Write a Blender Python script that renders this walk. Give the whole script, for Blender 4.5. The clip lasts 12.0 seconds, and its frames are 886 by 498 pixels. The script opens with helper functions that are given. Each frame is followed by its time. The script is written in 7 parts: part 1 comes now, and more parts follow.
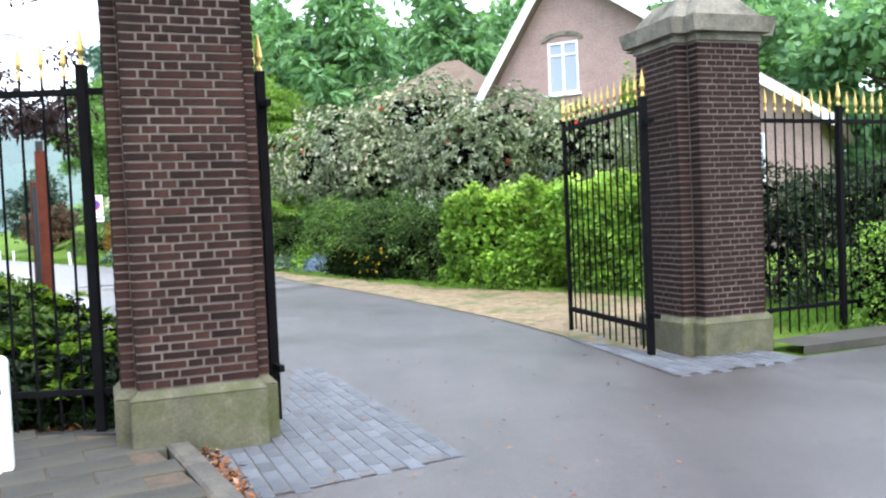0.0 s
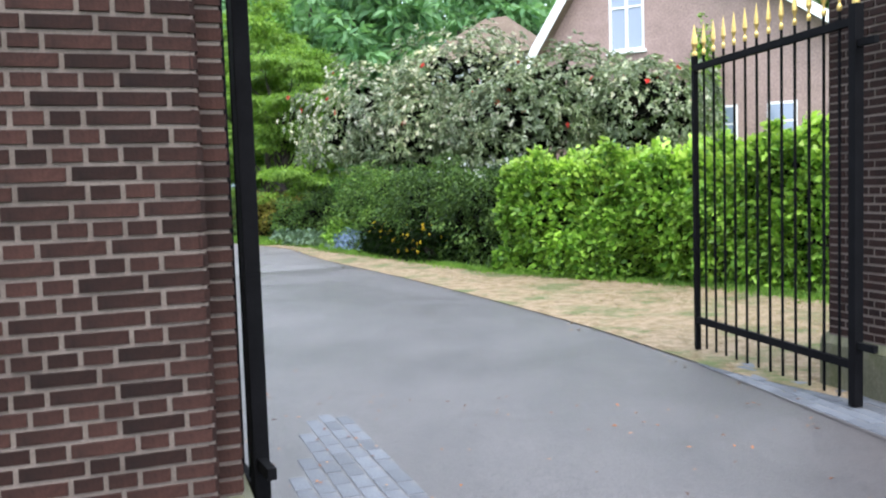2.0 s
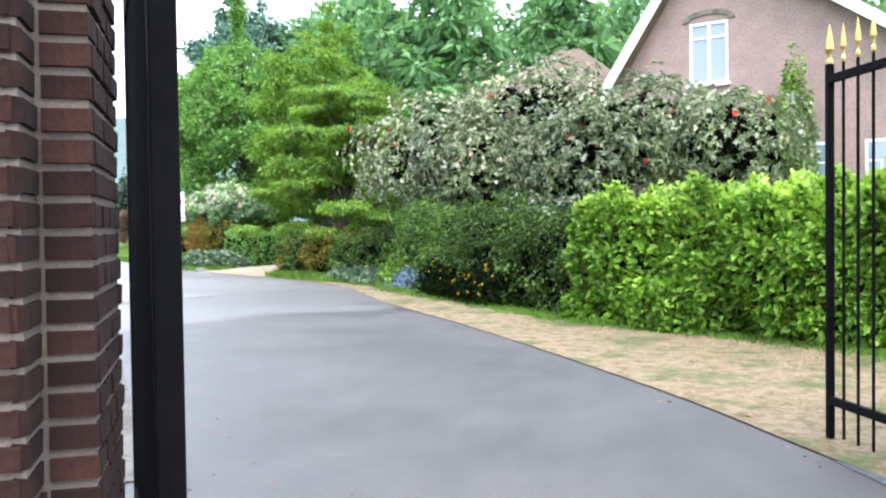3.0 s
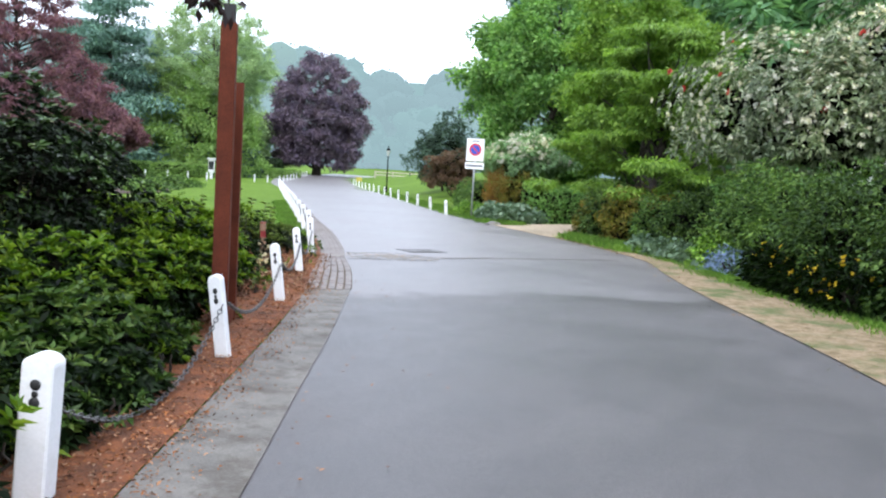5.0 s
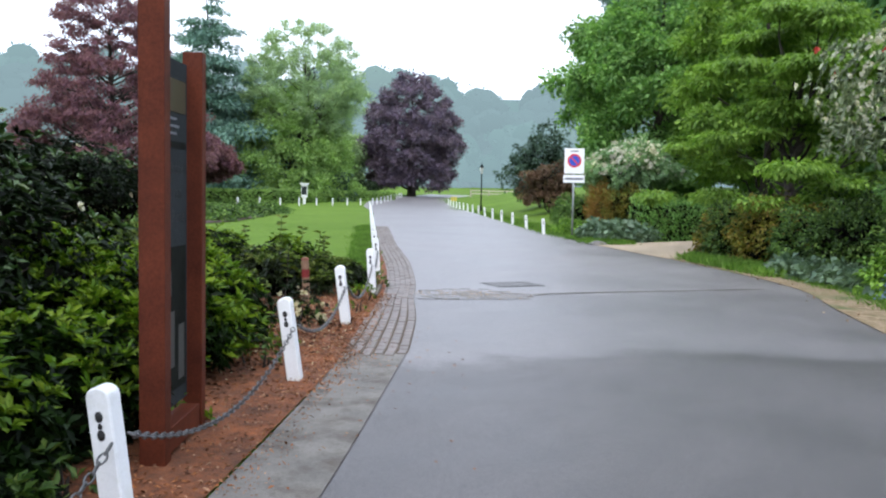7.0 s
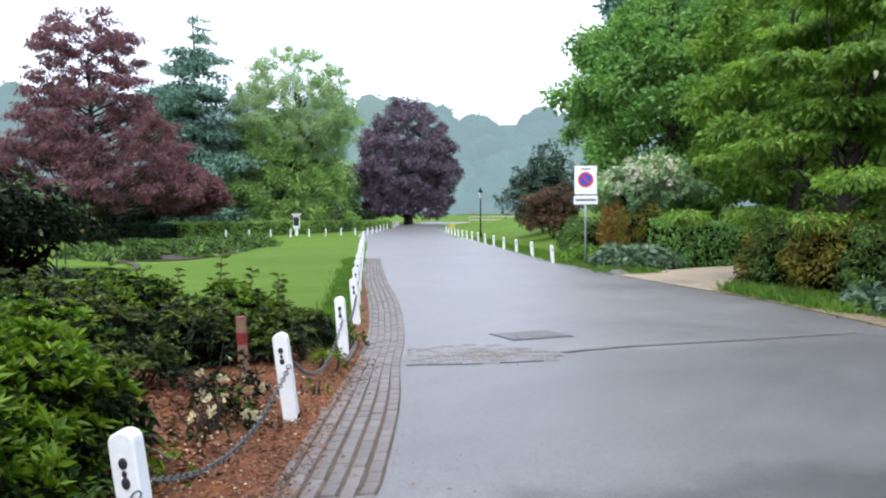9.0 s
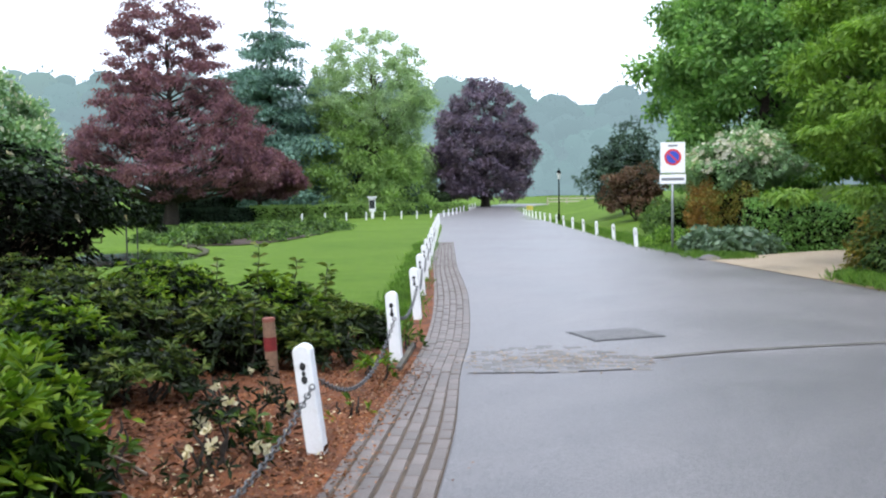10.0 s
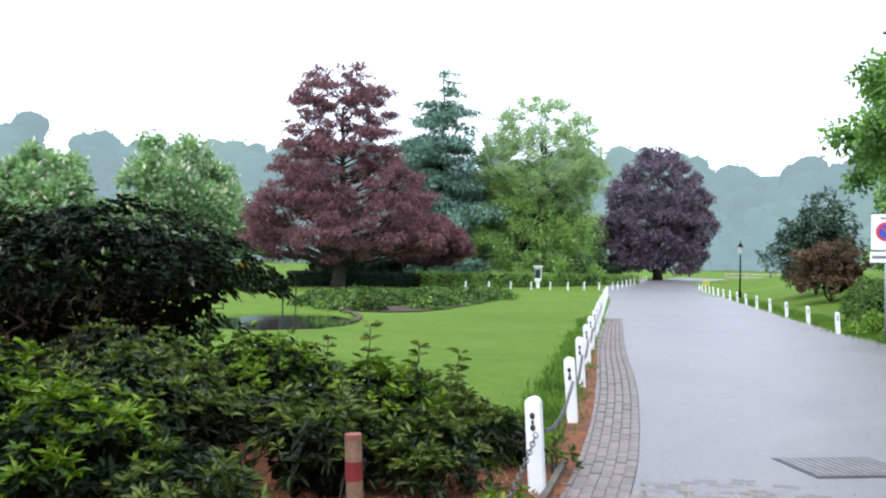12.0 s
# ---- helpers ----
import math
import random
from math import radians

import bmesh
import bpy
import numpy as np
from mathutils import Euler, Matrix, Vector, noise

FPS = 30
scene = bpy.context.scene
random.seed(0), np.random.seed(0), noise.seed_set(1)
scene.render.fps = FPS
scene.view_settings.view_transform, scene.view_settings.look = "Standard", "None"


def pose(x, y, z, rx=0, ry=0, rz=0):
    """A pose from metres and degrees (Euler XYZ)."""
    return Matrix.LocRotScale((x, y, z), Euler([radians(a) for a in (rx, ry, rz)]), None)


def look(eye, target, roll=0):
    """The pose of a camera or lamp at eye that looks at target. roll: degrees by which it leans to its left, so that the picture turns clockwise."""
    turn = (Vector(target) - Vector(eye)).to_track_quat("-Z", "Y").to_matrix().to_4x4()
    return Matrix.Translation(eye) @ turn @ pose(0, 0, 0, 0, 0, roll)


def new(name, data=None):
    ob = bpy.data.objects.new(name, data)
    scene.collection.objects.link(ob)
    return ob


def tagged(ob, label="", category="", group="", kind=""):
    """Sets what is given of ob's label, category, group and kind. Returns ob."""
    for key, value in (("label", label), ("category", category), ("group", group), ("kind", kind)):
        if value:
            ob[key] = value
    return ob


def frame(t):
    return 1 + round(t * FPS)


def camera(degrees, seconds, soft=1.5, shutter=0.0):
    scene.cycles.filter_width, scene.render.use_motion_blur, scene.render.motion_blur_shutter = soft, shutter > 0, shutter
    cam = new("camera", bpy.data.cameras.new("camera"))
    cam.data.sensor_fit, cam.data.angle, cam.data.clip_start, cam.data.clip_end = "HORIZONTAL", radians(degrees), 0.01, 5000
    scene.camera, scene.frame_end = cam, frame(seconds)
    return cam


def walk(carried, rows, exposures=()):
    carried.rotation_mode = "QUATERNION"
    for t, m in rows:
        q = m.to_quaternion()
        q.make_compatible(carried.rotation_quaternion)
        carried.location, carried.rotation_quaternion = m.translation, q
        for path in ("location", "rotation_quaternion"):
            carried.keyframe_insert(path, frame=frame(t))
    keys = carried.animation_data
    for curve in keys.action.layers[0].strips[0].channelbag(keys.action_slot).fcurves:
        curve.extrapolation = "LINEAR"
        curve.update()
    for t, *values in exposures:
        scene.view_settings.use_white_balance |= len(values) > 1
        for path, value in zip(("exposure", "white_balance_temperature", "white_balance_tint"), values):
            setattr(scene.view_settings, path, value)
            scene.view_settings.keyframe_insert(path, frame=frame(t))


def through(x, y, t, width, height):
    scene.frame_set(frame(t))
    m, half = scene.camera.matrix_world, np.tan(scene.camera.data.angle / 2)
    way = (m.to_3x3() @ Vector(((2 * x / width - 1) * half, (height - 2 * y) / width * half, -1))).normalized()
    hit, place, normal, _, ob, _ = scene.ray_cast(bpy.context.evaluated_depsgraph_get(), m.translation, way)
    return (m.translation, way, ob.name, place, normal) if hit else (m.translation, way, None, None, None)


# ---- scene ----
cam = camera(55.0, 12.0, soft=2.15)
PATH = [
    (0, (1.353, -0.975, 1.574), (1.174, 1.016, 1.498), -2.5),
    (0.5, (1.196, -0.181, 1.535), (0.973, 1.8, 1.368), -1.0),
    (1, (0.994, 0.549, 1.586), (0.803, 2.531, 1.395), -1.2),
    (1.5, (0.837, 1.295, 1.614), (0.543, 3.267, 1.464), -1.7),
    (2, (0.671, 2.081, 1.605), (0.412, 4.059, 1.463), -1.9),
    (2.5, (0.64, 2.83, 1.567), (0.345, 4.808, 1.521), -1.4),
    (4.3, (-0.169, 5.81, 1.728), (-1.003, 7.625, 1.621), 1.2),
    (4.5, (-0.249, 6.175, 1.666), (-1.145, 7.963, 1.611), 2.1),
    (5, (-0.495, 7.026, 1.649), (-1.56, 8.711, 1.48), 3.4),
    (5.5, (-0.859, 7.857, 1.657), (-1.954, 9.519, 1.459), 0.7),
    (6, (-1.253, 8.603, 1.675), (-2.464, 10.189, 1.533), 2.2),
    (6.5, (-1.753, 9.315, 1.705), (-2.982, 10.886, 1.562), 0.1),
    (6.7, (-1.974, 9.611, 1.642), (-3.205, 11.182, 1.519), 0.9),
    (8.3, (-3.818, 11.849, 1.601), (-5.213, 13.269, 1.405), -1.2),
    (8.5, (-4.05, 12.132, 1.584), (-5.433, 13.57, 1.437), -1.2),
    (9, (-4.452, 12.764, 1.606), (-5.711, 14.316, 1.534), -0.4),
    (9.5, (-4.86, 13.413, 1.597), (-6.194, 14.899, 1.487), 1.1),
    (10, (-5.295, 13.953, 1.599), (-6.691, 15.382, 1.487), -0.8),
    (10.5, (-5.719, 14.418, 1.614), (-7.268, 15.678, 1.505), 2.3),
    (11, (-6.037, 14.715, 1.636), (-7.65, 15.897, 1.653), 1.3),
    (11.5, (-6.388, 15.135, 1.605), (-7.987, 16.335, 1.652), 0.1),
    (12, (-6.709, 15.455, 1.64), (-8.358, 16.585, 1.688), 1.1),
]
walk(cam, [(t, look(eye, target, roll)) for t, eye, target, roll in PATH],
     [(0, 2.03), (0.5, 1.92), (1.5, 1.92), (2, 1.95), (2.5, 2.16), (4.5, 1.74), (5, 1.5), (5.5, 1.38), (6, 1.22), (6.5, 1.18), (8.5, 1.22), (9.5, 1.21), (10.5, 1.24), (11.5, 1.31), (12, 1.31)])

# ---- light ----
world = bpy.data.worlds.new("overcast_sky")
scene.world = world
world.use_nodes = True
wn = world.node_tree.nodes
wl = world.node_tree.links
sky = wn.new("ShaderNodeTexSky")
sky.sky_type = 'NISHITA'
sky.sun_disc = False
sky.sun_elevation, sky.sun_rotation = radians(48), radians(150)
sky.air_density, sky.dust_density, sky.ozone_density = 1.0, 6.0, 1.0
veil = wn.new("ShaderNodeMix")
veil.data_type = 'RGBA'
veil.inputs[0].default_value = 0.88
veil.inputs[7].default_value = (8.0, 9.0, 10.9, 1)   # even cloud cover over the blue
wl.new(sky.outputs[0], veil.inputs[6])
wl.new(veil.outputs[2], wn["Background"].inputs[0])
wn["Background"].inputs[1].default_value = 0.1
sun = new("sun", bpy.data.lights.new("sun", 'SUN'))
sun.data.energy, sun.data.angle, sun.data.color = 0.9, radians(25), (1.0, 0.99, 0.96)
sun.matrix_world = look((0, 0, 60), (-18, 32, 0))


# ---- materials ----
def material(name, rough=0.6, metal=0.0, coat=0.0):
    m = bpy.data.materials.new(name)
    m.use_nodes = True
    b = m.node_tree.nodes["Principled BSDF"]
    b.inputs["Roughness"].default_value = rough
    b.inputs["Metallic"].default_value = metal
    b.inputs["Coat Weight"].default_value = coat
    return m, m.node_tree.nodes, m.node_tree.links, b


def ramp(nodes, links, source, stops):
    r = nodes.new("ShaderNodeValToRGB")
    el = r.color_ramp.elements
    while len(el) < len(stops):
        el.new(0.5)
    for e, (p, c) in zip(el, stops):
        e.position, e.color = p, (*c, 1)
    links.new(source, r.inputs[0])
    return r


def noise_tex(nodes, links, scale, detail=6.0, rough=0.6, stretch=None, generated=False):
    co = nodes.new("ShaderNodeTexCoord")
    n = nodes.new("ShaderNodeTexNoise")
    n.inputs["Scale"].default_value, n.inputs["Detail"].default_value, n.inputs["Roughness"].default_value = scale, detail, rough
    if stretch:
        mp = nodes.new("ShaderNodeMapping")
        mp.inputs["Scale"].default_value = stretch
        links.new(co.outputs["Object"], mp.inputs[0])
        links.new(mp.outputs[0], n.inputs["Vector"])
    else:
        links.new(co.outputs["Object"], n.inputs["Vector"])
    return n


def mixed(nodes, links, fac, a, b, mode='MIX'):
    x = nodes.new("ShaderNodeMix")
    x.data_type, x.blend_type = 'RGBA', mode
    if isinstance(fac, float):
        x.inputs[0].default_value = fac
    else:
        links.new(fac, x.inputs[0])
    for s, v in ((6, a), (7, b)):
        if isinstance(v, tuple):
            x.inputs[s].default_value = (*v, 1)
        else:
            links.new(v, x.inputs[s])
    return x.outputs[2]


def bump(nodes, links, b, height, strength=0.4, distance=0.01):
    u = nodes.new("ShaderNodeBump")
    u.inputs["Strength"].default_value, u.inputs["Distance"].default_value = strength, distance
    links.new(height, u.inputs["Height"])
    links.new(u.outputs[0], b.inputs["Normal"])


def surface(name, low, high, scale, rough=0.7, fine=60.0, strength=0.4, distance=0.006, stains=None, stain_scale=1.2, metal=0.0, piece=0.0, shine=0.4, speck=0.25):
    """Two-scale weathered surface: tones low to high, fine relief, optional stain colour, optional tone change piece by piece."""
    m, n, l, b = material(name, rough, metal)
    big = noise_tex(n, l, scale)
    grain = noise_tex(n, l, fine, 4.0)
    col = ramp(n, l, big.outputs[0], ((0.3, low), (0.7, high))).outputs[0]
    g = ramp(n, l, grain.outputs[0], ((0.3, (1 - speck,) * 3), (0.7, (1 + speck * 0.6,) * 3))).outputs[0]
    col = mixed(n, l, 1.0, col, g, 'MULTIPLY')
    if stains:
        s = noise_tex(n, l, stain_scale, 7.0, 0.7)
        f = ramp(n, l, s.outputs[0], ((0.48, (0, 0, 0)), (0.66, (1, 1, 1)))).outputs[0]
        col = mixed(n, l, f, col, stains)
    if piece:
        o = n.new("ShaderNodeObjectInfo")
        p = ramp(n, l, o.outputs["Random"], ((0.0, (1 - piece,) * 3), (1.0, (1 + piece,) * 3))).outputs[0]
        col = mixed(n, l, 1.0, col, p, 'MULTIPLY')
    l.new(col, b.inputs["Base Color"])
    b.inputs["Specular IOR Level"].default_value = shine
    bump(n, l, b, grain.outputs[0], strength, distance)
    return m


def leafy(name, tones, rough=0.45, through=0.35, shine=0.25):
    """Leaves: tone changes leaf by leaf, light shines partly through."""
    m, n, l, b = material(name, rough)
    g = n.new("ShaderNodeNewGeometry")
    col = ramp(n, l, g.outputs["Random Per Island"], [(i / max(1, len(tones) - 1), c) for i, c in enumerate(tones)]).outputs[0]
    patch = noise_tex(n, l, 0.7, 3.0)
    v = ramp(n, l, patch.outputs[0], ((0.3, (0.6, 0.64, 0.68)), (0.7, (1.32, 1.28, 1.15)))).outputs[0]
    col = mixed(n, l, 1.0, col, v, 'MULTIPLY')
    l.new(col, b.inputs["Base Color"])
    b.inputs["Specular IOR Level"].default_value = shine
    t = n.new("ShaderNodeBsdfTranslucent")
    l.new(mixed(n, l, 1.0, col, (1.15, 1.25, 0.7), 'MULTIPLY'), t.inputs[0])
    x = n.new("ShaderNodeMixShader")
    x.inputs[0].default_value = through
    l.new(b.outputs[0], x.inputs[1])
    l.new(t.outputs[0], x.inputs[2])
    l.new(x.outputs[0], n["Material Output"].inputs[0])
    return m


BRICK = surface("red_brown_brick", (0.0129, 0.0065, 0.0053), (0.0372, 0.0154, 0.0117), 9.0, 0.88, 90, 0.6, 0.004, piece=0.5, shine=0.2)
MORTAR = surface("grey_lime_mortar", (0.095, 0.076, 0.064), (0.175, 0.142, 0.122), 3.0, 0.95, 120, 0.6, 0.004)
PLINTH = surface("mossy_sandstone", (0.05, 0.052, 0.03), (0.13, 0.122, 0.08), 3.0, 0.9, 45, 0.5, 0.008, stains=(0.055, 0.062, 0.02), stain_scale=2.6)
COPING = surface("weathered_cornice_stone", (0.12, 0.11, 0.09), (0.24, 0.22, 0.18), 3.0, 0.9, 40, 0.5, 0.008, stains=(0.05, 0.055, 0.03), stain_scale=2.0)
IRON = surface("black_painted_iron", (0.003, 0.003, 0.0035), (0.006, 0.006, 0.007), 5.0, 0.75, 80, 0.15, 0.002, shine=0.05)
GOLD = surface("gilded_iron", (0.496, 0.336, 0.096), (0.68, 0.496, 0.176), 20.0, 0.35, 90, 0.2, 0.002, metal=0.7)
WHITE = surface("white_painted_wood", (0.72, 0.73, 0.75), (0.82, 0.83, 0.85), 2.0, 0.5, 70, 0.1, 0.002, stains=(0.62, 0.63, 0.6), stain_scale=3.0, speck=0.05)
REDWOOD = surface("red_brown_stained_timber", (0.065, 0.015, 0.008), (0.125, 0.03, 0.014), 3.0, 0.6, 60, 0.3, 0.003, shine=0.15)
CHAINM = surface("weathered_chain_steel", (0.088, 0.0908, 0.0935), (0.176, 0.176, 0.1815), 30.0, 0.5, 60, 0.2, 0.002, metal=0.6)
STEEL = surface("galvanised_steel", (0.3, 0.31, 0.32), (0.48, 0.49, 0.5), 8.0, 0.42, 60, 0.2, 0.002, metal=0.8)
FLAG = surface("concrete_flagstone", (0.03, 0.029, 0.024), (0.066, 0.062, 0.052), 2.2, 0.9, 55, 0.4, 0.005, stains=(0.05, 0.047, 0.032), stain_scale=2.5, piece=0.18)
KERB = surface("concrete_kerb", (0.0562, 0.0525, 0.045), (0.0975, 0.09, 0.0788), 2.5, 0.9, 50, 0.4, 0.005, stains=(0.15, 0.13, 0.09), stain_scale=2.0, piece=0.1)
BLOCK = surface("blue_grey_paving_block", (0.07, 0.078, 0.092), (0.12, 0.128, 0.145), 4.0, 0.7, 60, 0.4, 0.004, stains=(0.16, 0.13, 0.1), stain_scale=1.3, piece=0.25)
GUTTER = surface("worn_gutter_brick", (0.102, 0.0822, 0.0739), (0.1771, 0.1432, 0.1257), 5.0, 0.48, 60, 0.4, 0.004, stains=(0.11, 0.075, 0.05), stain_scale=1.5, piece=0.2)
STRIP = surface("gutter_concrete", (0.1, 0.093, 0.085), (0.18, 0.166, 0.15), 2.6, 0.75, 70, 0.6, 0.008, stains=(0.06, 0.048, 0.036), stain_scale=2.4)
JOINT = surface("sandy_joint_soil", (0.054, 0.0408, 0.03), (0.108, 0.0792, 0.0552), 8.0, 0.95, 60, 0.6, 0.006)
SETT = surface("granite_sett", (0.115, 0.11, 0.108), (0.165, 0.156, 0.15), 4.0, 0.6, 60, 0.4, 0.004, stains=(0.19, 0.16, 0.12), stain_scale=1.6, piece=0.15)
BARK = surface("grey_brown_bark", (0.022, 0.018, 0.015), (0.055, 0.045, 0.037), 6.0, 0.95, 25, 0.8, 0.02)
TWIG = surface("pale_bare_twig", (0.1, 0.075, 0.055), (0.2, 0.16, 0.12), 9.0, 0.9, 60, 0.5, 0.004)
LITTER = leafy("dry_leaf_litter", [(0.05, 0.02, 0.01), (0.2, 0.075, 0.03), (0.3, 0.115, 0.045), (0.36, 0.22, 0.15), (0.12, 0.045, 0.02)], 0.8, 0.1)
HOUSEWALL = surface("pink_brown_house_brick", (0.28, 0.2, 0.18), (0.36, 0.255, 0.23), 2.0, 0.9, 14, 0.5, 0.01)
THATCH = surface("brown_reed_thatch", (0.119, 0.084, 0.0595), (0.196, 0.147, 0.1085), 1.6, 0.95, 18, 0.8, 0.03)
DARKSOIL = surface("shaded_soil", (0.03, 0.02, 0.014), (0.07, 0.045, 0.03), 2.0, 0.95, 25, 0.7, 0.02)
HOLE = surface("weathered_black_bracket", (0.012, 0.012, 0.013), (0.03, 0.03, 0.03), 8.0, 0.5, 60, 0.2, 0.002)


def asphalt(name, k=1.0):
    m, n, l, b = material(name, 0.42)
    big = noise_tex(n, l, 0.22, 6.0, 0.65)
    mid = noise_tex(n, l, 2.2, 6.0, 0.7, (1, 0.35, 1))
    grit = noise_tex(n, l, 110, 3.0)
    stone = n.new("ShaderNodeTexVoronoi")
    stone.inputs["Scale"].default_value = 130
    co = n.new("ShaderNodeTexCoord")
    l.new(co.outputs["Object"], stone.inputs["Vector"])
    col = ramp(n, l, big.outputs[0], ((0.3, (0.046 * k, 0.043 * k, 0.045 * k)), (0.7, (0.078 * k, 0.073 * k, 0.075 * k)))).outputs[0]
    col = mixed(n, l, 1.0, col, ramp(n, l, mid.outputs[0], ((0.3, (0.82, 0.82, 0.82)), (0.7, (1.14, 1.12, 1.1)))).outputs[0], 'MULTIPLY')
    col = mixed(n, l, 1.0, col, ramp(n, l, stone.outputs["Color"], ((0.0, (0.45, 0.45, 0.45)), (1.0, (1.65, 1.62, 1.58)))).outputs[0], 'MULTIPLY')
    worn = noise_tex(n, l, 24, 5.0, 0.8)
    col = mixed(n, l, 1.0, col, ramp(n, l, worn.outputs[0], ((0.32, (0.76, 0.76, 0.77)), (0.68, (1.22, 1.21, 1.2)))).outputs[0], 'MULTIPLY')
    # older, paler surface beyond a ragged edge
    sp = n.new("ShaderNodeSeparateXYZ")
    l.new(co.outputs["Object"], sp.inputs[0])
    edge = noise_tex(n, l, 0.45, 5.0, 0.6)
    ma = n.new("ShaderNodeMath")
    ma.operation = 'MULTIPLY_ADD'
    ma.inputs[1].default_value = 3.2
    l.new(edge.outputs[0], ma.inputs[0])
    ax, ay = n.new("ShaderNodeMath"), n.new("ShaderNodeMath")
    ax.operation, ay.operation = 'MULTIPLY', 'MULTIPLY_ADD'
    ax.inputs[1].default_value, ay.inputs[1].default_value = -0.72, 0.69
    l.new(sp.outputs[0], ax.inputs[0])
    l.new(sp.outputs[1], ay.inputs[0])
    l.new(ax.outputs[0], ay.inputs[2])
    l.new(ay.outputs[0], ma.inputs[2])
    mr = n.new("ShaderNodeMapRange")
    mr.inputs[1].default_value, mr.inputs[2].default_value = 18.1, 18.6
    l.new(ma.outputs[0], mr.inputs[0])
    col = mixed(n, l, mr.outputs[0], col, mixed(n, l, 1.0, col, (1.6, 1.6, 1.62), 'MULTIPLY'))
    old = n.new("ShaderNodeMapRange")          # the oldest, palest stretch begins at the mended joint
    old.inputs[1].default_value, old.inputs[2].default_value = 21.7, 22.1
    l.new(ay.outputs[0], old.inputs[0])
    col = mixed(n, l, old.outputs[0], col, mixed(n, l, 1.0, col, (1.3, 1.3, 1.3), 'MULTIPLY'))
    l.new(col, b.inputs["Base Color"])
    wet = ramp(n, l, big.outputs[0], ((0.35, (0.3, 0.3, 0.3)), (0.65, (0.5, 0.5, 0.5)))).outputs[0]
    soaked = ramp(n, l, big.outputs[0], ((0.3, (0.36, 0.36, 0.36)), (0.7, (0.48, 0.48, 0.48)))).outputs[0]
    l.new(mixed(n, l, mr.outputs[0], wet, soaked), b.inputs["Roughness"])
    film = n.new("ShaderNodeMapRange")
    film.inputs[3].default_value, film.inputs[4].default_value = 0.5, 1.0
    l.new(mr.outputs[0], film.inputs[0])
    l.new(film.outputs[0], b.inputs["Specular IOR Level"])
    bump(n, l, b, grit.outputs[0], 0.6, 0.006)
    return m


def lawn():
    m, n, l, b = material("mown_grass", 0.9)
    b.inputs["Specular IOR Level"].default_value = 0.1
    big = noise_tex(n, l, 0.12, 6.0, 0.65)
    mid = noise_tex(n, l, 1.6, 6.0, 0.7)
    fine = noise_tex(n, l, 38, 4.0, 0.7)
    col = ramp(n, l, big.outputs[0], ((0.3, (0.075, 0.14, 0.017)), (0.7, (0.12, 0.198, 0.03)))).outputs[0]
    col = mixed(n, l, 1.0, col, ramp(n, l, mid.outputs[0], ((0.3, (0.82, 0.85, 0.8)), (0.7, (1.15, 1.12, 1.15)))).outputs[0], 'MULTIPLY')
    col = mixed(n, l, 1.0, col, ramp(n, l, fine.outputs[0], ((0.3, (0.6, 0.6, 0.6)), (0.7, (1.3, 1.3, 1.2)))).outputs[0], 'MULTIPLY')
    l.new(col, b.inputs["Base Color"])
    bump(n, l, b, fine.outputs[0], 0.7, 0.03)
    return m


def earth(name, tones, green=None, scale=3.0):
    m, n, l, b = material(name, 0.95)
    a = noise_tex(n, l, scale, 8.0, 0.75)
    f = noise_tex(n, l, 45, 5.0, 0.7)
    col = ramp(n, l, a.outputs[0], [(0.3 + 0.4 * i / (len(tones) - 1), c) for i, c in enumerate(tones)]).outputs[0]
    col = mixed(n, l, 1.0, col, ramp(n, l, f.outputs[0], ((0.3, (0.55, 0.55, 0.55)), (0.7, (1.4, 1.35, 1.3)))).outputs[0], 'MULTIPLY')
    if green:
        g = noise_tex(n, l, 0.9, 6.0, 0.7)
        col = mixed(n, l, ramp(n, l, g.outputs[0], ((0.5, (0, 0, 0)), (0.62, (1, 1, 1)))).outputs[0], col, green)
    l.new(col, b.inputs["Base Color"])
    bump(n, l, b, f.outputs[0], 0.8, 0.02)
    return m


def plain(name, colour, rough=0.5, metal=0.0):
    m, n, l, b = material(name, rough, metal)
    g = noise_tex(n, l, 40, 4.0)
    l.new(mixed(n, l, 1.0, colour, ramp(n, l, g.outputs[0], ((0.3, (0.88, 0.88, 0.88)), (0.7, (1.08, 1.08, 1.08)))).outputs[0], 'MULTIPLY'), b.inputs["Base Color"])
    return m


ASPHALT, LAWN = asphalt("damp_asphalt"), lawn()
SOIL = earth("orange_brown_soil", [(0.039, 0.0166, 0.0086), (0.1365, 0.0455, 0.0164), (0.2925, 0.0943, 0.0281)])
VERGE = earth("sandy_verge", [(0.06, 0.042, 0.022), (0.16, 0.115, 0.055), (0.26, 0.2, 0.13), (0.16, 0.105, 0.06)], green=(0.07, 0.09, 0.022), scale=5.0)
SAND = earth("pale_sand_path", [(0.3, 0.24, 0.17), (0.4, 0.33, 0.25)])
GLASS, gn, gl, gb = material("window_glass", 0.04)
gb.inputs["Base Color"].default_value = (0.22, 0.27, 0.36, 1)
gb.inputs["Specular IOR Level"].default_value = 1.0
WATER, pn, pl, pb = material("pond_water", 0.05)
pb.inputs["Base Color"].default_value = (0.012, 0.018, 0.012, 1)
bump(pn, pl, pb, noise_tex(pn, pl, 3.0, 3.0).outputs[0], 0.12, 0.02)

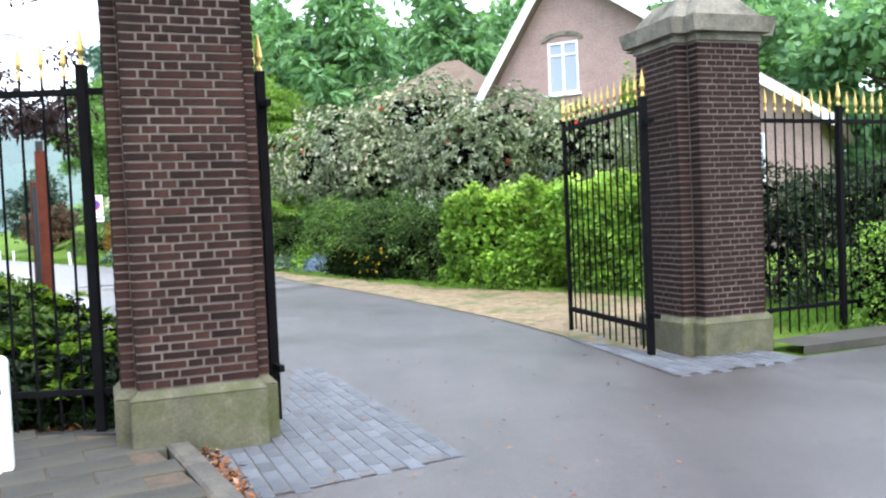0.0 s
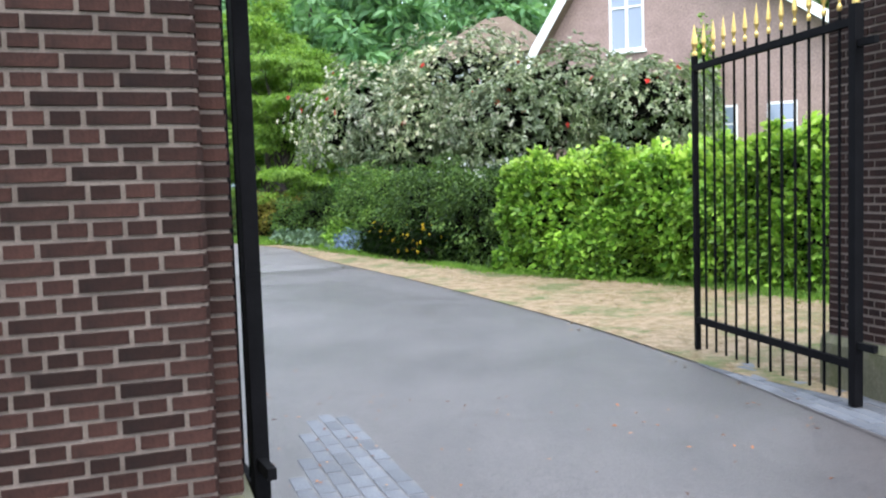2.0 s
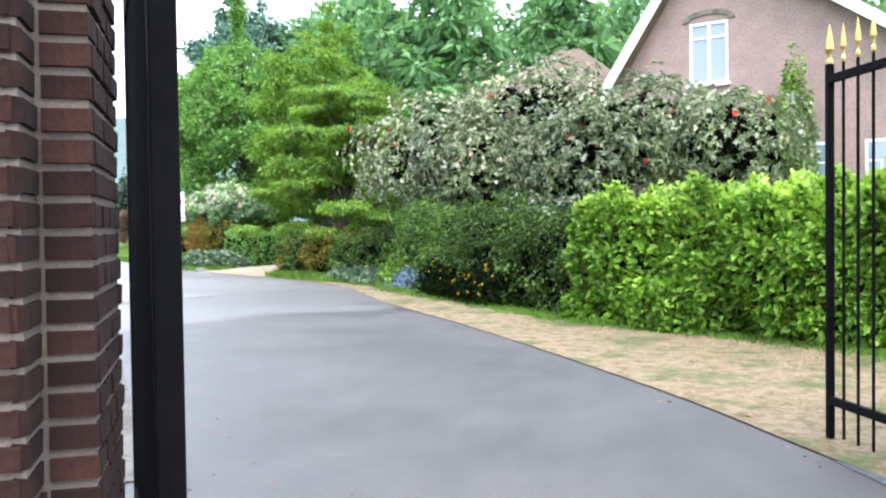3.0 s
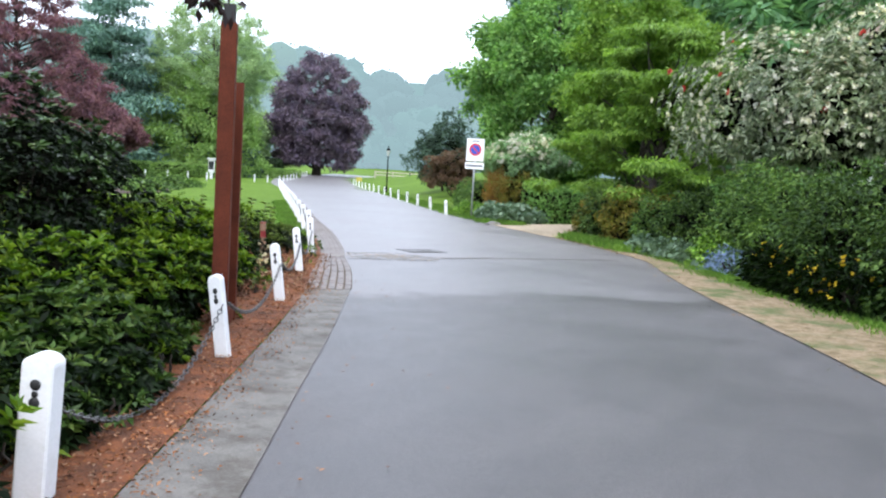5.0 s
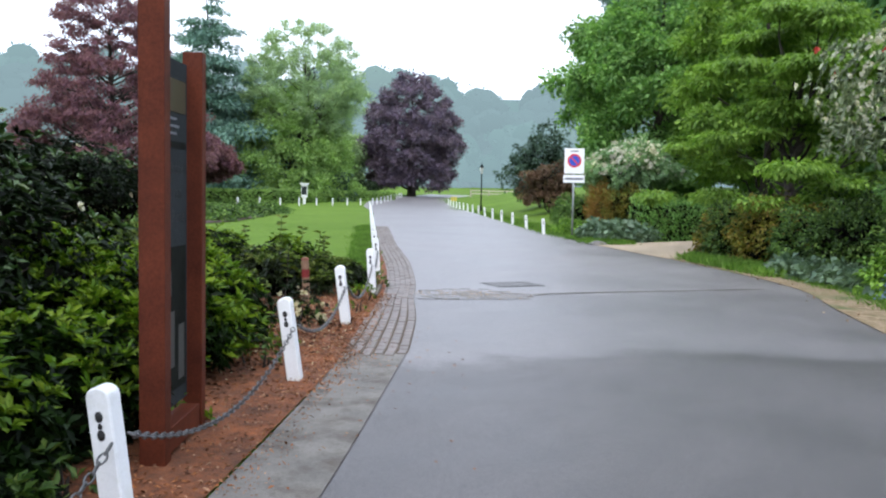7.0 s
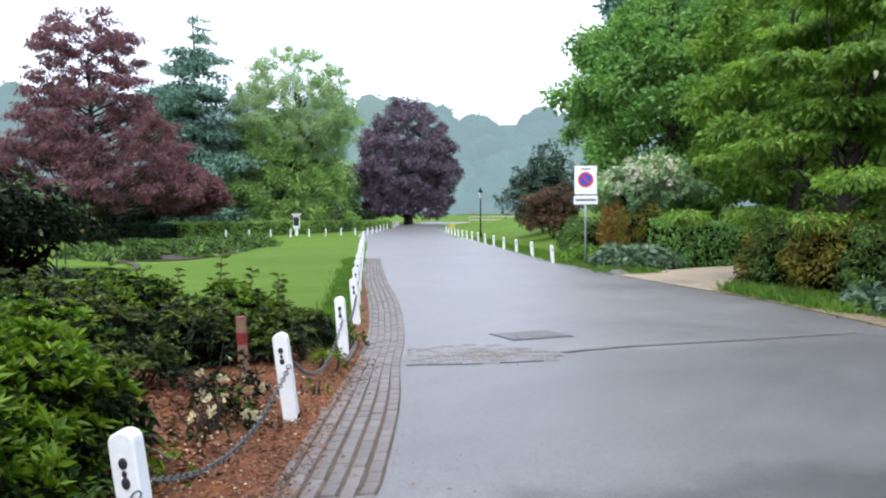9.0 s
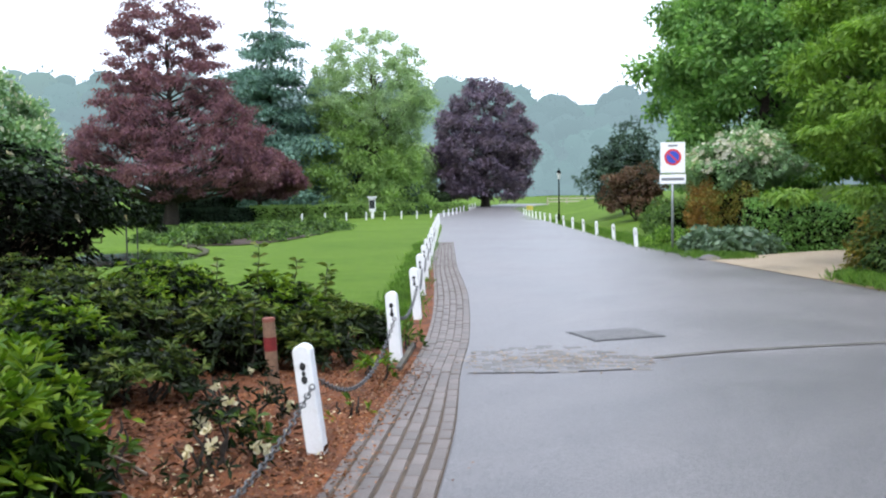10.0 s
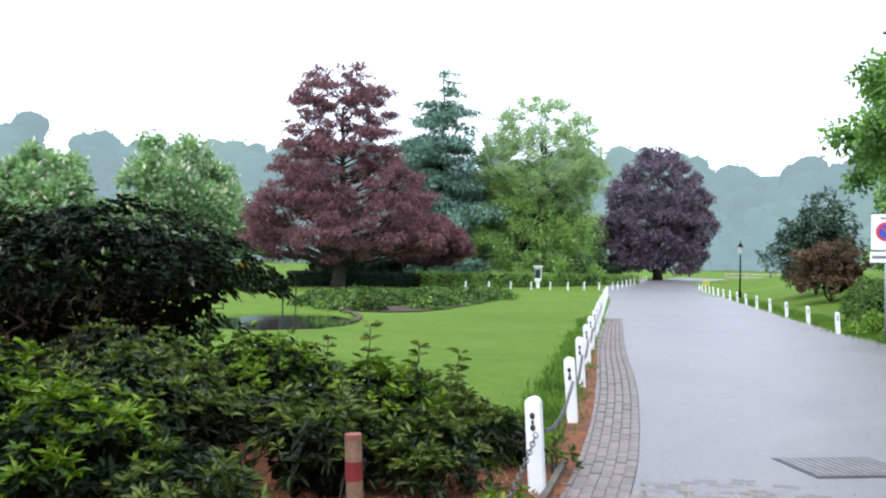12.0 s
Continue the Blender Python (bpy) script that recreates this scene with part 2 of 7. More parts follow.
# the near-black leaf tones carry the shade between leaves in their colour
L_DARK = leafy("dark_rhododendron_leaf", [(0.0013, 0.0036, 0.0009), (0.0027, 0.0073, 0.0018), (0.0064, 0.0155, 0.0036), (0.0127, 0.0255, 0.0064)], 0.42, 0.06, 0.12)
L_LAURELSHADE = leafy("shade_darkened_laurel_leaf", [(0.0011, 0.0037, 0.0008), (0.0037, 0.0112, 0.0015), (0.009, 0.024, 0.0023), (0.0053, 0.015, 0.0015)], 0.5, 0.08, 0.08)
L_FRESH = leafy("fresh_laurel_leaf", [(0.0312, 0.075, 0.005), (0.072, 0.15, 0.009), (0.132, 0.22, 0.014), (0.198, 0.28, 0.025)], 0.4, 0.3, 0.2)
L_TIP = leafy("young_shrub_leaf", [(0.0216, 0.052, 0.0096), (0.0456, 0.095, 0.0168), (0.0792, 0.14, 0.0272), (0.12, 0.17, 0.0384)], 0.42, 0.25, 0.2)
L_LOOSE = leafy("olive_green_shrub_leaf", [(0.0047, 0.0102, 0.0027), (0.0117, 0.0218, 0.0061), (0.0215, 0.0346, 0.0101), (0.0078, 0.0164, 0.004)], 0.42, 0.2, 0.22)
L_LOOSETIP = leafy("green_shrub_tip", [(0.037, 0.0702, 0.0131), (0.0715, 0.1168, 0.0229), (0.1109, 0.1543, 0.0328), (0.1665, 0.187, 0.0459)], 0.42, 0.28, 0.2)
# paler copy of the dark leaf, painting a lit sheen on rhododendron tops
L_SHEEN = leafy("glossy_top_lit_rhododendron_leaf", [(0.0156, 0.0416, 0.0091), (0.039, 0.0845, 0.0182), (0.078, 0.13, 0.0338)], 0.32, 0.1, 0.35)
L_MID = leafy("shade_darkened_shrub_leaf", [(0.0018, 0.0048, 0.0012), (0.0045, 0.0112, 0.0032), (0.0099, 0.0216, 0.0064), (0.0162, 0.032, 0.0088)], 0.5, 0.08, 0.1)
L_HEDGE = leafy("hedge_leaf", [(0.0296, 0.0797, 0.0097), (0.0887, 0.2022, 0.0216), (0.1774, 0.3405, 0.0432), (0.2957, 0.4788, 0.081), (0.0591, 0.1383, 0.0162)], 0.4, 0.22)
# brighter copy of the hedge leaf for the top that catches the light
L_HEDGELIT = leafy("lit_hedge_top_leaf", [(0.2, 0.36, 0.05), (0.32, 0.48, 0.08), (0.42, 0.56, 0.13)], 0.4, 0.35)
L_YEW = leafy("yew_needle_spray", [(0.0088, 0.0216, 0.0088), (0.0198, 0.0408, 0.0132), (0.033, 0.06, 0.0176)], 0.6, 0.1)
L_OLIVE = leafy("olive_conifer_spray", [(0.0913, 0.0993, 0.013), (0.1643, 0.1632, 0.0216), (0.219, 0.142, 0.027)], 0.6, 0.2)
L_RUST = leafy("rusty_conifer_spray", [(0.195, 0.1229, 0.0234), (0.3315, 0.193, 0.039), (0.2535, 0.1053, 0.0312)], 0.6, 0.2)
L_GREY = leafy("grey_green_leaf", [(0.0507, 0.0788, 0.0329), (0.127, 0.1777, 0.0889), (0.3427, 0.3809, 0.2539), (0.0825, 0.1205, 0.0533), (0.2032, 0.2539, 0.1397)], 0.3, 0.2, 0.45)
L_ACER = leafy("yellow_green_maple_leaf", [(0.0748, 0.1594, 0.0246), (0.1496, 0.2657, 0.0425), (0.2288, 0.3631, 0.0709), (0.1056, 0.1948, 0.0331)], 0.5, 0.42)
L_LIME = leafy("fresh_green_lime_leaf", [(0.0847, 0.1928, 0.0558), (0.1589, 0.3119, 0.0835), (0.2541, 0.422, 0.1395)], 0.5, 0.4)
L_WOOD = leafy("woodland_leaf", [(0.0775, 0.2001, 0.0673), (0.1424, 0.3001, 0.0897), (0.2199, 0.4002, 0.1232)], 0.55, 0.35)
# far-tree tones are lifted: haze is put into the leaf colour
L_SPRUCE = leafy("blue_green_spruce_needle", [(0.0746, 0.153, 0.13), (0.1243, 0.2295, 0.1951), (0.1865, 0.306, 0.2601)], 0.6, 0.15)
L_RED = leafy("copper_red_leaf", [(0.1426, 0.0648, 0.1014), (0.1932, 0.0925, 0.1369), (0.2438, 0.1249, 0.1673)], 0.6, 0.45, 0.15)
L_PURPLE = leafy("purple_beech_leaf", [(0.1238, 0.0918, 0.1519), (0.1633, 0.1242, 0.1969), (0.203, 0.1566, 0.2363)], 0.6, 0.35, 0.15)
L_SPRING = leafy("pale_spring_leaf", [(0.242, 0.352, 0.204), (0.297, 0.407, 0.24), (0.352, 0.451, 0.288)], 0.6, 0.5, 0.15)
L_MOSS = leafy("soft_green_leaf", [(0.1672, 0.275, 0.091), (0.209, 0.33, 0.1137), (0.2612, 0.385, 0.1411)], 0.6, 0.45, 0.15)
L_CHEST = leafy("chestnut_leaf", [(0.18, 0.3, 0.17), (0.23, 0.36, 0.2), (0.29, 0.41, 0.25)], 0.6, 0.4, 0.15)
L_BROWN = leafy("red_brown_shrub_leaf", [(0.1, 0.055, 0.042), (0.15, 0.085, 0.06), (0.13, 0.1, 0.06)], 0.6, 0.25)
L_PINE = leafy("dark_pine_needle", [(0.03, 0.06, 0.045), (0.05, 0.09, 0.065), (0.07, 0.12, 0.085)], 0.6, 0.15)
# near-black colour paints the deep shade seen through gaps in the leaves
L_INNERSHADE = leafy("near_black_inner_shade", [(0.0016, 0.0024, 0.0012), (0.0032, 0.004, 0.002), (0.0048, 0.0044, 0.0024)], 0.9, 0.0, 0.05)
L_COPPER = leafy("dark_copper_leaf", [(0.018, 0.008, 0.008), (0.035, 0.014, 0.013)], 0.5, 0.1)
F_WHITE = leafy("white_petal", [(0.55, 0.52, 0.46), (0.72, 0.7, 0.66)], 0.6, 0.3)
F_RED = leafy("red_petal", [(0.5, 0.05, 0.05), (0.65, 0.1, 0.09)], 0.6, 0.3)
F_CREAM = leafy("cream_petal", [(0.6, 0.52, 0.36), (0.75, 0.68, 0.52)], 0.6, 0.3)
F_YELLOW = leafy("yellow_petal", [(0.6, 0.4, 0.03), (0.72, 0.55, 0.05)], 0.6, 0.3)
F_ORANGE = leafy("orange_yellow_petal", [(0.62, 0.3, 0.03), (0.72, 0.45, 0.05)], 0.6, 0.3)
F_BLUE = leafy("pale_blue_petal", [(0.2, 0.28, 0.5), (0.3, 0.38, 0.62), (0.12, 0.2, 0.3)], 0.6, 0.3)
L_SHRUB = leafy("border_shrub_spray", [(0.023, 0.0557, 0.0154), (0.0576, 0.1206, 0.0269), (0.1152, 0.2134, 0.0461), (0.192, 0.297, 0.0672)], 0.5, 0.2)
L_DEEP = leafy("deep_green_spray", [(0.0134, 0.0329, 0.008), (0.0333, 0.0712, 0.016), (0.0668, 0.1235, 0.0267), (0.1094, 0.1737, 0.0401)], 0.55, 0.2, 0.2)
L_HOSTA = leafy("blue_grey_hosta_leaf", [(0.065, 0.117, 0.0715), (0.117, 0.182, 0.117), (0.169, 0.247, 0.169)], 0.4, 0.2)
# paler woodland tone with the haze behind the house painted in
L_BACK = leafy("hazed_woodland_leaf", [(0.095, 0.2111, 0.1089), (0.1584, 0.3085, 0.1485), (0.2218, 0.3897, 0.198)], 0.55, 0.4)
GRASS = leafy("grass_blade", [(0.07, 0.154, 0.021), (0.119, 0.238, 0.035), (0.182, 0.294, 0.063)], 0.55, 0.35)


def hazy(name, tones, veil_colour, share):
    """Woods on the far hills: a backdrop whose pale haze is painted in as emission."""
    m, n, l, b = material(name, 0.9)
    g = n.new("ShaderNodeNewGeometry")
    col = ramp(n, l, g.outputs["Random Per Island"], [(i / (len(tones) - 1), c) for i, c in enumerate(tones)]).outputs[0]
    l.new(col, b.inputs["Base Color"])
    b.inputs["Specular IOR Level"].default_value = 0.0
    # haze-coloured glow, varied a little from crown to crown, instead of real mist
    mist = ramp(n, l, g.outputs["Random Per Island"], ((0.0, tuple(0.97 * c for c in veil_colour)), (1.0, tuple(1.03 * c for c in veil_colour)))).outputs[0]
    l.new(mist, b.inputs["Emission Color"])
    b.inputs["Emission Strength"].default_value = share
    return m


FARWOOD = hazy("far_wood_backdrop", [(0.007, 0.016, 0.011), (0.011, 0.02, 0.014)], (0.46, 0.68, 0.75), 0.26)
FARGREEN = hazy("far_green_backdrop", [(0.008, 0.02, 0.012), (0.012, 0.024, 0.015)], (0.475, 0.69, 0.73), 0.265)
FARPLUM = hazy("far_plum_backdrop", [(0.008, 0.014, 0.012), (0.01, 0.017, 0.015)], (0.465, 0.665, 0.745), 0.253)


# ---- building blocks ----
def mesh_of(name, verts, faces, mat, smooth=False):
    me = bpy.data.meshes.new(name)
    me.from_pydata([tuple(v) for v in verts], [], faces)
    me.materials.append(mat)
    if smooth:
        me.polygons.foreach_set("use_smooth", [True] * len(me.polygons))
    me.update()
    return me


def put(name, me, parent=None, label="", at=None):
    ob = new(name, me)
    if name in ("branchwork", "brickwork", "inner_shade"):
        ob["kind"] = "stuff"
    if parent is not None:
        ob.parent = parent
    if at is not None:
        ob.matrix_basis = at
    if label:
        tagged(ob, label)
    return ob


def part(name, bm, mat, parent, label="", at=None, smooth=False):
    me = bpy.data.meshes.new(name)
    bm.to_mesh(me)
    bm.free()
    me.materials.append(mat)
    if smooth:
        me.polygons.foreach_set("use_smooth", [True] * len(me.polygons))
    return put(name, me, parent, label, at)


def thing(name, at, label, category, group="", kind=""):
    ob = new(name)
    ob.empty_display_size = 0.1
    ob.matrix_basis = at
    return tagged(ob, label, category, group, kind)


def box(bm, x0, y0, z0, x1, y1, z1, bevel=0.0):
    r = bmesh.ops.create_cube(bm, size=1.0, matrix=Matrix.Translation(((x0 + x1) / 2, (y0 + y1) / 2, (z0 + z1) / 2)) @ Matrix.Diagonal((x1 - x0, y1 - y0, z1 - z0, 1)))
    if bevel:
        edges = {e for v in r["verts"] for e in v.link_edges}
        bmesh.ops.bevel(bm, geom=list(edges), offset=bevel, segments=2, affect='EDGES', profile=0.6)
    return bm


def boxed(x0, y0, z0, x1, y1, z1, bevel=0.0):
    return box(bmesh.new(), x0, y0, z0, x1, y1, z1, bevel)


def lathe(rings, sides=12):
    """A turned shape from (radius, height) rings."""
    bm = bmesh.new()
    loops = []
    for r, z in rings:
        loops.append([bm.verts.new((r * math.cos(6.2832 * i / sides), r * math.sin(6.2832 * i / sides), z)) for i in range(sides)])
    for a, b in zip(loops, loops[1:]):
        for i in range(sides):
            bm.faces.new((a[i], a[(i + 1) % sides], b[(i + 1) % sides], b[i]))
    bm.faces.new(loops[0][::-1])
    bm.faces.new(loops[-1])
    return bm


def prism(outline, y0, y1):
    """An outline in x, z pushed from y0 to y1."""
    bm = bmesh.new()
    a = [bm.verts.new((x, y0, z)) for x, z in outline]
    b = [bm.verts.new((x, y1, z)) for x, z in outline]
    k = len(a)
    bm.faces.new(a)
    bm.faces.new(b[::-1])
    for i in range(k):
        bm.faces.new((a[(i + 1) % k], a[i], b[i], b[(i + 1) % k]))
    bmesh.ops.recalc_face_normals(bm, faces=bm.faces)
    return bm


def tubes(runs, sides=7):
    """Tapered limbs: each run is a list of (point, radius)."""
    verts, faces = [], []
    for run in runs:
        base = len(verts)
        for i, (p, r) in enumerate(run):
            q = run[min(i + 1, len(run) - 1)][0] - run[max(i - 1, 0)][0]
            q = q.normalized() if q.length > 1e-6 else Vector((0, 0, 1))
            a = q.orthogonal().normalized()
            b = q.cross(a)
            for k in range(sides):
                verts.append(p + r * (a * math.cos(6.2832 * k / sides) + b * math.sin(6.2832 * k / sides)))
        for i in range(len(run) - 1):
            for k in range(sides):
                s, t = base + i * sides, base + (i + 1) * sides
                faces.append((s + k, s + (k + 1) % sides, t + (k + 1) % sides, t + k))
    return verts, faces


def limb(rng, a, b, ra, rb, wobble=0.12, steps=5):
    a, b = Vector(a), Vector(b)
    run = []
    for i in range(steps + 1):
        u = i / steps
        w = math.sin(u * 3.1416) * (b - a).length * wobble
        p = a.lerp(b, u) + Vector((rng.uniform(-w, w), rng.uniform(-w, w), rng.uniform(-w, w) * 0.6))
        run.append((p, ra + (rb - ra) * u))
    return run


def unit(a):
    return a / np.maximum(np.linalg.norm(a, axis=1, keepdims=True), 1e-9)


def leaf_mesh(name, pts, dirs, length, width, mat, rng, fold=0.25, face_up=0.5, droop=0.0):
    """Each leaf is a folded blade: stem end, two flanks, tip."""
    n = len(pts)
    d = unit(dirs)
    up = unit(rng.normal(size=(n, 3)) * (1 - face_up) + np.array([0, 0, 1.0]) * face_up)
    side = unit(np.cross(d, up))
    nrm = np.cross(side, d)
    ls = length * rng.uniform(0.65, 1.25, (n, 1))
    ws = width * rng.uniform(0.7, 1.2, (n, 1)) * 0.5
    mid = pts + d * ls * 0.5 + nrm * ls * 0.04
    v = np.empty((n, 4, 3))
    v[:, 0] = pts
    v[:, 1] = mid - side * ws + nrm * ws * fold
    v[:, 2] = pts + d * ls - np.array([0, 0, 1.0]) * ls * droop
    v[:, 3] = mid + side * ws + nrm * ws * fold
    idx = np.arange(n)[:, None] * 4
    tri = np.concatenate([idx + [0, 3, 2], idx + [0, 2, 1]], 1).reshape(-1)
    me = bpy.data.meshes.new(name)
    me.vertices.add(n * 4)
    me.vertices.foreach_set("co", v.reshape(-1).astype(np.float32))
    me.loops.add(n * 6)
    me.loops.foreach_set("vertex_index", tri.astype(np.int32))
    me.polygons.add(n * 2)
    me.polygons.foreach_set("loop_start", (np.arange(n * 2) * 3).astype(np.int32))
    me.materials.append(mat)
    me.update(calc_edges=True)
    return me


def cloud(rng, clumps, radii, n, shell=0.5, flat=1.0):
    """Points in clumps, and the way out of each clump."""
    clumps, radii = np.asarray(clumps, float), np.asarray(radii, float)
    w = radii ** 2 / (radii ** 2).sum()
    k = rng.choice(len(clumps), n, p=w)
    out = unit(rng.normal(size=(n, 3)))
    r = radii[k, None] * (shell + (1 - shell) * rng.random((n, 1))) * rng.uniform(0.75, 1.05, (n, 1))
    return clumps[k] + out * r * np.array([1, 1, flat]), out


def rosettes(rng, centres, axes, per, spread=1.1):
    """Whorls of leaves round each twig end: start points and directions."""
    c = np.repeat(centres, per, 0)
    a = np.repeat(unit(axes), per, 0)
    p = unit(np.cross(a, unit(rng.normal(size=a.shape))))
    return c + rng.normal(size=c.shape) * 0.008, a * rng.uniform(0.25, 0.75, (len(c), 1)) + p * spread


def dome(rng, centre, radii, n, low=-0.2, rough=0.12):
    """Points over an uneven mound, with the way out."""
    out = unit(rng.normal(size=(n * 2, 3)))
    out = out[out[:, 2] > low][:n]
    f = np.array([1 + rough * 2.2 * noise.noise(Vector((o * 2.3 + np.array(centre)).tolist())) for o in out])[:, None]
    f = f * (1 - 0.45 * rng.random((len(out), 1)) ** 2.2)
    return np.array(centre) + out * np.array(radii) * f, out


def smooth01(a, b, x):
    t = np.clip((np.asarray(x, float) - a) / (b - a), 0, 1)
    return t * t * (3 - 2 * t)


def gz(x, y):
    """Height of the ground."""
    x, y = np.asarray(x, float), np.asarray(y, float)
    far = np.hypot(x + 6, y - 15)
    z = -0.03 + np.maximum(0, far - 85) * 0.018
    along = (x + 20.7) * -0.672 + (y - 39.3) * 0.741
    s = (x + 20.7) * 0.741 + (y - 39.3) * 0.672
    z = z + 2.3 * smooth01(1.2, 12, s) * smooth01(4, 22, along) * (1 - smooth01(60, 110, along))
    pond = np.hypot(((x + 32.8) * -0.86 + (y - 26.9) * 0.51) / 5.4, ((x + 32.8) * 0.51 + (y - 26.9) * 0.86) / 2.5)
    return z - 0.45 * (1 - smooth01(0.75, 1.1, pond))


def gh(x, y):
    return float(gz(x, y))


def curve(points, per=5):
    """A smooth line through points."""
    p = [Vector(q) for q in points]
    p = [p[0] * 2 - p[1]] + p + [p[-1] * 2 - p[-2]]
    out = []
    for i in range(1, len(p) - 2):
        for k in range(per):
            t = k / per
            out.append(0.5 * ((2 * p[i]) + (p[i + 1] - p[i - 1]) * t + (2 * p[i - 1] - 5 * p[i] + 4 * p[i + 1] - p[i + 2]) * t * t + (3 * p[i] - p[i - 1] - 3 * p[i + 1] + p[i + 2]) * t ** 3))
    out.append(p[-2])
    return out


def ribbon(name, a, b, lift, mat, across=6, per=5, label="", category="", follow=True):
    """A sheet between two lines."""
    ca, cb = curve(a, per), curve(b, per)
    verts, faces = [], []
    for p, q in zip(ca, cb):
        for k in range(across + 1):
            v = p.lerp(q, k / across)
            z = (gh(v.x, v.y) + 0.03 if follow else 0.0) + lift
            verts.append((v.x, v.y, z))
    w = across + 1
    for i in range(len(ca) - 1):
        for k in range(across):
            faces.append((i * w + k, i * w + k + 1, (i + 1) * w + k + 1, (i + 1) * w + k))
    ob = new(name, mesh_of(name, verts, faces, mat, True))
    return tagged(ob, label, category, "", "structure")

# ---- ground, road, paving ----
gx = np.unique(np.concatenate([np.arange(-900, -90, 30), np.arange(-90, -46, 4), np.arange(-46, 24, 0.8), np.arange(24, 60, 4), np.arange(60, 901, 40)]).round(3))
gy = np.unique(np.concatenate([np.arange(-500, -20, 30), np.arange(-20, 64, 0.8), np.arange(64, 140, 4), np.arange(140, 901, 30)]).round(3))
GX, GY = np.meshgrid(gx, gy)
GV = np.stack([GX, GY, gz(GX, GY)], -1).reshape(-1, 3)
gw = len(gx)
GF = [(j * gw + i, j * gw + i + 1, (j + 1) * gw + i + 1, (j + 1) * gw + i) for j in range(len(gy) - 1) for i in range(gw - 1)]
tagged(new("ground", mesh_of("ground", GV, GF, LAWN, True)), "mown green park lawn with gentle grassy slopes", "lawn", "", "structure")

ROAD_L = [(6, -8, 0), (2.75, -1.05, 0), (-0.3, 3.6, 0), (-0.95, 4.9, 0), (-1.5, 7.0, 0), (-2.85, 8.4, 0), (-3.75, 9.8, 0), (-4.55, 10.9, 0), (-6.25, 13.3, 0), (-7.5, 15.15, 0), (-9.3, 17.4, 0), (-10.8, 19.15, 0), (-16.4, 25.2, 0), (-28.4, 37.3, 0), (-45, 54.5, 0), (-66, 75, 0), (-84, 97, 0), (-98, 124, 0)]
ROAD_R = [(40, 20, 0), (14, 12.85, 0), (4.6, 8.1, 0), (3.2, 7.75, 0), (2.2, 9.6, 0), (1.05, 12.1, 0), (-0.1, 14.5, 0), (-1.5, 16.8, 0), (-4.1, 21.0, 0), (-5.4, 23.4, 0), (-6.95, 26.3, 0), (-10.15, 29.7, 0), (-14.7, 34.0, 0), (-22, 40.6, 0), (-35, 54.8, 0), (-53, 75, 0), (-74, 99, 0), (-90, 126, 0)]
ribbon("road", ROAD_L, ROAD_R, 0.0, ASPHALT, 8, 6, "damp grey asphalt park road with a soft sheen", "road")

ribbon("seam", [(-9.75, 21.5, 0), (-9.3, 22.4, 0), (-8.3, 23.9, 0), (-7.4, 25.3, 0)], [(-9.67, 21.46, 0), (-9.22, 22.36, 0), (-8.22, 23.86, 0), (-7.32, 25.26, 0)], 0.009, STRIP, 1, 5, "pale mended joint across the asphalt", "seam")

# gutter strip on the near side of the road: cast concrete first, then brick
STRIP_OUT = [(-2.95, 8.2, 0), (-3.95, 9.65, 0), (-4.75, 10.85, 0), (-5.5, 11.95, 0), (-6.45, 13.35, 0), (-7.6, 14.95, 0), (-8.3, 15.8, 0)]
STRIP_IN = [(-2.5, 8.5, 0), (-3.45, 9.95, 0), (-4.2, 11.05, 0), (-4.95, 12.15, 0), (-5.9, 13.55, 0), (-7.1, 15.25, 0), (-7.84, 16.3, 0)]
ribbon("gutter", STRIP_OUT, STRIP_IN, 0.009, STRIP, 5, 6, "worn pale concrete gutter strip beside the road", "gutter")
BRICK_OUT = [(-8.31, 15.82, 0), (-8.61, 16.19, 0), (-9.82, 17.71, 0), (-11.07, 19.29, 0), (-12.45, 20.92, 0), (-14.9, 23.5, 0), (-16.8, 25.4, 0), (-20.5, 29.1, 0), (-28.6, 37.5, 0)]
BRICK_IN = [(-7.85, 16.33, 0), (-8.12, 16.69, 0), (-9.36, 18.21, 0), (-10.7, 19.7, 0), (-12.1, 21.35, 0), (-14.45, 23.9, 0), (-16.35, 25.85, 0), (-20.05, 29.55, 0), (-28.15, 37.95, 0)]
GUT_BED = ribbon("gutter_bricks_bed", BRICK_OUT, BRICK_IN, 0.008, JOINT, 5, 6, "row of lengthwise bricks edging the asphalt road", "gutter")

# soil bed behind the posts, from the gate to the lawn
BED_IN = [(-1.45, 5.2, 0), (-1.85, 6.9, 0), (-2.95, 8.2, 0), (-3.95, 9.65, 0), (-5.5, 11.95, 0), (-7.6, 14.97, 0), (-8.58, 16.23, 0), (-9.79, 17.74, 0), (-11.03, 19.33, 0), (-12.42, 20.95, 0), (-14.87, 23.53, 0), (-20.47, 29.13, 0)]
BED_OUT = [(-9, 2.6, 0), (-11, 3.4, 0), (-14, 5, 0), (-17, 9, 0), (-19.5, 12, 0), (-20.5, 14.5, 0), (-20, 17.6, 0), (-17.8, 19.6, 0), (-15.0, 20.6, 0), (-12.95, 20.9, 0), (-15.25, 23.2, 0), (-20.85, 28.8, 0)]
BED_H = 0.02
ribbon("planting_bed", BED_IN, BED_OUT, BED_H, SOIL, 14, 6, "bare reddish soil bed with dry leaves", "soil")

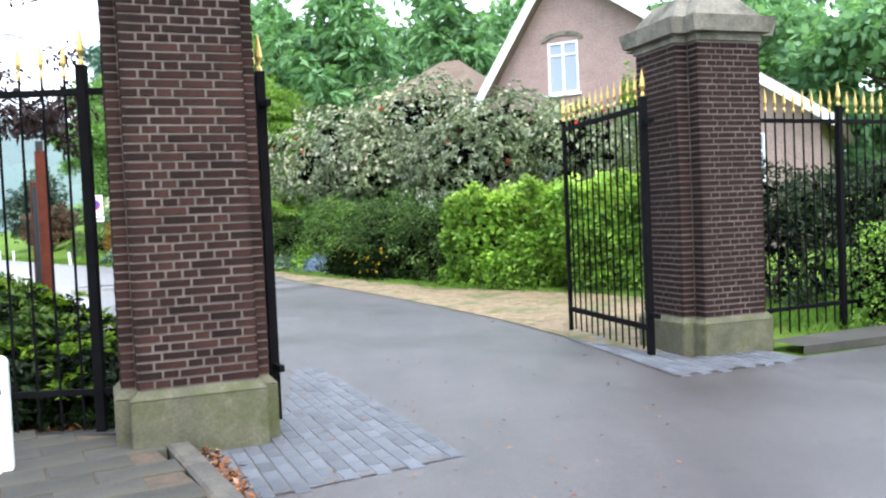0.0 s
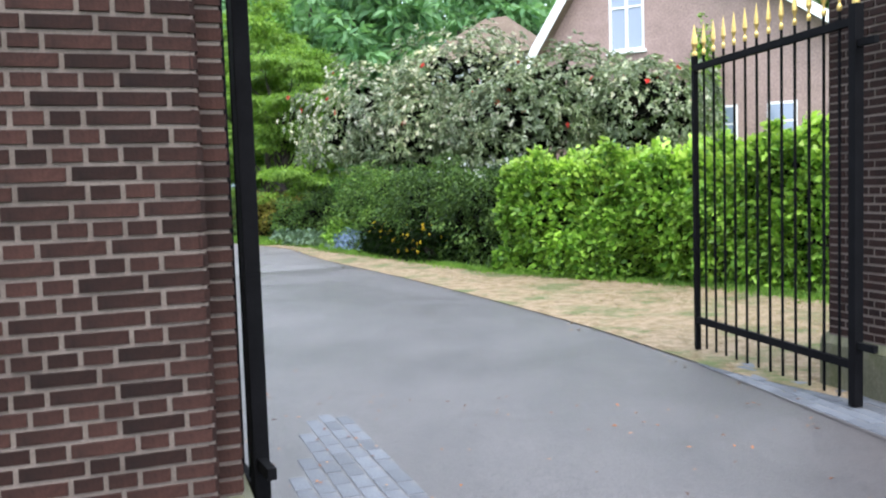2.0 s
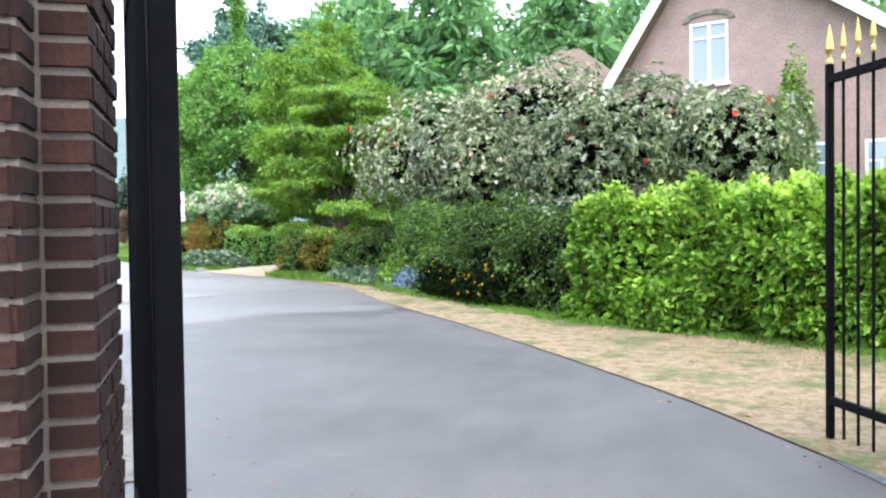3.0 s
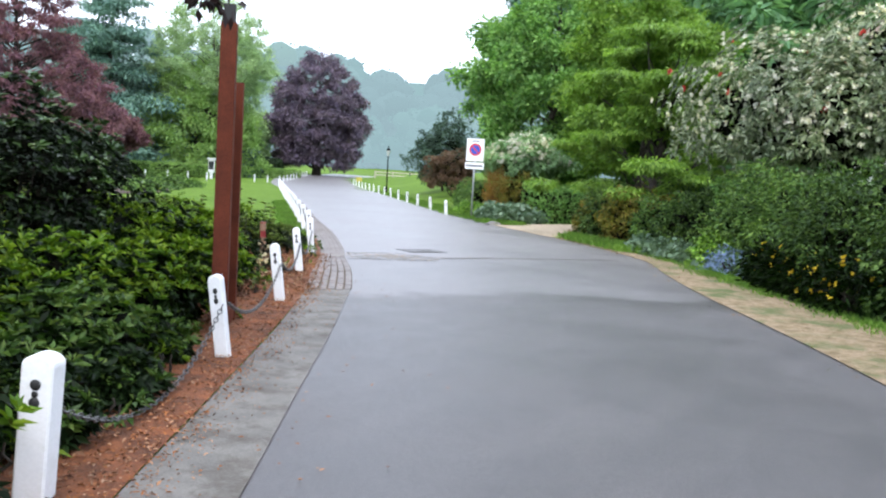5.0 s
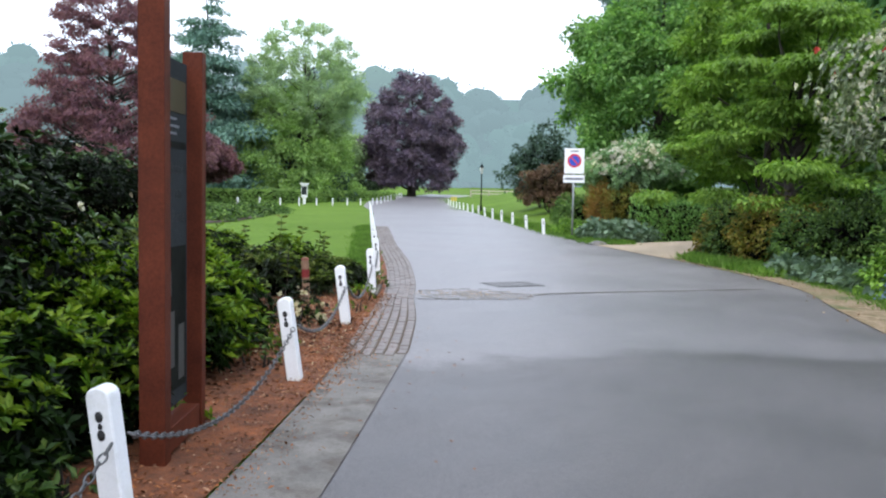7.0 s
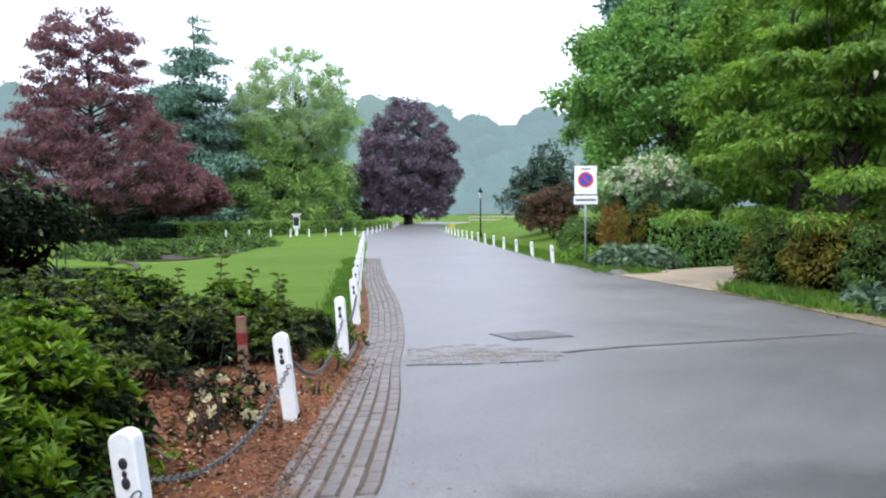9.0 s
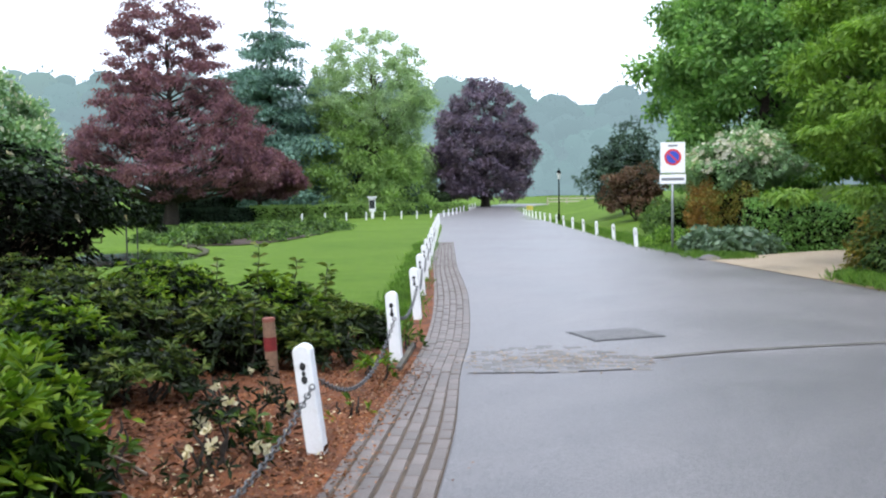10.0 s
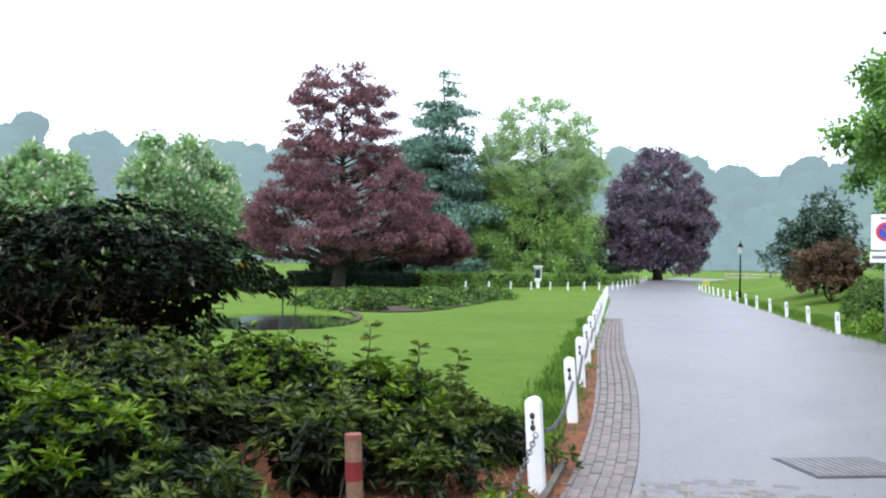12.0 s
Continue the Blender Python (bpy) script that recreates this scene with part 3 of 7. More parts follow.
# verge on the far side of the road
V_IN = [(2.75, 8.35, 0), (1.98, 9.5, 0), (0.85, 12, 0), (-1.7, 16.65, 0), (-4.3, 20.9, 0), (-5.6, 23.25, 0), (-7.15, 26.1, 0), (-10.35, 29.5, 0), (-14.9, 33.7, 0)]
V_OUT = [(4.8, 10.5, 0), (4.6, 12.5, 0), (2.9, 15.2, 0), (-0.4, 18.0, 0), (-3.0, 21.6, 0), (-4.7, 23.9, 0), (-6.6, 26.8, 0), (-10.0, 30.0, 0), (-14.6, 34.1, 0)]
ribbon("verge", V_IN, V_OUT, 0.012, VERGE, 6, 6, "sandy verge with straw-coloured grass and litter", "verge")
ribbon("sand_path", [(-15.4, 33.9, 0), (-15.2, 37.0, 0), (-13.5, 42.0, 0), (-8.0, 48.0, 0)], [(-11.5, 30.5, 0), (-11.2, 35.0, 0), (-10.5, 40.0, 0), (-5.0, 45.0, 0)], 0.016, SAND, 4, 5, "pale sandy side path joining the road", "path")

# pond
pv = [(-32.8 - 0.86 * p + 0.51 * q, 26.9 + 0.51 * p + 0.86 * q, -0.16) for p, q in [(5.6 * math.cos(a) * (1 + 0.05 * math.sin(3 * a)), 2.7 * math.sin(a) * (1 + 0.06 * math.cos(2 * a))) for a in np.linspace(0, 6.2832, 48, endpoint=False)]]
tagged(new("water", mesh_of("water", pv, [tuple(range(48))], WATER)), "still dark pond reflecting orange flowers", "pond", "", "structure")

# sidewalk outside the gate, raised by a kerb
SIDE = 0.1
flag_bed = tagged(new("sidewalk_bed", mesh_of("sidewalk_bed", [(-1.45, 4.9, SIDE - 0.012), (-0.4, 3.55, SIDE - 0.012), (2.6, -1.0, SIDE - 0.012), (6, -8, SIDE - 0.012), (-12, -8, SIDE - 0.012), (-12, 2.6, SIDE - 0.012), (-2.3, 5.0, SIDE - 0.012)], [tuple(range(7))], JOINT)), "sidewalk of worn grey concrete flagstones before the gate", "sidewalk", "", "structure")

# ---- gate pillars ----
BL, BH, COURSE, GAP = 0.21, 0.052, 0.0622, 0.011


def brick_mesh(name, length, depth, rng):
    bm = bmesh.new()
    w, h = length, BH
    e = 0.004
    v = [bm.verts.new(p) for p in ((-w / 2, 0, 0), (w / 2, 0, 0), (w / 2, 0, h), (-w / 2, 0, h), (-w / 2 + e, -depth, e), (w / 2 - e, -depth + 0.001, e), (w / 2 - e, -depth, h - e), (-w / 2 + e, -depth + 0.001, h - e))]
    for f in ((4, 5, 6, 7), (0, 1, 5, 4), (1, 2, 6, 5), (2, 3, 7, 6), (3, 0, 4, 7)):
        bm.faces.new([v[i] for i in f])
    me = bpy.data.meshes.new(name)
    bm.to_mesh(me)
    bm.free()
    me.materials.append(BRICK)
    return me


def pillar(at, label, lay, A=0.345, C=0.44, B=0.345, D=0.44):
    """Cross-shaped brick gate pillar, 1 m wide, on a stone plinth with a stone cornice. lay: faces whose bricks are laid one by one."""
    rng = random.Random(7)
    p = thing("gate_pillar", at, label, "pillar", "brick gate pillars")
    # A, C: half width of the front face and over all; B, D: the same along the depth
    plan = [(-A, -D), (A, -D), (A, -B), (C, -B), (C, B), (A, B), (A, D), (-A, D), (-A, B), (-C, B), (-C, -B), (-A, -B)]

    def slab(grow, z0, z1, taper=0.0):
        bm = bmesh.new()
        lo, hi = [], []
        for x, y in plan:
            gxx, gyy = x + math.copysign(1, x) * grow, y + math.copysign(1, y) * grow
            hxx, hyy = x + math.copysign(1, x) * (grow - taper), y + math.copysign(1, y) * (grow - taper)
            lo.append(bm.verts.new((gxx, gyy, z0)))
            hi.append(bm.verts.new((hxx, hyy, z1)))
        k = len(plan)
        bm.faces.new(lo[::-1])
        bm.faces.new(hi)
        for i in range(k):
            bm.faces.new((lo[i], lo[(i + 1) % k], hi[(i + 1) % k], hi[i]))
        bmesh.ops.recalc_face_normals(bm, faces=bm.faces)
        return bm

    base = slab(0.06, -0.15, 0.34)
    bmesh.ops.bevel(base, geom=[e for e in base.edges], offset=0.012, segments=2, affect='EDGES')
    part("plinth", base, PLINTH, p, "pale green mossy stone plinth")
    part("plinth_chamfer", slab(0.058, 0.336, 0.40, 0.058), PLINTH, p)
    part("core", slab(0.005, 0.35, 3.3), MORTAR, p)
    part("cornice", slab(0.03, 3.28, 3.36), COPING, p)
    part("cornice_top", slab(0.11, 3.36, 3.52, -0.03), COPING, p)
    part("cap", slab(0.06, 3.52, 3.78, 0.2), COPING, p)
    long, short = brick_mesh("brick", BL, 0.03, rng), brick_mesh("brick", 0.0995, 0.03, rng)
    rows = int((3.28 - 0.40) / COURSE)
    faces = []
    for k in range(4):
        turn = Matrix.Rotation(k * math.pi / 2, 4, 'Z')
        fw, fo, fd, fr = (A, C, D, B) if k % 2 == 0 else (B, D, C, A)
        faces.append((k, turn @ Matrix.Translation((0, -fd + 0.016, 0)), -fw, fw))
        faces.append((k, turn @ Matrix.Translation((0, -fr + 0.016, 0)), fw + 0.016, fo + 0.012))
        faces.append((k, turn @ Matrix.Translation((0, -fr + 0.016, 0)), -fo - 0.012, -fw - 0.016))
    spare_v, spare_f = [], []
    for k, m, x0, x1 in faces:
        for r in range(rows):
            z = 0.40 + r * COURSE + 0.005
            x = x0
            heads = r % 2 == 0
            n = 0
            while x < x1 - 0.02:
                if x1 - x0 < 0.2:
                    size = x1 - x0
                elif n == 0 and not heads:
                    size = 0.155
                elif heads:
                    size = 0.0995 if rng.random() < 0.82 else BL
                else:
                    size = BL if rng.random() < 0.72 else 0.0995
                size = min(size, x1 - x)
                if x1 - x - size < 0.05:
                    size = x1 - x
                me = long if size > 0.15 else short
                sx = size / (BL if me is long else 0.0995)
                mm = m @ Matrix.Translation((x + size / 2, rng.uniform(-0.003, 0.003), z + rng.uniform(-0.0015, 0.0015))) @ Matrix.Diagonal((sx, 1, 1, 1)) @ Matrix.Rotation(rng.uniform(-0.008, 0.008), 4, 'Y')
                if k in lay and z < 2.75:
                    put("brick", me, p, at=mm)
                else:
                    b0 = len(spare_v)
                    spare_v += [mm @ v.co for v in me.vertices]
                    spare_f += [tuple(b0 + i for i in f.vertices) for f in me.polygons]
                x += size + GAP
                n += 1
    put("brickwork", mesh_of("brickwork", spare_v, spare_f, BRICK), p)
    return p


LEFT_P = pose(-1.07, 5.07, SIDE - 0.02, 0, 0, 27)
RIGHT_P = pose(3.38, 8.72, 0.0, 0, 0, 24)
pillar(LEFT_P, "dark red-brown brick gate pillar on mossy stone plinth", (0,), 0.4, 0.5, 0.22, 0.36)
pillar(RIGHT_P, "red-brown brick gate pillar with stone cornice, weathered", (), 0.37, 0.52, 0.37, 0.54)


# ---- iron gates and railings ----
def spear():
    bm = lathe([(0.009, 0), (0.017, 0.02), (0.017, 0.04), (0.008, 0.055), (0.01, 0.08), (0.021, 0.115), (0.016, 0.17), (0.002, 0.28)], 8)
    me = bpy.data.meshes.new("finial")
    bm.to_mesh(me)
    bm.free()
    me.materials.append(GOLD)
    return me


FINIAL = spear()


def bar_mesh(r, z0, z1):
    bm = lathe([(r, z0), (r, z1)], 8)
    me = bpy.data.meshes.new("bar")
    bm.to_mesh(me)
    bm.free()
    me.materials.append(IRON)
    return me


def gate_leaf(at, label, length=2.2):
    g = thing("gate_leaf", at, label, "gate", "iron gate leaves")
    part("hinge_stile", boxed(-0.035, -0.035, 0.02, 0.035, 0.035, 2.74, 0.006), IRON, g)
    part("free_stile", boxed(length - 0.024, -0.024, 0.02, length + 0.024, 0.024, 2.74, 0.006), IRON, g)
    part("top_rail", boxed(0.0, -0.022, 2.6, length, 0.022, 2.66, 0.005), IRON, g)
    part("bottom_rail", boxed(0.0, -0.022, 0.27, length, 0.022, 0.33, 0.005), IRON, g)
    bar = bar_mesh(0.011, 0.05, 2.74)
    n = 13
    for i in range(1, n):
        x = length * i / n
        put("bar", bar, g, at=Matrix.Translation((x, 0, 0)))
        put("finial", FINIAL, g, "gilded spear finial", Matrix.Translation((x, 0, 2.72)))
    for x in (0.0, length):
        put("finial", FINIAL, g, "gilded spear finial", Matrix.Translation((x, 0, 2.72)) @ Matrix.Diagonal((1.5, 1.5, 1.1, 1)))
    part("hinge", boxed(-0.2, -0.02, 2.45, 0.0, 0.02, 2.5, 0.004), IRON, g)
    part("hinge", boxed(-0.2, -0.02, 0.42, 0.0, 0.02, 0.47, 0.004), IRON, g)
    return g


def heading(a, b):
    return math.degrees(math.atan2(b[1] - a[1], b[0] - a[0]))


gate_leaf(pose(2.70, 8.15, 0, 0, 0, heading((2.70, 8.15), (2.0, 10.2))), "tall black iron gate leaf with gilded spears, standing open")
gate_leaf(pose(-0.6, 5.52, 0.02, 0, 0, heading((-0.6, 5.52), (-1.83, 7.36))), "tall black iron gate leaf with gilded spears, folded back open")


def railing(at, label, length, step=0.165, posts=(0.25,)):
    g = thing("railing", at, label, "fence", "iron railings")
    part("top_rail", boxed(0, -0.018, 2.5, length, 0.018, 2.55, 0.004), IRON, g)
    part("bottom_rail", boxed(0, -0.018, 0.28, length, 0.018, 0.33, 0.004), IRON, g)
    bar = bar_mesh(0.0105, 0.02, 2.64)
    for i in range(int(length / step)):
        x = 0.1 + i * step
        if min(abs(x - q) for q in posts) < 0.08:
            continue
        put("bar", bar, g, at=Matrix.Translation((x, 0, 0)))
        put("finial", FINIAL, g, "gilded spear finial", Matrix.Translation((x, 0, 2.62)))
    for q in posts:
        part("post", boxed(q - 0.035, -0.035, -0.02, q + 0.035, 0.035, 2.72, 0.005), IRON, g)
        put("finial", FINIAL, g, "gilded spear finial", Matrix.Translation((q, 0, 2.7)) @ Matrix.Diagonal((1.4, 1.4, 1.1, 1)))
    return g


railing(pose(-1.5, 5.1, SIDE - 0.02, 0, 0, 186), "black iron railing with gilded spears on the park edge", 7.0, posts=(0.3, 2.6, 4.8))
railing(pose(3.78, 8.99, 0.0, 0, 0, 30), "black iron railing with gilded spears beside green hedge", 9.0, 0.15, posts=(1.75, 4.2, 6.6))
# added black strip stands for the dark ground below the rail, not a footing
foot = thing("railing_soil_strip", pose(-1.5, 5.1, 0, 0, 0, 186), "low black strip standing for dark soil under the iron railing", "footing", "", "structure")
part("stone", boxed(0.02, -0.06, -0.05, 7.0, 0.06, 0.09, 0.01), HOLE, foot)

# ---- white posts and chains along the road ----
POST_W, POST_D, POST_H = 0.115, 0.108, 0.72


def post_parts():
    w = POST_W / 2
    outline = [(-w, -0.1), (w, -0.1)] + [(w * math.cos(a), POST_H - 0.05 + 0.05 * math.sin(a)) for a in np.linspace(0, math.pi, 11)]
    bm = prism(outline, -POST_D / 2, POST_D / 2)
    bmesh.ops.bevel(bm, geom=[e for e in bm.edges if abs(e.verts[0].co.y - e.verts[1].co.y) < 1e-5], offset=0.008, segments=1, affect='EDGES')
    body = bpy.data.meshes.new("body")
    bm.to_mesh(body)
    bm.free()
    body.materials.append(WHITE)
    bm = bmesh.new()
    for z, r in ((0.0, 0.02), (0.04, 0.012), (0.085, 0.02)):
        bmesh.ops.create_uvsphere(bm, u_segments=8, v_segments=6, radius=r, matrix=Matrix.Translation((0, 0, z)) @ Matrix.Diagonal((1, 0.45, 1.3, 1)))
    brk = bpy.data.meshes.new("chain_bracket")
    bm.to_mesh(brk)
    bm.free()
    brk.materials.append(HOLE)
    return body, brk


BODY, BRACKET = post_parts()


def bollard(x, y, turn, lean=0.0, z=None, aside=0.0, grow=1.0):
    zz = gh(x, y) + 0.03 if z is None else z
    b = thing("bollard", pose(x, y, zz, lean, aside, turn) @ Matrix.Diagonal((grow, grow, 1, 1)), "short white painted wooden post with rounded top and black bracket", "bollard", "white posts along the road")
    put("body", BODY, b)
    for s in (-1, 1):
        put("chain_bracket", BRACKET, b, "black iron chain bracket", Matrix.Translation((0, s * (POST_D / 2 + 0.002), 0.5)))
    return b


def chain(a, b, sag):
    """Linked chain hanging from post to post."""
    a, b = Vector(a), Vector(b)
    n = max(6, int((b - a).length / 0.052))
    verts, faces = [], []
    for i in range(n):
        u = (i + 0.5) / n
        p = a.lerp(b, u) - Vector((0, 0, 4 * sag * u * (1 - u)))
        d = (b - a) - Vector((0, 0, 4 * sag * (1 - 2 * u)))
        q = d.to_track_quat('X', 'Z').to_matrix() @ Matrix.Rotation(i % 2 * math.pi / 2 + 0.4, 3, 'X')
        base = len(verts)
        for k in range(10):
            t = 6.2832 * k / 10
            c = Vector((0.036 * math.cos(t), 0.017 * math.sin(t), 0))
            out = Vector((math.cos(t), math.sin(t), 0))
            for j in range(4):
                s = 6.2832 * j / 4
                verts.append(p + q @ (c + out * 0.0055 * math.cos(s) + Vector((0, 0, 0.0055 * math.sin(s)))))
        for k in range(10):
            for j in range(4):
                faces.append((base + k * 4 + j, base + (k + 1) % 10 * 4 + j, base + (k + 1) % 10 * 4 + (j + 1) % 4, base + k * 4 + (j + 1) % 4))
    return tagged(new("chain", mesh_of("chain", verts, faces, CHAINM, True)), "grey steel link chain hung between white posts", "chain", "chains between the posts")


ROW = [(-2.5, 6.75), (-4.16, 9.33), (-5.84, 12.09), (-7.71, 14.76), (-9.59, 17.19), (-11.46, 19.59), (-13.5, 21.85), (-15.55, 23.94)]
step = Vector((-0.697, 0.717)) * 3.0
for k in range(1, 17):
    ROW.append((-15.55 + step.x * k, 23.94 + step.y * k))
ASIDE = (0, 3, -7.5, -8, -7, -4)      # the near posts lean back from the road
rngp = random.Random(3)
for i, (x, y) in enumerate(ROW[1:], 1):
    px, py = ROW[i - 1]
    turn = math.degrees(math.atan2(y - py, x - px)) - 90
    bollard(x, y, turn, rngp.uniform(-1.5, 1.5), aside=ASIDE[i] if i < len(ASIDE) else rngp.uniform(-5, -2), grow=1.32 if i == 1 else 1.0)
    if 2 <= i <= 14:
        u = Vector((x - px, y - py, 0)).normalized() * (POST_D / 2 + 0.03)
        chain((px + u.x, py + u.y, 0.5 + gh(px, py)), (x - u.x, y - u.y, 0.5 + gh(x, y)), (0.42 if i == 2 else rngp.uniform(0.22, 0.32)) if i < 6 else 0.17)
bollard(-1.94, 4.07, 25, 0, SIDE)
for k in range(15):
    t = 4.55 * k
    bollard(-20.43 - 0.672 * t, 38.65 + 0.741 * t, 42, rngp.uniform(-1, 1), gh(-20.43 - 0.672 * t, 38.65 + 0.741 * t) - 0.05, rngp.uniform(-5, -2))
for k in range(9):
    bollard(-64.6 + 0.32 * k - 0.05 * k * k, 57.5 + 2.25 * k, 5, 0)
for k in range(9):
    bollard(-66.5 - 2.25 * k, 77.5 + 3.0 * k, 40, 0)

# ---- foliage kinds ----
def rnd(seed):
    return np.random.default_rng(seed)


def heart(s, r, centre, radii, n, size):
    """Dense twigs and old leaves inside a bush, near-black to paint its inner shade."""
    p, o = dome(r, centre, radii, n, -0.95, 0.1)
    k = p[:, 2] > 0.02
    put("inner_shade", leaf_mesh("inner_shade", p[k], r.normal(size=p[k].shape), size, size * 0.7, L_INNERSHADE, r, 0.2, 0.1), s, "inner twigs and old leaves, near-black to paint inner shade")


def sprays(r, pts, out, grow, seed, freq):
    """Gathers points into boughs that stand out, with gaps between."""
    w = np.array([noise.noise(Vector((p * freq).tolist()) + Vector((seed, 0, 0))) + 0.5 * noise.noise(Vector((p * freq * 2.3).tolist())) for p in pts])
    k = r.random(len(pts)) < 0.55 + 1.5 * w
    return (pts + out * (w * grow)[:, None])[k], out[k]


def shrub(x, y, radii, top, seed, mat, label, per=8, count=300, leaf=(0.1, 0.034), low=-0.25, flowers=None, group="rhododendron shrubs", stems=7, name="shrub", category="shrub", z0=None, bare=False, fresh=None):
    """A shrub of leaf whorls on branching stems."""
    r, pr = rnd(seed), random.Random(seed)
    base = (gh(x, y) + 0.03 if z0 is None else z0)
    s = thing(name, pose(x, y, base), label, category, group)
    cz = top - radii[2]
    runs = []
    for i in range(stems):
        a = pr.uniform(0, 6.28)
        f = pr.uniform(0.3, 0.85)
        tip = (radii[0] * f * math.cos(a), radii[1] * f * math.sin(a), max(0.1, cz + radii[2] * pr.uniform(0.1, 0.7)))
        runs.append(limb(pr, (0.08 * math.cos(a), 0.08 * math.sin(a), -0.06), tip, 0.018 + 0.008 * radii[0], 0.006))
        if bare:
            for q in range(3):
                t2 = (tip[0] * pr.uniform(0.6, 1.2), tip[1] * pr.uniform(0.6, 1.2), tip[2] * pr.uniform(0.5, 1.1))
                runs.append(limb(pr, runs[-1][2][0], t2, 0.012, 0.004, 0.2))
    v, f = tubes(runs, 5)
    put("branchwork", mesh_of("branchwork", v, f, TWIG if bare else BARK, True), s)
    if radii[0] > 0.45:
        heart(s, r, (0, 0, cz), [q * (0.72 if bare else 0.8) for q in radii], int(800 * radii[0] * radii[0]) + 260, 0.13)
    pts, out = dome(r, (0, 0, cz), radii, int(count * 1.3), low, 0.2)
    pts, out = sprays(r, pts, out, 0.2 * min(1.0, radii[0]), seed, 3.0 if radii[0] < 1.2 else 2.0)
    keep = pts[:, 2] > 0.03
    pts, out = pts[keep], out[keep]
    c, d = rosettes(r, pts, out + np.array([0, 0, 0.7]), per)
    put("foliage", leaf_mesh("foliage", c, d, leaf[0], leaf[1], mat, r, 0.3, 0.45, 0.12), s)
    # young tips also paint the lit top pale; flanks keep the shade-dark leaf
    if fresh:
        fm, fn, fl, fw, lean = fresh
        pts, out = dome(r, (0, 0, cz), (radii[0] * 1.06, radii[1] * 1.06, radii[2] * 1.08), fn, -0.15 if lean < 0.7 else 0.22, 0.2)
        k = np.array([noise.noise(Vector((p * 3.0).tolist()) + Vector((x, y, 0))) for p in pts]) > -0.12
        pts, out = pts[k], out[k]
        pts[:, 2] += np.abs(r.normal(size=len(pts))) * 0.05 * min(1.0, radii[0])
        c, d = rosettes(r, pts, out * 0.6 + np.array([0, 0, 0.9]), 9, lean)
        put("lit_top_growth", leaf_mesh("lit_top_growth", c, d, fl, fw, fm, r, 0.35, 0.4, 0.1), s, "lighter fresh leaf tips that also paint the top as lit")
    if flowers:
        fm, fn, fs, flabel = flowers
        pts, out = dome(r, (0, 0, cz), (radii[0] * 1.04, radii[1] * 1.04, radii[2] * 1.04), fn, 0.0)
        c, d = rosettes(r, pts, out, 14, 0.8)
        put("blossom", leaf_mesh("blossom", c, d, fs, fs * 0.7, fm, r, 0.3, 0.3), s, flabel)
    return s


def tree(x, y, height, clear, width, seed, mat, label, leaves=30000, leaf=(0.3, 0.2), profile=None, clumps=90, clump=0.2, trunk=0.3, flat=0.75, droop=0.1, bark=None, group="", extra=None, lift=0.0, limbs=26, squash=1.0, name="tree"):
    """A tree: tapered trunk, limbs that reach the clumps, crown of leaves in clumps inside a profile."""
    r, pr = rnd(seed), random.Random(seed)
    base = gh(x, y) + lift
    s = thing(name, pose(x, y, base), label, "tree", group)
    prof = profile or (lambda u: math.sin(min(1, u * 1.15 + 0.12) * math.pi) ** 0.6)
    cs, rs = [], []
    while len(cs) < clumps:
        u = pr.random()
        w = prof(u) * width / 2
        if pr.random() > max(0.15, w / (width / 2)):
            continue
        a, q = pr.uniform(0, 6.28), math.sqrt(pr.random())
        q = 0.35 + 0.65 * q
        q *= 1 + 0.16 * noise.noise(Vector((math.cos(a) * 1.6 + seed, math.sin(a) * 1.6, u * 5)))
        cs.append((w * q * math.cos(a), w * q * math.sin(a) * squash, clear + (height - clear) * u))
        rs.append(width * clump * pr.uniform(0.55, 1.1) * (0.45 + 0.55 * w / (width / 2)))
    top = Vector((pr.uniform(-0.3, 0.3), pr.uniform(-0.3, 0.3), height * 0.8))
    runs = [limb(pr, (0, 0, -0.15), top, trunk, trunk * 0.12, 0.02, 8)]
    runs[0][0] = (runs[0][0][0], trunk * 1.35)
    for i in pr.sample(range(len(cs)), min(limbs, len(cs))):
        c = Vector(cs[i])
        z = max(clear * 0.75, c.z - (c.x ** 2 + c.y ** 2) ** 0.5 * 0.55)
        rr = trunk * max(0.12, (1 - z / height)) * 0.42
        runs.append(limb(pr, (top.x * z / height, top.y * z / height, z), c, rr, rr * 0.2, 0.08, 5))
    v, f = tubes(runs[:1], 9)
    put("trunk", mesh_of("trunk", v, f, bark or BARK, True), s)
    v, f = tubes(runs[1:], 6)
    put("branchwork", mesh_of("branchwork", v, f, bark or BARK, True), s)
    pts, out = cloud(r, cs, np.array(rs) * 1.25, leaves, 0.05, flat)
    put("crown", leaf_mesh("crown", pts, out + r.normal(size=out.shape) * 0.6 - np.array([0, 0, droop]), leaf[0], leaf[1], mat, r, 0.25, 0.4, droop), s)
    if extra:
        em, en, es, elabel = extra
        p2, o2 = cloud(r, cs, np.array(rs) * 1.06, en, 0.95, flat)
        put("blossom", leaf_mesh("blossom", p2, o2 + np.array([0, 0, 1.2]), es, es * 0.6, em, r, 0.3, 0.3), s, elabel)
    return s


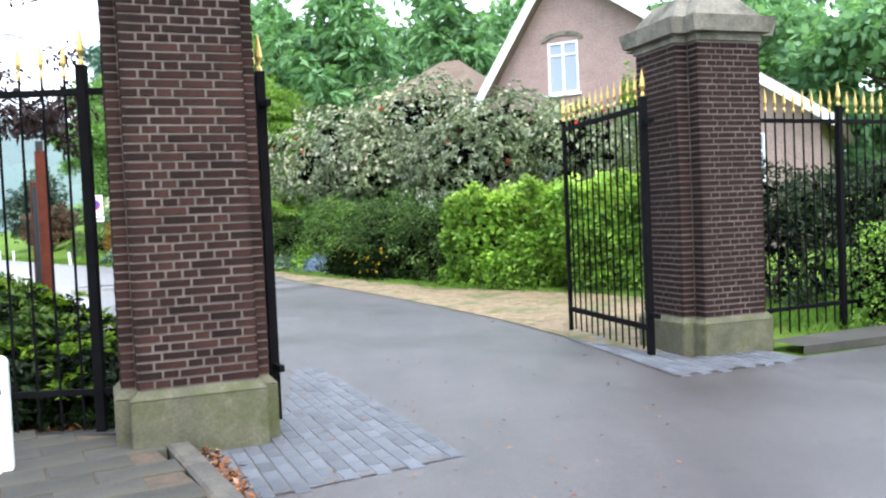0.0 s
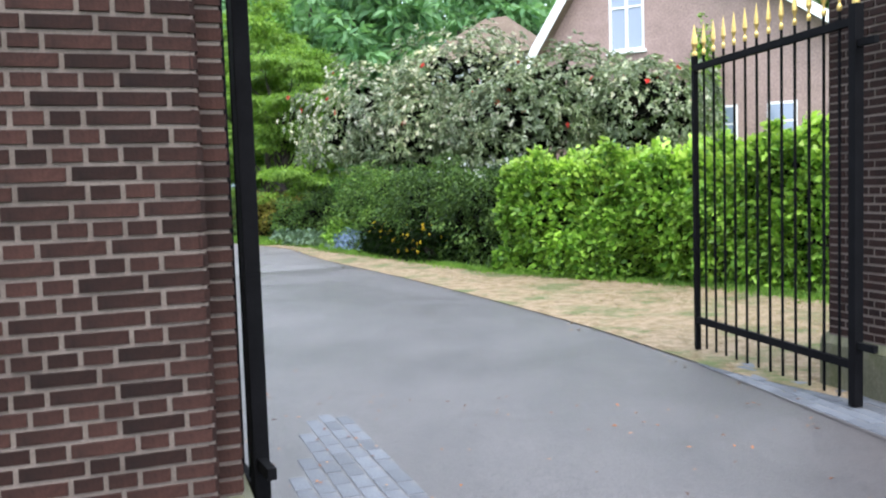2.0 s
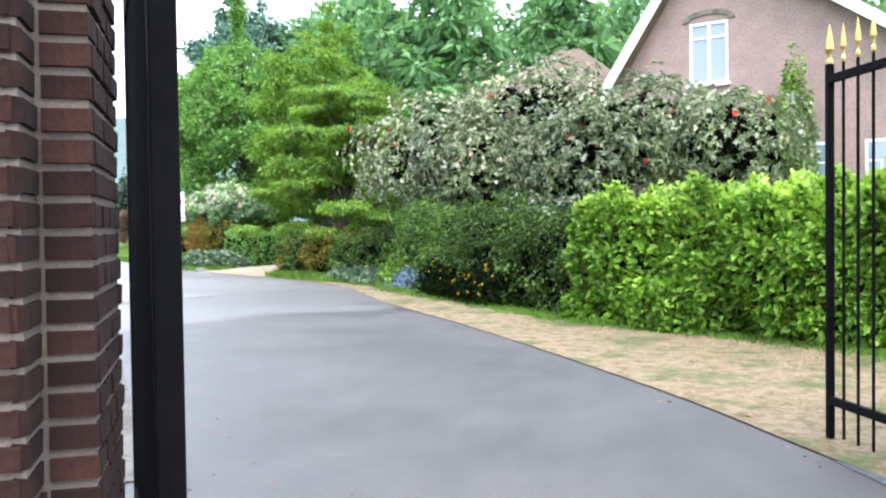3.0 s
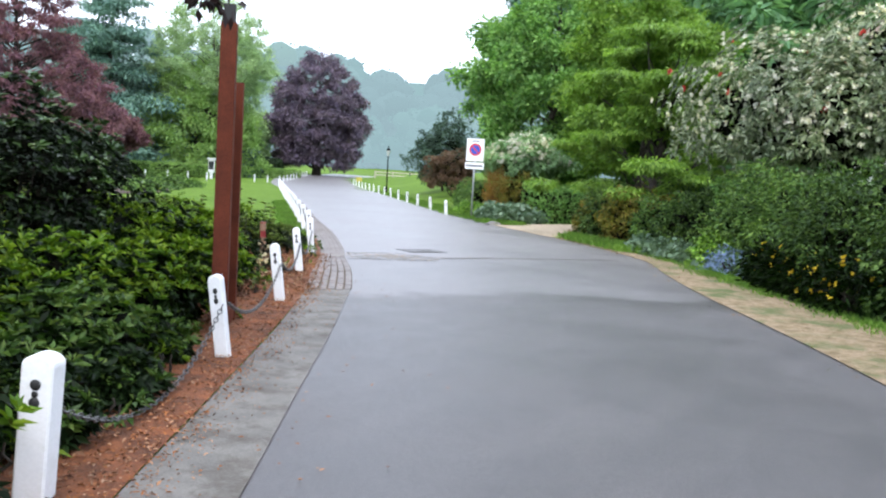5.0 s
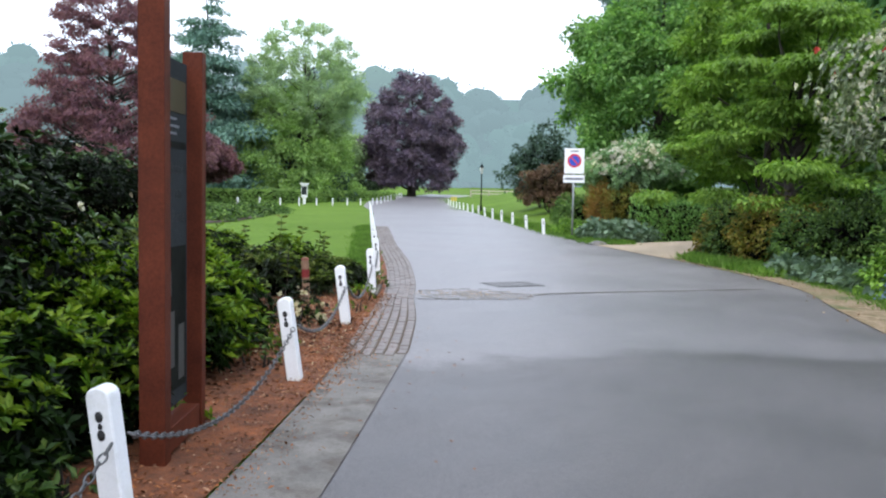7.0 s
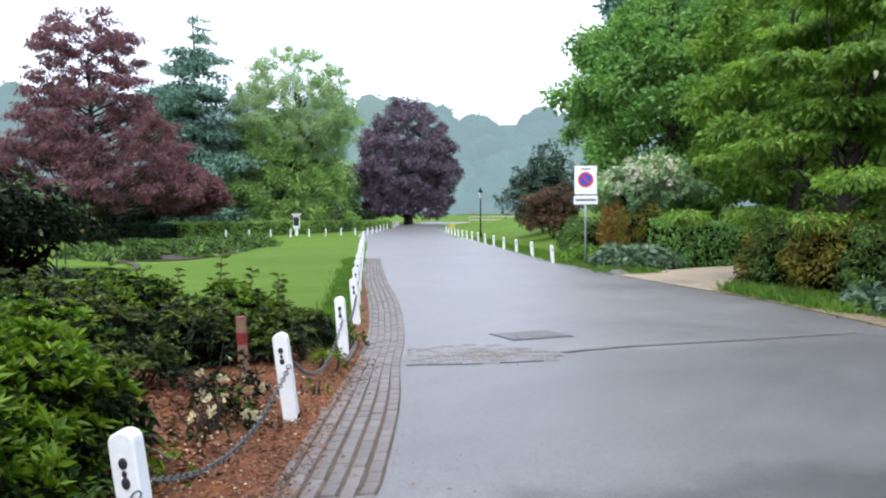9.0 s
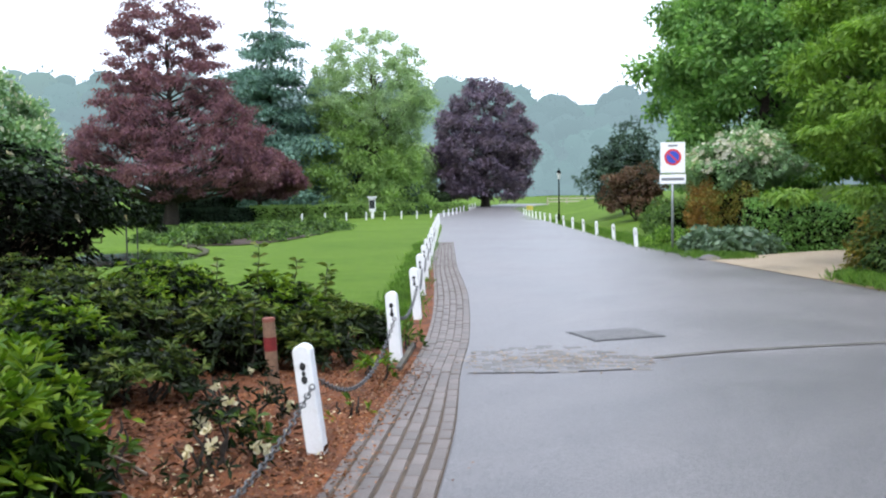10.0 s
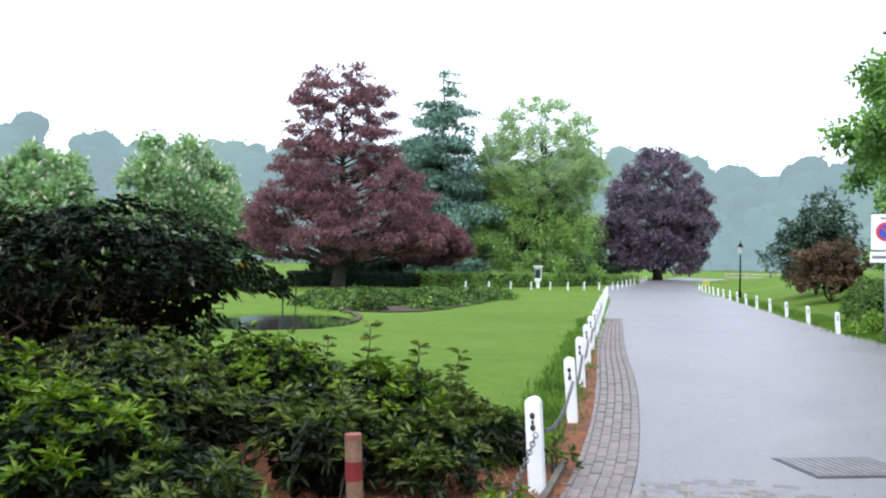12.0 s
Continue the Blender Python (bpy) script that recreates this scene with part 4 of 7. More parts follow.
def tiers(height, clear, width, seed, count, up=0.0):
    """Clumps of a conifer in drooping tiers."""
    pr = random.Random(seed)
    cs, rs = [], []
    for i in range(count):
        u = i / count
        w = width / 2 * (1 - u) ** 0.8
        a0 = pr.uniform(0, 6.28)
        arms = 7 if u < 0.8 else 5
        for k in range(arms):
            if pr.random() < 0.12:
                continue
            w = width / 2 * max(0.06, 1 - u) ** 0.72 * pr.uniform(0.55, 1.15)
            z = clear + (height - clear) * min(1, u + pr.uniform(-0.9, 0.9) / count)
            a = a0 + 6.28 * k / arms + pr.uniform(-0.3, 0.3)
            for q in (0.3, 0.6, 0.92):
                q2 = q * pr.uniform(0.8, 1.1)
                cs.append((w * q2 * math.cos(a), w * q2 * math.sin(a), z - w * q2 * 0.18 + up))
                rs.append(max(0.3, w * 0.3 * pr.uniform(0.7, 1.15)))
    return cs, rs


def conifer(x, y, height, clear, width, seed, mat, label, leaves, leaf, trunk=0.3, tiers_n=22, group="", lift=0.0):
    r, pr = rnd(seed), random.Random(seed)
    s = thing("tree", pose(x, y, gh(x, y) + lift), label, "tree", group)
    cs, rs = tiers(height, clear, width, seed, tiers_n)
    runs = [limb(pr, (0, 0, -0.15), (0, 0, height), trunk, 0.03, 0.01, 8)]
    for c in cs[2::3]:
        runs.append(limb(pr, (0, 0, c[2] + 0.2), c, 0.06, 0.015, 0.04, 3))
    v, f = tubes(runs[:1], 8)
    put("trunk", mesh_of("trunk", v, f, BARK, True), s)
    v, f = tubes(runs[1:], 6)
    put("branchwork", mesh_of("branchwork", v, f, BARK, True), s)
    pts, out = cloud(r, cs, rs, leaves, 0.3, 0.4)
    put("crown", leaf_mesh("crown", pts, out * np.array([1, 1, 0.4]) + r.normal(size=out.shape) * 0.4 - np.array([0, 0, 0.25]), leaf[0], leaf[1], mat, r, 0.2, 0.5, 0.15), s)
    return s


def hedge(line, depth, height, seed, mat, label, leaves, leaf, rough=0.18, lift=0.0, category="hedge", fresh=None, square=4.0):
    """A clipped hedge along a line: twigs, a skin of leaves and a near-black core painting inner shade."""
    r, pr = rnd(seed), random.Random(seed)
    a = np.array(line, float)
    seg = np.linalg.norm(np.diff(a, axis=0), axis=1)
    s = thing("hedge", pose(a[0][0], a[0][1], gh(a[0][0], a[0][1]) + lift), label, category)
    total = seg.sum()
    n = leaves
    d = r.random(n) * total
    i = np.clip(np.searchsorted(np.cumsum(seg), d), 0, len(seg) - 1)
    start = np.concatenate([[0], np.cumsum(seg)[:-1]])[i]
    t = ((d - start) / seg[i])[:, None]
    c = a[i] * (1 - t) + a[i + 1] * t
    u = (a[i + 1] - a[i]) / seg[i][:, None]
    nrm = np.stack([-u[:, 1], u[:, 0]], 1)
    ang = r.uniform(-0.15, math.pi + 0.15, n)
    ca, sa = np.cos(ang), np.sin(ang)
    p = square
    rad = 1 / (np.abs(ca) ** p + np.abs(sa) ** p) ** (1 / p)
    lump = np.array([noise.noise(Vector((x * 0.9, y * 0.9, z * 2.0))) + 0.5 * noise.noise(Vector((x * 2.6, y * 2.6, z * 5))) for x, y, z in zip(c[:, 0], c[:, 1], ang)])
    k = rad * (1 + rough * lump) * (1 - 0.35 * r.random(n) ** 3)
    side = ca * k * depth / 2
    z = np.maximum(0.02, sa * k * height)
    gap = (lump < -0.12) & (r.random(n) < 0.6)
    k[gap] *= 0.8
    side, z = ca * k * depth / 2, np.maximum(0.02, sa * k * height)
    pts = np.stack([c[:, 0] + nrm[:, 0] * side, c[:, 1] + nrm[:, 1] * side, z], 1)
    out = np.stack([nrm[:, 0] * ca, nrm[:, 1] * ca, sa], 1)
    pts[:, :2] -= a[0]
    put("foliage", leaf_mesh("foliage", pts, out + r.normal(size=out.shape) * 0.7 - np.array([0, 0, 0.2]), leaf[0], leaf[1], mat, r, 0.3, 0.35, 0.1), s)
    # paler leaves laid on top paint the light from above
    if fresh:
        k = (out[:, 2] > 0.72) & (r.random(n) < 0.55)
        p2 = pts[k] + r.normal(size=(k.sum(), 3)) * 0.05 + np.array([0, 0, 0.05])
        put("lit_top_growth", leaf_mesh("lit_top_growth", p2, out[k] + r.normal(size=p2.shape) * 0.6, leaf[0], leaf[1], fresh, r, 0.3, 0.5, 0.1), s, "paler leaves painting the hedge top as lit")
    # near-black leaves paint the shade inside the hedge
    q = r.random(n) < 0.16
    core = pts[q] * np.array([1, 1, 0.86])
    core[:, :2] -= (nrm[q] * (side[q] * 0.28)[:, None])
    put("inner_shade", leaf_mesh("inner_shade", core, r.normal(size=core.shape), leaf[0] * 1.5, leaf[0], L_INNERSHADE, r, 0.2, 0.1), s, "inner twigs and old leaves, near-black to paint inner shade")
    runs = []
    for q in np.arange(0.3, total, 0.55):
        j = min(int(np.searchsorted(np.cumsum(seg), q)), len(seg) - 1)
        st = np.concatenate([[0], np.cumsum(seg)[:-1]])[j]
        b = a[j] + (a[j + 1] - a[j]) * (q - st) / seg[j] - a[0]
        for w in range(3):
            runs.append(limb(pr, (b[0], b[1], -0.05), (b[0] + pr.uniform(-1, 1) * depth * 0.4, b[1] + pr.uniform(-1, 1) * depth * 0.4, height * pr.uniform(0.6, 0.9)), 0.03, 0.008))
    v, f = tubes(runs, 5)
    put("branchwork", mesh_of("branchwork", v, f, BARK, True), s)
    return s


def mound(x, y, radii, top, seed, mat, label, leaves=6000, leaf=(0.09, 0.03), name="shrub", group="", category="shrub", flowers=None, lift=0.0):
    r, pr = rnd(seed), random.Random(seed)
    s = thing(name, pose(x, y, gh(x, y) + 0.02 + lift), label, category, group)
    cz = top - radii[2]
    big = min(radii) > 0.55 and mat is not F_BLUE
    pts, out = dome(r, (0, 0, cz), radii, int(leaves * (1.5 if big else 1)), -0.6, 0.3)
    if big:
        pts, out = sprays(r, pts, out, 0.28 * min(radii), seed, 2.2 / min(1.4, min(radii)))
        heart(s, r, (0, 0, cz), [q * 0.78 for q in radii], min(2500, int(450 * radii[0] * radii[1]) + 300), 0.16)
    k = pts[:, 2] > 0.02
    pts, out = pts[k], out[k]
    put("foliage", leaf_mesh("foliage", pts, out * np.array([1, 1, 0.5]) + r.normal(size=out.shape) * 0.6 - np.array([0, 0, 0.15]), leaf[0], leaf[1] * 1.3, mat, r, 0.25, 0.5, 0.2), s)
    runs = [limb(pr, (0, 0, -0.05), (radii[0] * 0.5 * math.cos(a), radii[1] * 0.5 * math.sin(a), max(0.1, cz + radii[2] * 0.4)), 0.035, 0.01) for a in np.arange(0, 6.2, 0.9)]
    v, f = tubes(runs, 5)
    put("branchwork", mesh_of("branchwork", v, f, BARK, True), s)
    if flowers:
        fm, fn, fs, flabel = flowers
        p2, o2 = dome(r, (0, 0, cz), [q * 1.05 for q in radii], fn, -0.1)
        c, d = rosettes(r, p2, o2, 8, 0.8)
        put("blossom", leaf_mesh("blossom", c, d, fs, fs * 0.7, fm, r, 0.3, 0.3), s, flabel)
    return s


# ---- planting beside the gate and the posts ----
DARKLAB, BRTLAB, MIDLAB = "dark glossy evergreen rhododendron on bare soil", "fresh green low evergreen shrub on leaf-strewn soil", "mid-green leafy shrub growing in the soil bed"
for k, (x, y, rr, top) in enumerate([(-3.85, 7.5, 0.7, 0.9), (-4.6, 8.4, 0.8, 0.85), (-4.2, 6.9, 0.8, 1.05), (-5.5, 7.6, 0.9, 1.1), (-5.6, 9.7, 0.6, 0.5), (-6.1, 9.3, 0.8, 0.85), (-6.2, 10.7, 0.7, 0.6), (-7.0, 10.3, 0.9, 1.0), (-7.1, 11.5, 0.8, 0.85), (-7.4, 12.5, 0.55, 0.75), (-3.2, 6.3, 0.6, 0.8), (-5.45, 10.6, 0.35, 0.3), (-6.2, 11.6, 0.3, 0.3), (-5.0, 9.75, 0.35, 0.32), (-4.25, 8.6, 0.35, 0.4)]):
    shrub(x, y, (rr, rr * 0.95, top * 0.62), top, 20 + k, L_LAURELSHADE if k in (0, 1, 6, 8, 9) else L_MID, BRTLAB if k in (0, 1, 6, 8, 9) else MIDLAB, count=620, leaf=(0.11, 0.04), low=-0.6, fresh=(L_FRESH if k in (0, 1, 5, 7, 8, 9) else L_TIP, int(330 * rr / 0.7), 0.1, 0.034, 0.8))
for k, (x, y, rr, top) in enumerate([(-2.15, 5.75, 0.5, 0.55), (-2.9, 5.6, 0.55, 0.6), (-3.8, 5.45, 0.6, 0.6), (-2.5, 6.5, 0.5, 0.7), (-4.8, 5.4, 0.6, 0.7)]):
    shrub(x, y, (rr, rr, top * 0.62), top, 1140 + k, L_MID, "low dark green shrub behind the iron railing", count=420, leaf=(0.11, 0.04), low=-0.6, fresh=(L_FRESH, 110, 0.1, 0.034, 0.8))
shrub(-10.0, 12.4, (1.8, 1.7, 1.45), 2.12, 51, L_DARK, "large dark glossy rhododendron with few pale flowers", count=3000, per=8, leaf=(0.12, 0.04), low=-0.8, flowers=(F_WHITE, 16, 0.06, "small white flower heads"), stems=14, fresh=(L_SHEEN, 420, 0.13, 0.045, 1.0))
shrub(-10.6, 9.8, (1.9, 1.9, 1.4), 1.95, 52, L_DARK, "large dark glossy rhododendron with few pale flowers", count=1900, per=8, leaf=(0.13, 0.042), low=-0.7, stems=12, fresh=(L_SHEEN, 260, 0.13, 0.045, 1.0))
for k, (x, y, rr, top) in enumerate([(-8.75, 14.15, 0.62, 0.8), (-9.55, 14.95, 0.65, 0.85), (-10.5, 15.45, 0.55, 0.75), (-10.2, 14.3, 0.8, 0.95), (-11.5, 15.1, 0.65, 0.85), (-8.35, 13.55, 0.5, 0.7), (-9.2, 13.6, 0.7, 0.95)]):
    shrub(x, y, (rr, rr, top * 0.65), top, 60 + k, L_LAURELSHADE, BRTLAB, count=700, leaf=(0.11, 0.036), low=-0.25, fresh=(L_FRESH, 640 if k in (0, 1, 5, 6) else 440, 0.115, 0.033, 0.6))
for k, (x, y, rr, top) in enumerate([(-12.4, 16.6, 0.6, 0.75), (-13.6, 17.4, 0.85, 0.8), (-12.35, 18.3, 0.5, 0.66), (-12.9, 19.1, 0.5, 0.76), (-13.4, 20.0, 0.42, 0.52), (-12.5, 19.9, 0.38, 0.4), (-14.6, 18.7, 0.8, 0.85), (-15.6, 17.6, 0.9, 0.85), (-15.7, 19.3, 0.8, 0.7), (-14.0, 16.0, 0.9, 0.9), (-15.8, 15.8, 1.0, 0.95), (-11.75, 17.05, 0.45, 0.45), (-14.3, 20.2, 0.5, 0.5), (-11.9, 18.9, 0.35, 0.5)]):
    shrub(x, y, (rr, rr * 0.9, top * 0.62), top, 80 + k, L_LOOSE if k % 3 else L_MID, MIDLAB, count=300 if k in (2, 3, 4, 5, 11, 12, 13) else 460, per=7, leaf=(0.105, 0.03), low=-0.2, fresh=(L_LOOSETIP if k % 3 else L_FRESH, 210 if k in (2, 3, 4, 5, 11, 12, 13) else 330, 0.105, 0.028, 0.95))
# added dense dark shrub fills the big rhododendron's shaded hollow
shrub(-19.6, 17.3, (1.7, 2.7, 0.95), 1.55, 109, L_DARK, "dense dark rhododendron added for the shaded inside of the big one", count=1700, per=8, leaf=(0.14, 0.045), low=-0.9, stems=10)
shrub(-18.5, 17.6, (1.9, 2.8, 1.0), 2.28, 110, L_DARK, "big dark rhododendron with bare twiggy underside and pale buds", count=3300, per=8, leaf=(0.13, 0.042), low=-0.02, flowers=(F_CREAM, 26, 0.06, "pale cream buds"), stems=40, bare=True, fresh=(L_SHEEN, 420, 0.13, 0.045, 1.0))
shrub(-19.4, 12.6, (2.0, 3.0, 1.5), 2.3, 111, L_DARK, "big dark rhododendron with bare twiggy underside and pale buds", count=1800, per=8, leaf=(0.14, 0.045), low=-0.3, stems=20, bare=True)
shrub(-9.75, 16.55, (0.28, 0.28, 0.3), 0.42, 112, L_MID, "small azalea with cream flowers among dry leaves", count=60, per=7, leaf=(0.08, 0.026), flowers=(F_CREAM, 8, 0.05, "cream azalea flowers"), group="azaleas")
shrub(-10.6, 17.3, (0.3, 0.3, 0.3), 0.4, 113, L_MID, "small azalea with cream flowers among dry leaves", count=60, per=7, leaf=(0.08, 0.026), flowers=(F_CREAM, 6, 0.05, "cream azalea flowers"), group="azaleas")
for k, (x, y) in enumerate([(-9.9, 15.95), (-10.9, 16.4), (-11.3, 17.5), (-10.4, 16.2), (-6.6, 12.2), (-7.9, 13.2), (-11.9, 20.2), (-10.2, 17.9), (-5.0, 10.35), (-5.75, 11.35), (-6.35, 12.05), (-9.0, 15.6), (-8.4, 14.9), (-7.2, 13.3), (-10.0, 16.9), (-11.0, 18.9), (-11.8, 19.2), (-4.6, 9.4)]):
    shrub(x, y, (0.2, 0.2, 0.18), 0.26, 1120 + k, L_FRESH if k % 2 else L_TIP, "small seedling shrub among dry leaves", count=22, per=6, leaf=(0.1, 0.032), stems=3, group="seedlings")


def shoot(x, y, h, seed):
    """A tall leafy shoot standing over the shrubs."""
    r, pr = rnd(seed), random.Random(seed)
    s = thing("shoot", pose(x, y, 0.0), "tall single leafy shoot above the shrubs", "plant", "tall shoots")
    run = limb(pr, (0, 0, -0.05), (0.05, 0.03, h), 0.012, 0.004, 0.03, 8)
    v, f = tubes([run], 6)
    put("stem", mesh_of("stem", v, f, BARK, True), s)
    cs = np.array([(0.05 * u, 0.03 * u, h * u) for u in np.linspace(0.45, 1.0, 7)])
    c, d = rosettes(r, cs, np.tile([0, 0, 1.0], (7, 1)), 7, 1.3)
    put("leaves", leaf_mesh("leaves", c, d, 0.13, 0.04, L_LOOSETIP, r, 0.3, 0.6, 0.2), s)


for k, (x, y, h) in enumerate([(-12.97, 18.96, 1.15), (-13.35, 20.15, 0.85), (-12.6, 19.55, 0.8), (-11.9, 18.2, 0.75), (-13.2, 19.6, 0.95), (-14.2, 19.2, 0.95)]):
    shoot(x, y, h, 140 + k)

# dry leaves over the soil
r = rnd(5)
n = 21000
t = r.random(n)
o = r.random(n) ** 1.6
inner = np.array([tuple(p)[:2] for p in curve(BED_IN, 20)])
outer = np.array([tuple(p)[:2] for p in curve(BED_OUT, 20)])
i = ((0.17 + t * 0.57) * (len(inner) - 1)).astype(int)
xy = inner[i] * (1 - o * 0.42)[:, None] + outer[i] * (o * 0.42)[:, None] + r.normal(size=(n, 2)) * 0.12
pts = np.column_stack([xy, np.full(n, BED_H + 0.004) + r.random(n) * 0.02])
dirs = np.column_stack([r.normal(size=(n, 2)), r.normal(size=n) * 0.25])
tagged(new("leaf_litter", leaf_mesh("leaf_litter", pts, dirs, 0.036, 0.016, LITTER, r, 0.6, 0.75)), "scattered dry brown leaves on the soil bed", "leaves", "", "stuff")

n = 12000
i = (r.random(n) * 0.6 * (len(inner) - 1)).astype(int)
o = 0.05 + r.random(n) * 0.4
xy = inner[i] * (1 - o)[:, None] + outer[i] * o[:, None] + r.normal(size=(n, 2)) * 0.15
OLDLITTER = leafy("old_leaf_mould", [(0.03, 0.013, 0.008), (0.07, 0.03, 0.016), (0.14, 0.06, 0.03), (0.24, 0.14, 0.1)], 0.85, 0.05, 0.1)
tagged(new("leaf_litter", leaf_mesh("leaf_litter", np.column_stack([xy, BED_H + 0.006 + r.random(n) * 0.025]), np.column_stack([r.normal(size=(n, 2)), r.normal(size=n) * 0.3]), 0.075, 0.032, OLDLITTER, r, 0.6, 0.7)), "old dark brown leaves lying under the shrubs", "leaves", "", "stuff")

# leaves gathered in the gap between kerb and paving
n = 260
u, w = r.random(n), r.random(n)
xy = np.array([-1.05, 4.9]) * (1 - u)[:, None] + np.array([-0.2, 3.5]) * u[:, None] + np.column_stack([w * 0.14 - 0.02, w * 0.07 - 0.05])
tagged(new("leaf_litter", leaf_mesh("leaf_litter", np.column_stack([xy, 0.012 + r.random(n) * 0.03]), np.column_stack([r.normal(size=(n, 2)), r.normal(size=n) * 0.3]), 0.06, 0.035, LITTER, r, 0.6, 0.7)), "orange-brown leaves gathered along the kerb", "leaves", "", "stuff")
n = 240
u = r.random(n)
i = (u * 0.6 * (len(inner) - 1)).astype(int)
xy = inner[i] + np.column_stack([np.abs(r.normal(size=n)) * 0.7 + 0.1, r.normal(size=n) * 0.5 + 0.2])
xy = np.concatenate([xy, np.column_stack([r.uniform(-0.8, 2.4, 160), r.uniform(2.5, 8.5, 160)])])
n = len(xy)
tagged(new("leaf_litter", leaf_mesh("leaf_litter", np.column_stack([xy, 0.014 + r.random(n) * 0.006]), np.column_stack([r.normal(size=(n, 2)), r.normal(size=n) * 0.08]), 0.04, 0.02, LITTER, r, 0.4, 0.85)), "small dry leaves scattered over the asphalt", "leaves", "", "stuff")

n = 2600
i = (r.random(n) * 0.62 * (len(inner) - 1)).astype(int)
w = np.abs(r.normal(size=n)) * 0.13
xy = inner[i] + np.column_stack([w * 0.8, w * 0.55]) + r.normal(size=(n, 2)) * 0.06
tagged(new("leaf_litter", leaf_mesh("leaf_litter", np.column_stack([xy, 0.013 + r.random(n) * 0.008]), np.column_stack([r.normal(size=(n, 2)), r.normal(size=n) * 0.15]), 0.022, 0.012, LITTER, r, 0.4, 0.8)), "crumbs of soil and leaf spilled over the gutter edge", "leaves", "", "stuff")

# white petals dropped on the soil
xy = np.column_stack([r.normal(size=260) * 0.75 - 9.6, r.normal(size=260) * 0.55])
xy[:, 1] += 16.4 - 1.25 * (xy[:, 0] + 9.6)
tagged(new("fallen_petals", leaf_mesh("fallen_petals", np.column_stack([xy, np.full(260, BED_H + 0.022)]), np.column_stack([r.normal(size=(260, 2)), r.normal(size=260) * 0.2]), 0.03, 0.022, F_CREAM, r, 0.4, 0.7)), "small white petals fallen on the soil", "petals", "", "stuff")

# fallen twigs
for k, (a, b) in enumerate([((-9.3, 15.9, 0.05), (-10.6, 16.1, 0.14)), ((-9.9, 16.2, 0.05), (-10.9, 15.7, 0.4)), ((-12.2, 16.2, 0.05), (-13.0, 15.9, 0.5)), ((-11.6, 16.0, 0.04), (-12.6, 16.9, 0.3))]):
    pr = random.Random(200 + k)
    run = limb(pr, a, b, 0.012, 0.005, 0.06, 7)
    run2 = limb(pr, run[4][0], (b[0] + 0.2, b[1] - 0.25, b[2] + 0.05), 0.007, 0.003, 0.08, 4)
    v, f = tubes([run, run2], 6)
    tagged(new("twig", mesh_of("twig", v, f, TWIG, True)), "dry bare twig lying in the bed", "twig", "fallen twigs")


ed = thing("edging_stone", pose(-11.1, 19.28, 0.0, 0, 0, heading((-11.1, 19.28), (-12.0, 20.34))), "narrow grey concrete edging stone beside the gutter", "kerb")
part("slab", boxed(0.0, -0.025, -0.1, 1.39, 0.03, 0.065, 0.01), KERB, ed)

# ---- grass tufts ----
def tufts(name, centres, seed, per=14, h=0.16, spread=0.09, label="", mat=None):
    r = rnd(seed)
    c = np.repeat(np.asarray(centres, float), per, 0)
    c = c + np.column_stack([r.normal(size=(len(c), 2)) * spread, np.zeros(len(c))])
    c[:, 2] = gz(c[:, 0], c[:, 1]) + 0.005
    d = np.column_stack([r.normal(size=(len(c), 2)) * 0.4, np.ones(len(c))])
    tagged(new(name, leaf_mesh(name, c, d, h, h * 0.09, mat or GRASS, r, 0.2, 0.2, 0.15)), label, "grass", "", "stuff")


r = rnd(9)
along = np.array([tuple(p)[:2] for p in curve([(x, y, 0) for x, y in ROW[4:14]], 60)])
cen = np.column_stack([along + r.normal(size=along.shape) * 0.1 + np.array([-0.24, -0.22]), np.zeros(len(along))])
tufts("grass_tufts", cen[75:], 10, 22, 0.2, 0.1, "long uncut grass round the feet of the posts")
e2 = np.array([tuple(p)[:2] for p in curve([(-15.9, 34.7, 0), (-17.0, 35.9, 0), (-20.4, 39.1, 0), (-27, 46.4, 0), (-45, 66, 0)], 160)])
cen = np.column_stack([e2 + r.normal(size=e2.shape) * 0.25 + np.array([0.35, 0.3]), np.zeros(len(e2))])
tufts("grass_tufts", cen, 11, 22, 0.22, 0.22, "long uncut grass along the road edge")
cen = np.column_stack([r.uniform(-11.2, -8.0, 500), np.zeros(500), np.zeros(500)])
cen[:, 1] = 19.57 - 0.955 * cen[:, 0] + r.uniform(0.5, 1.7, 500)
tufts("grass_tufts", cen, 12, 20, 0.26, 0.15, "fresh uncut grass before the clipped shrubs")
cen = np.column_stack([r.uniform(4.2, 9, 400), r.uniform(9.5, 14, 400), np.zeros(400)])
tufts("grass_tufts", cen, 13, 20, 0.18, 0.15, "bright grass behind the railing")
cen = np.column_stack([r.uniform(-6, -2.3, 120), r.uniform(20.5, 24.5, 120), np.zeros(120)])
cen = cen[(cen[:, 0] * 0.75 + cen[:, 1] > 20.1) & (cen[:, 0] * 0.75 + cen[:, 1] < 21.4)]
if len(cen):
    tufts("grass_tufts", cen, 14, 14, 0.14, 0.15, "straw-coloured and green grass on the verge")

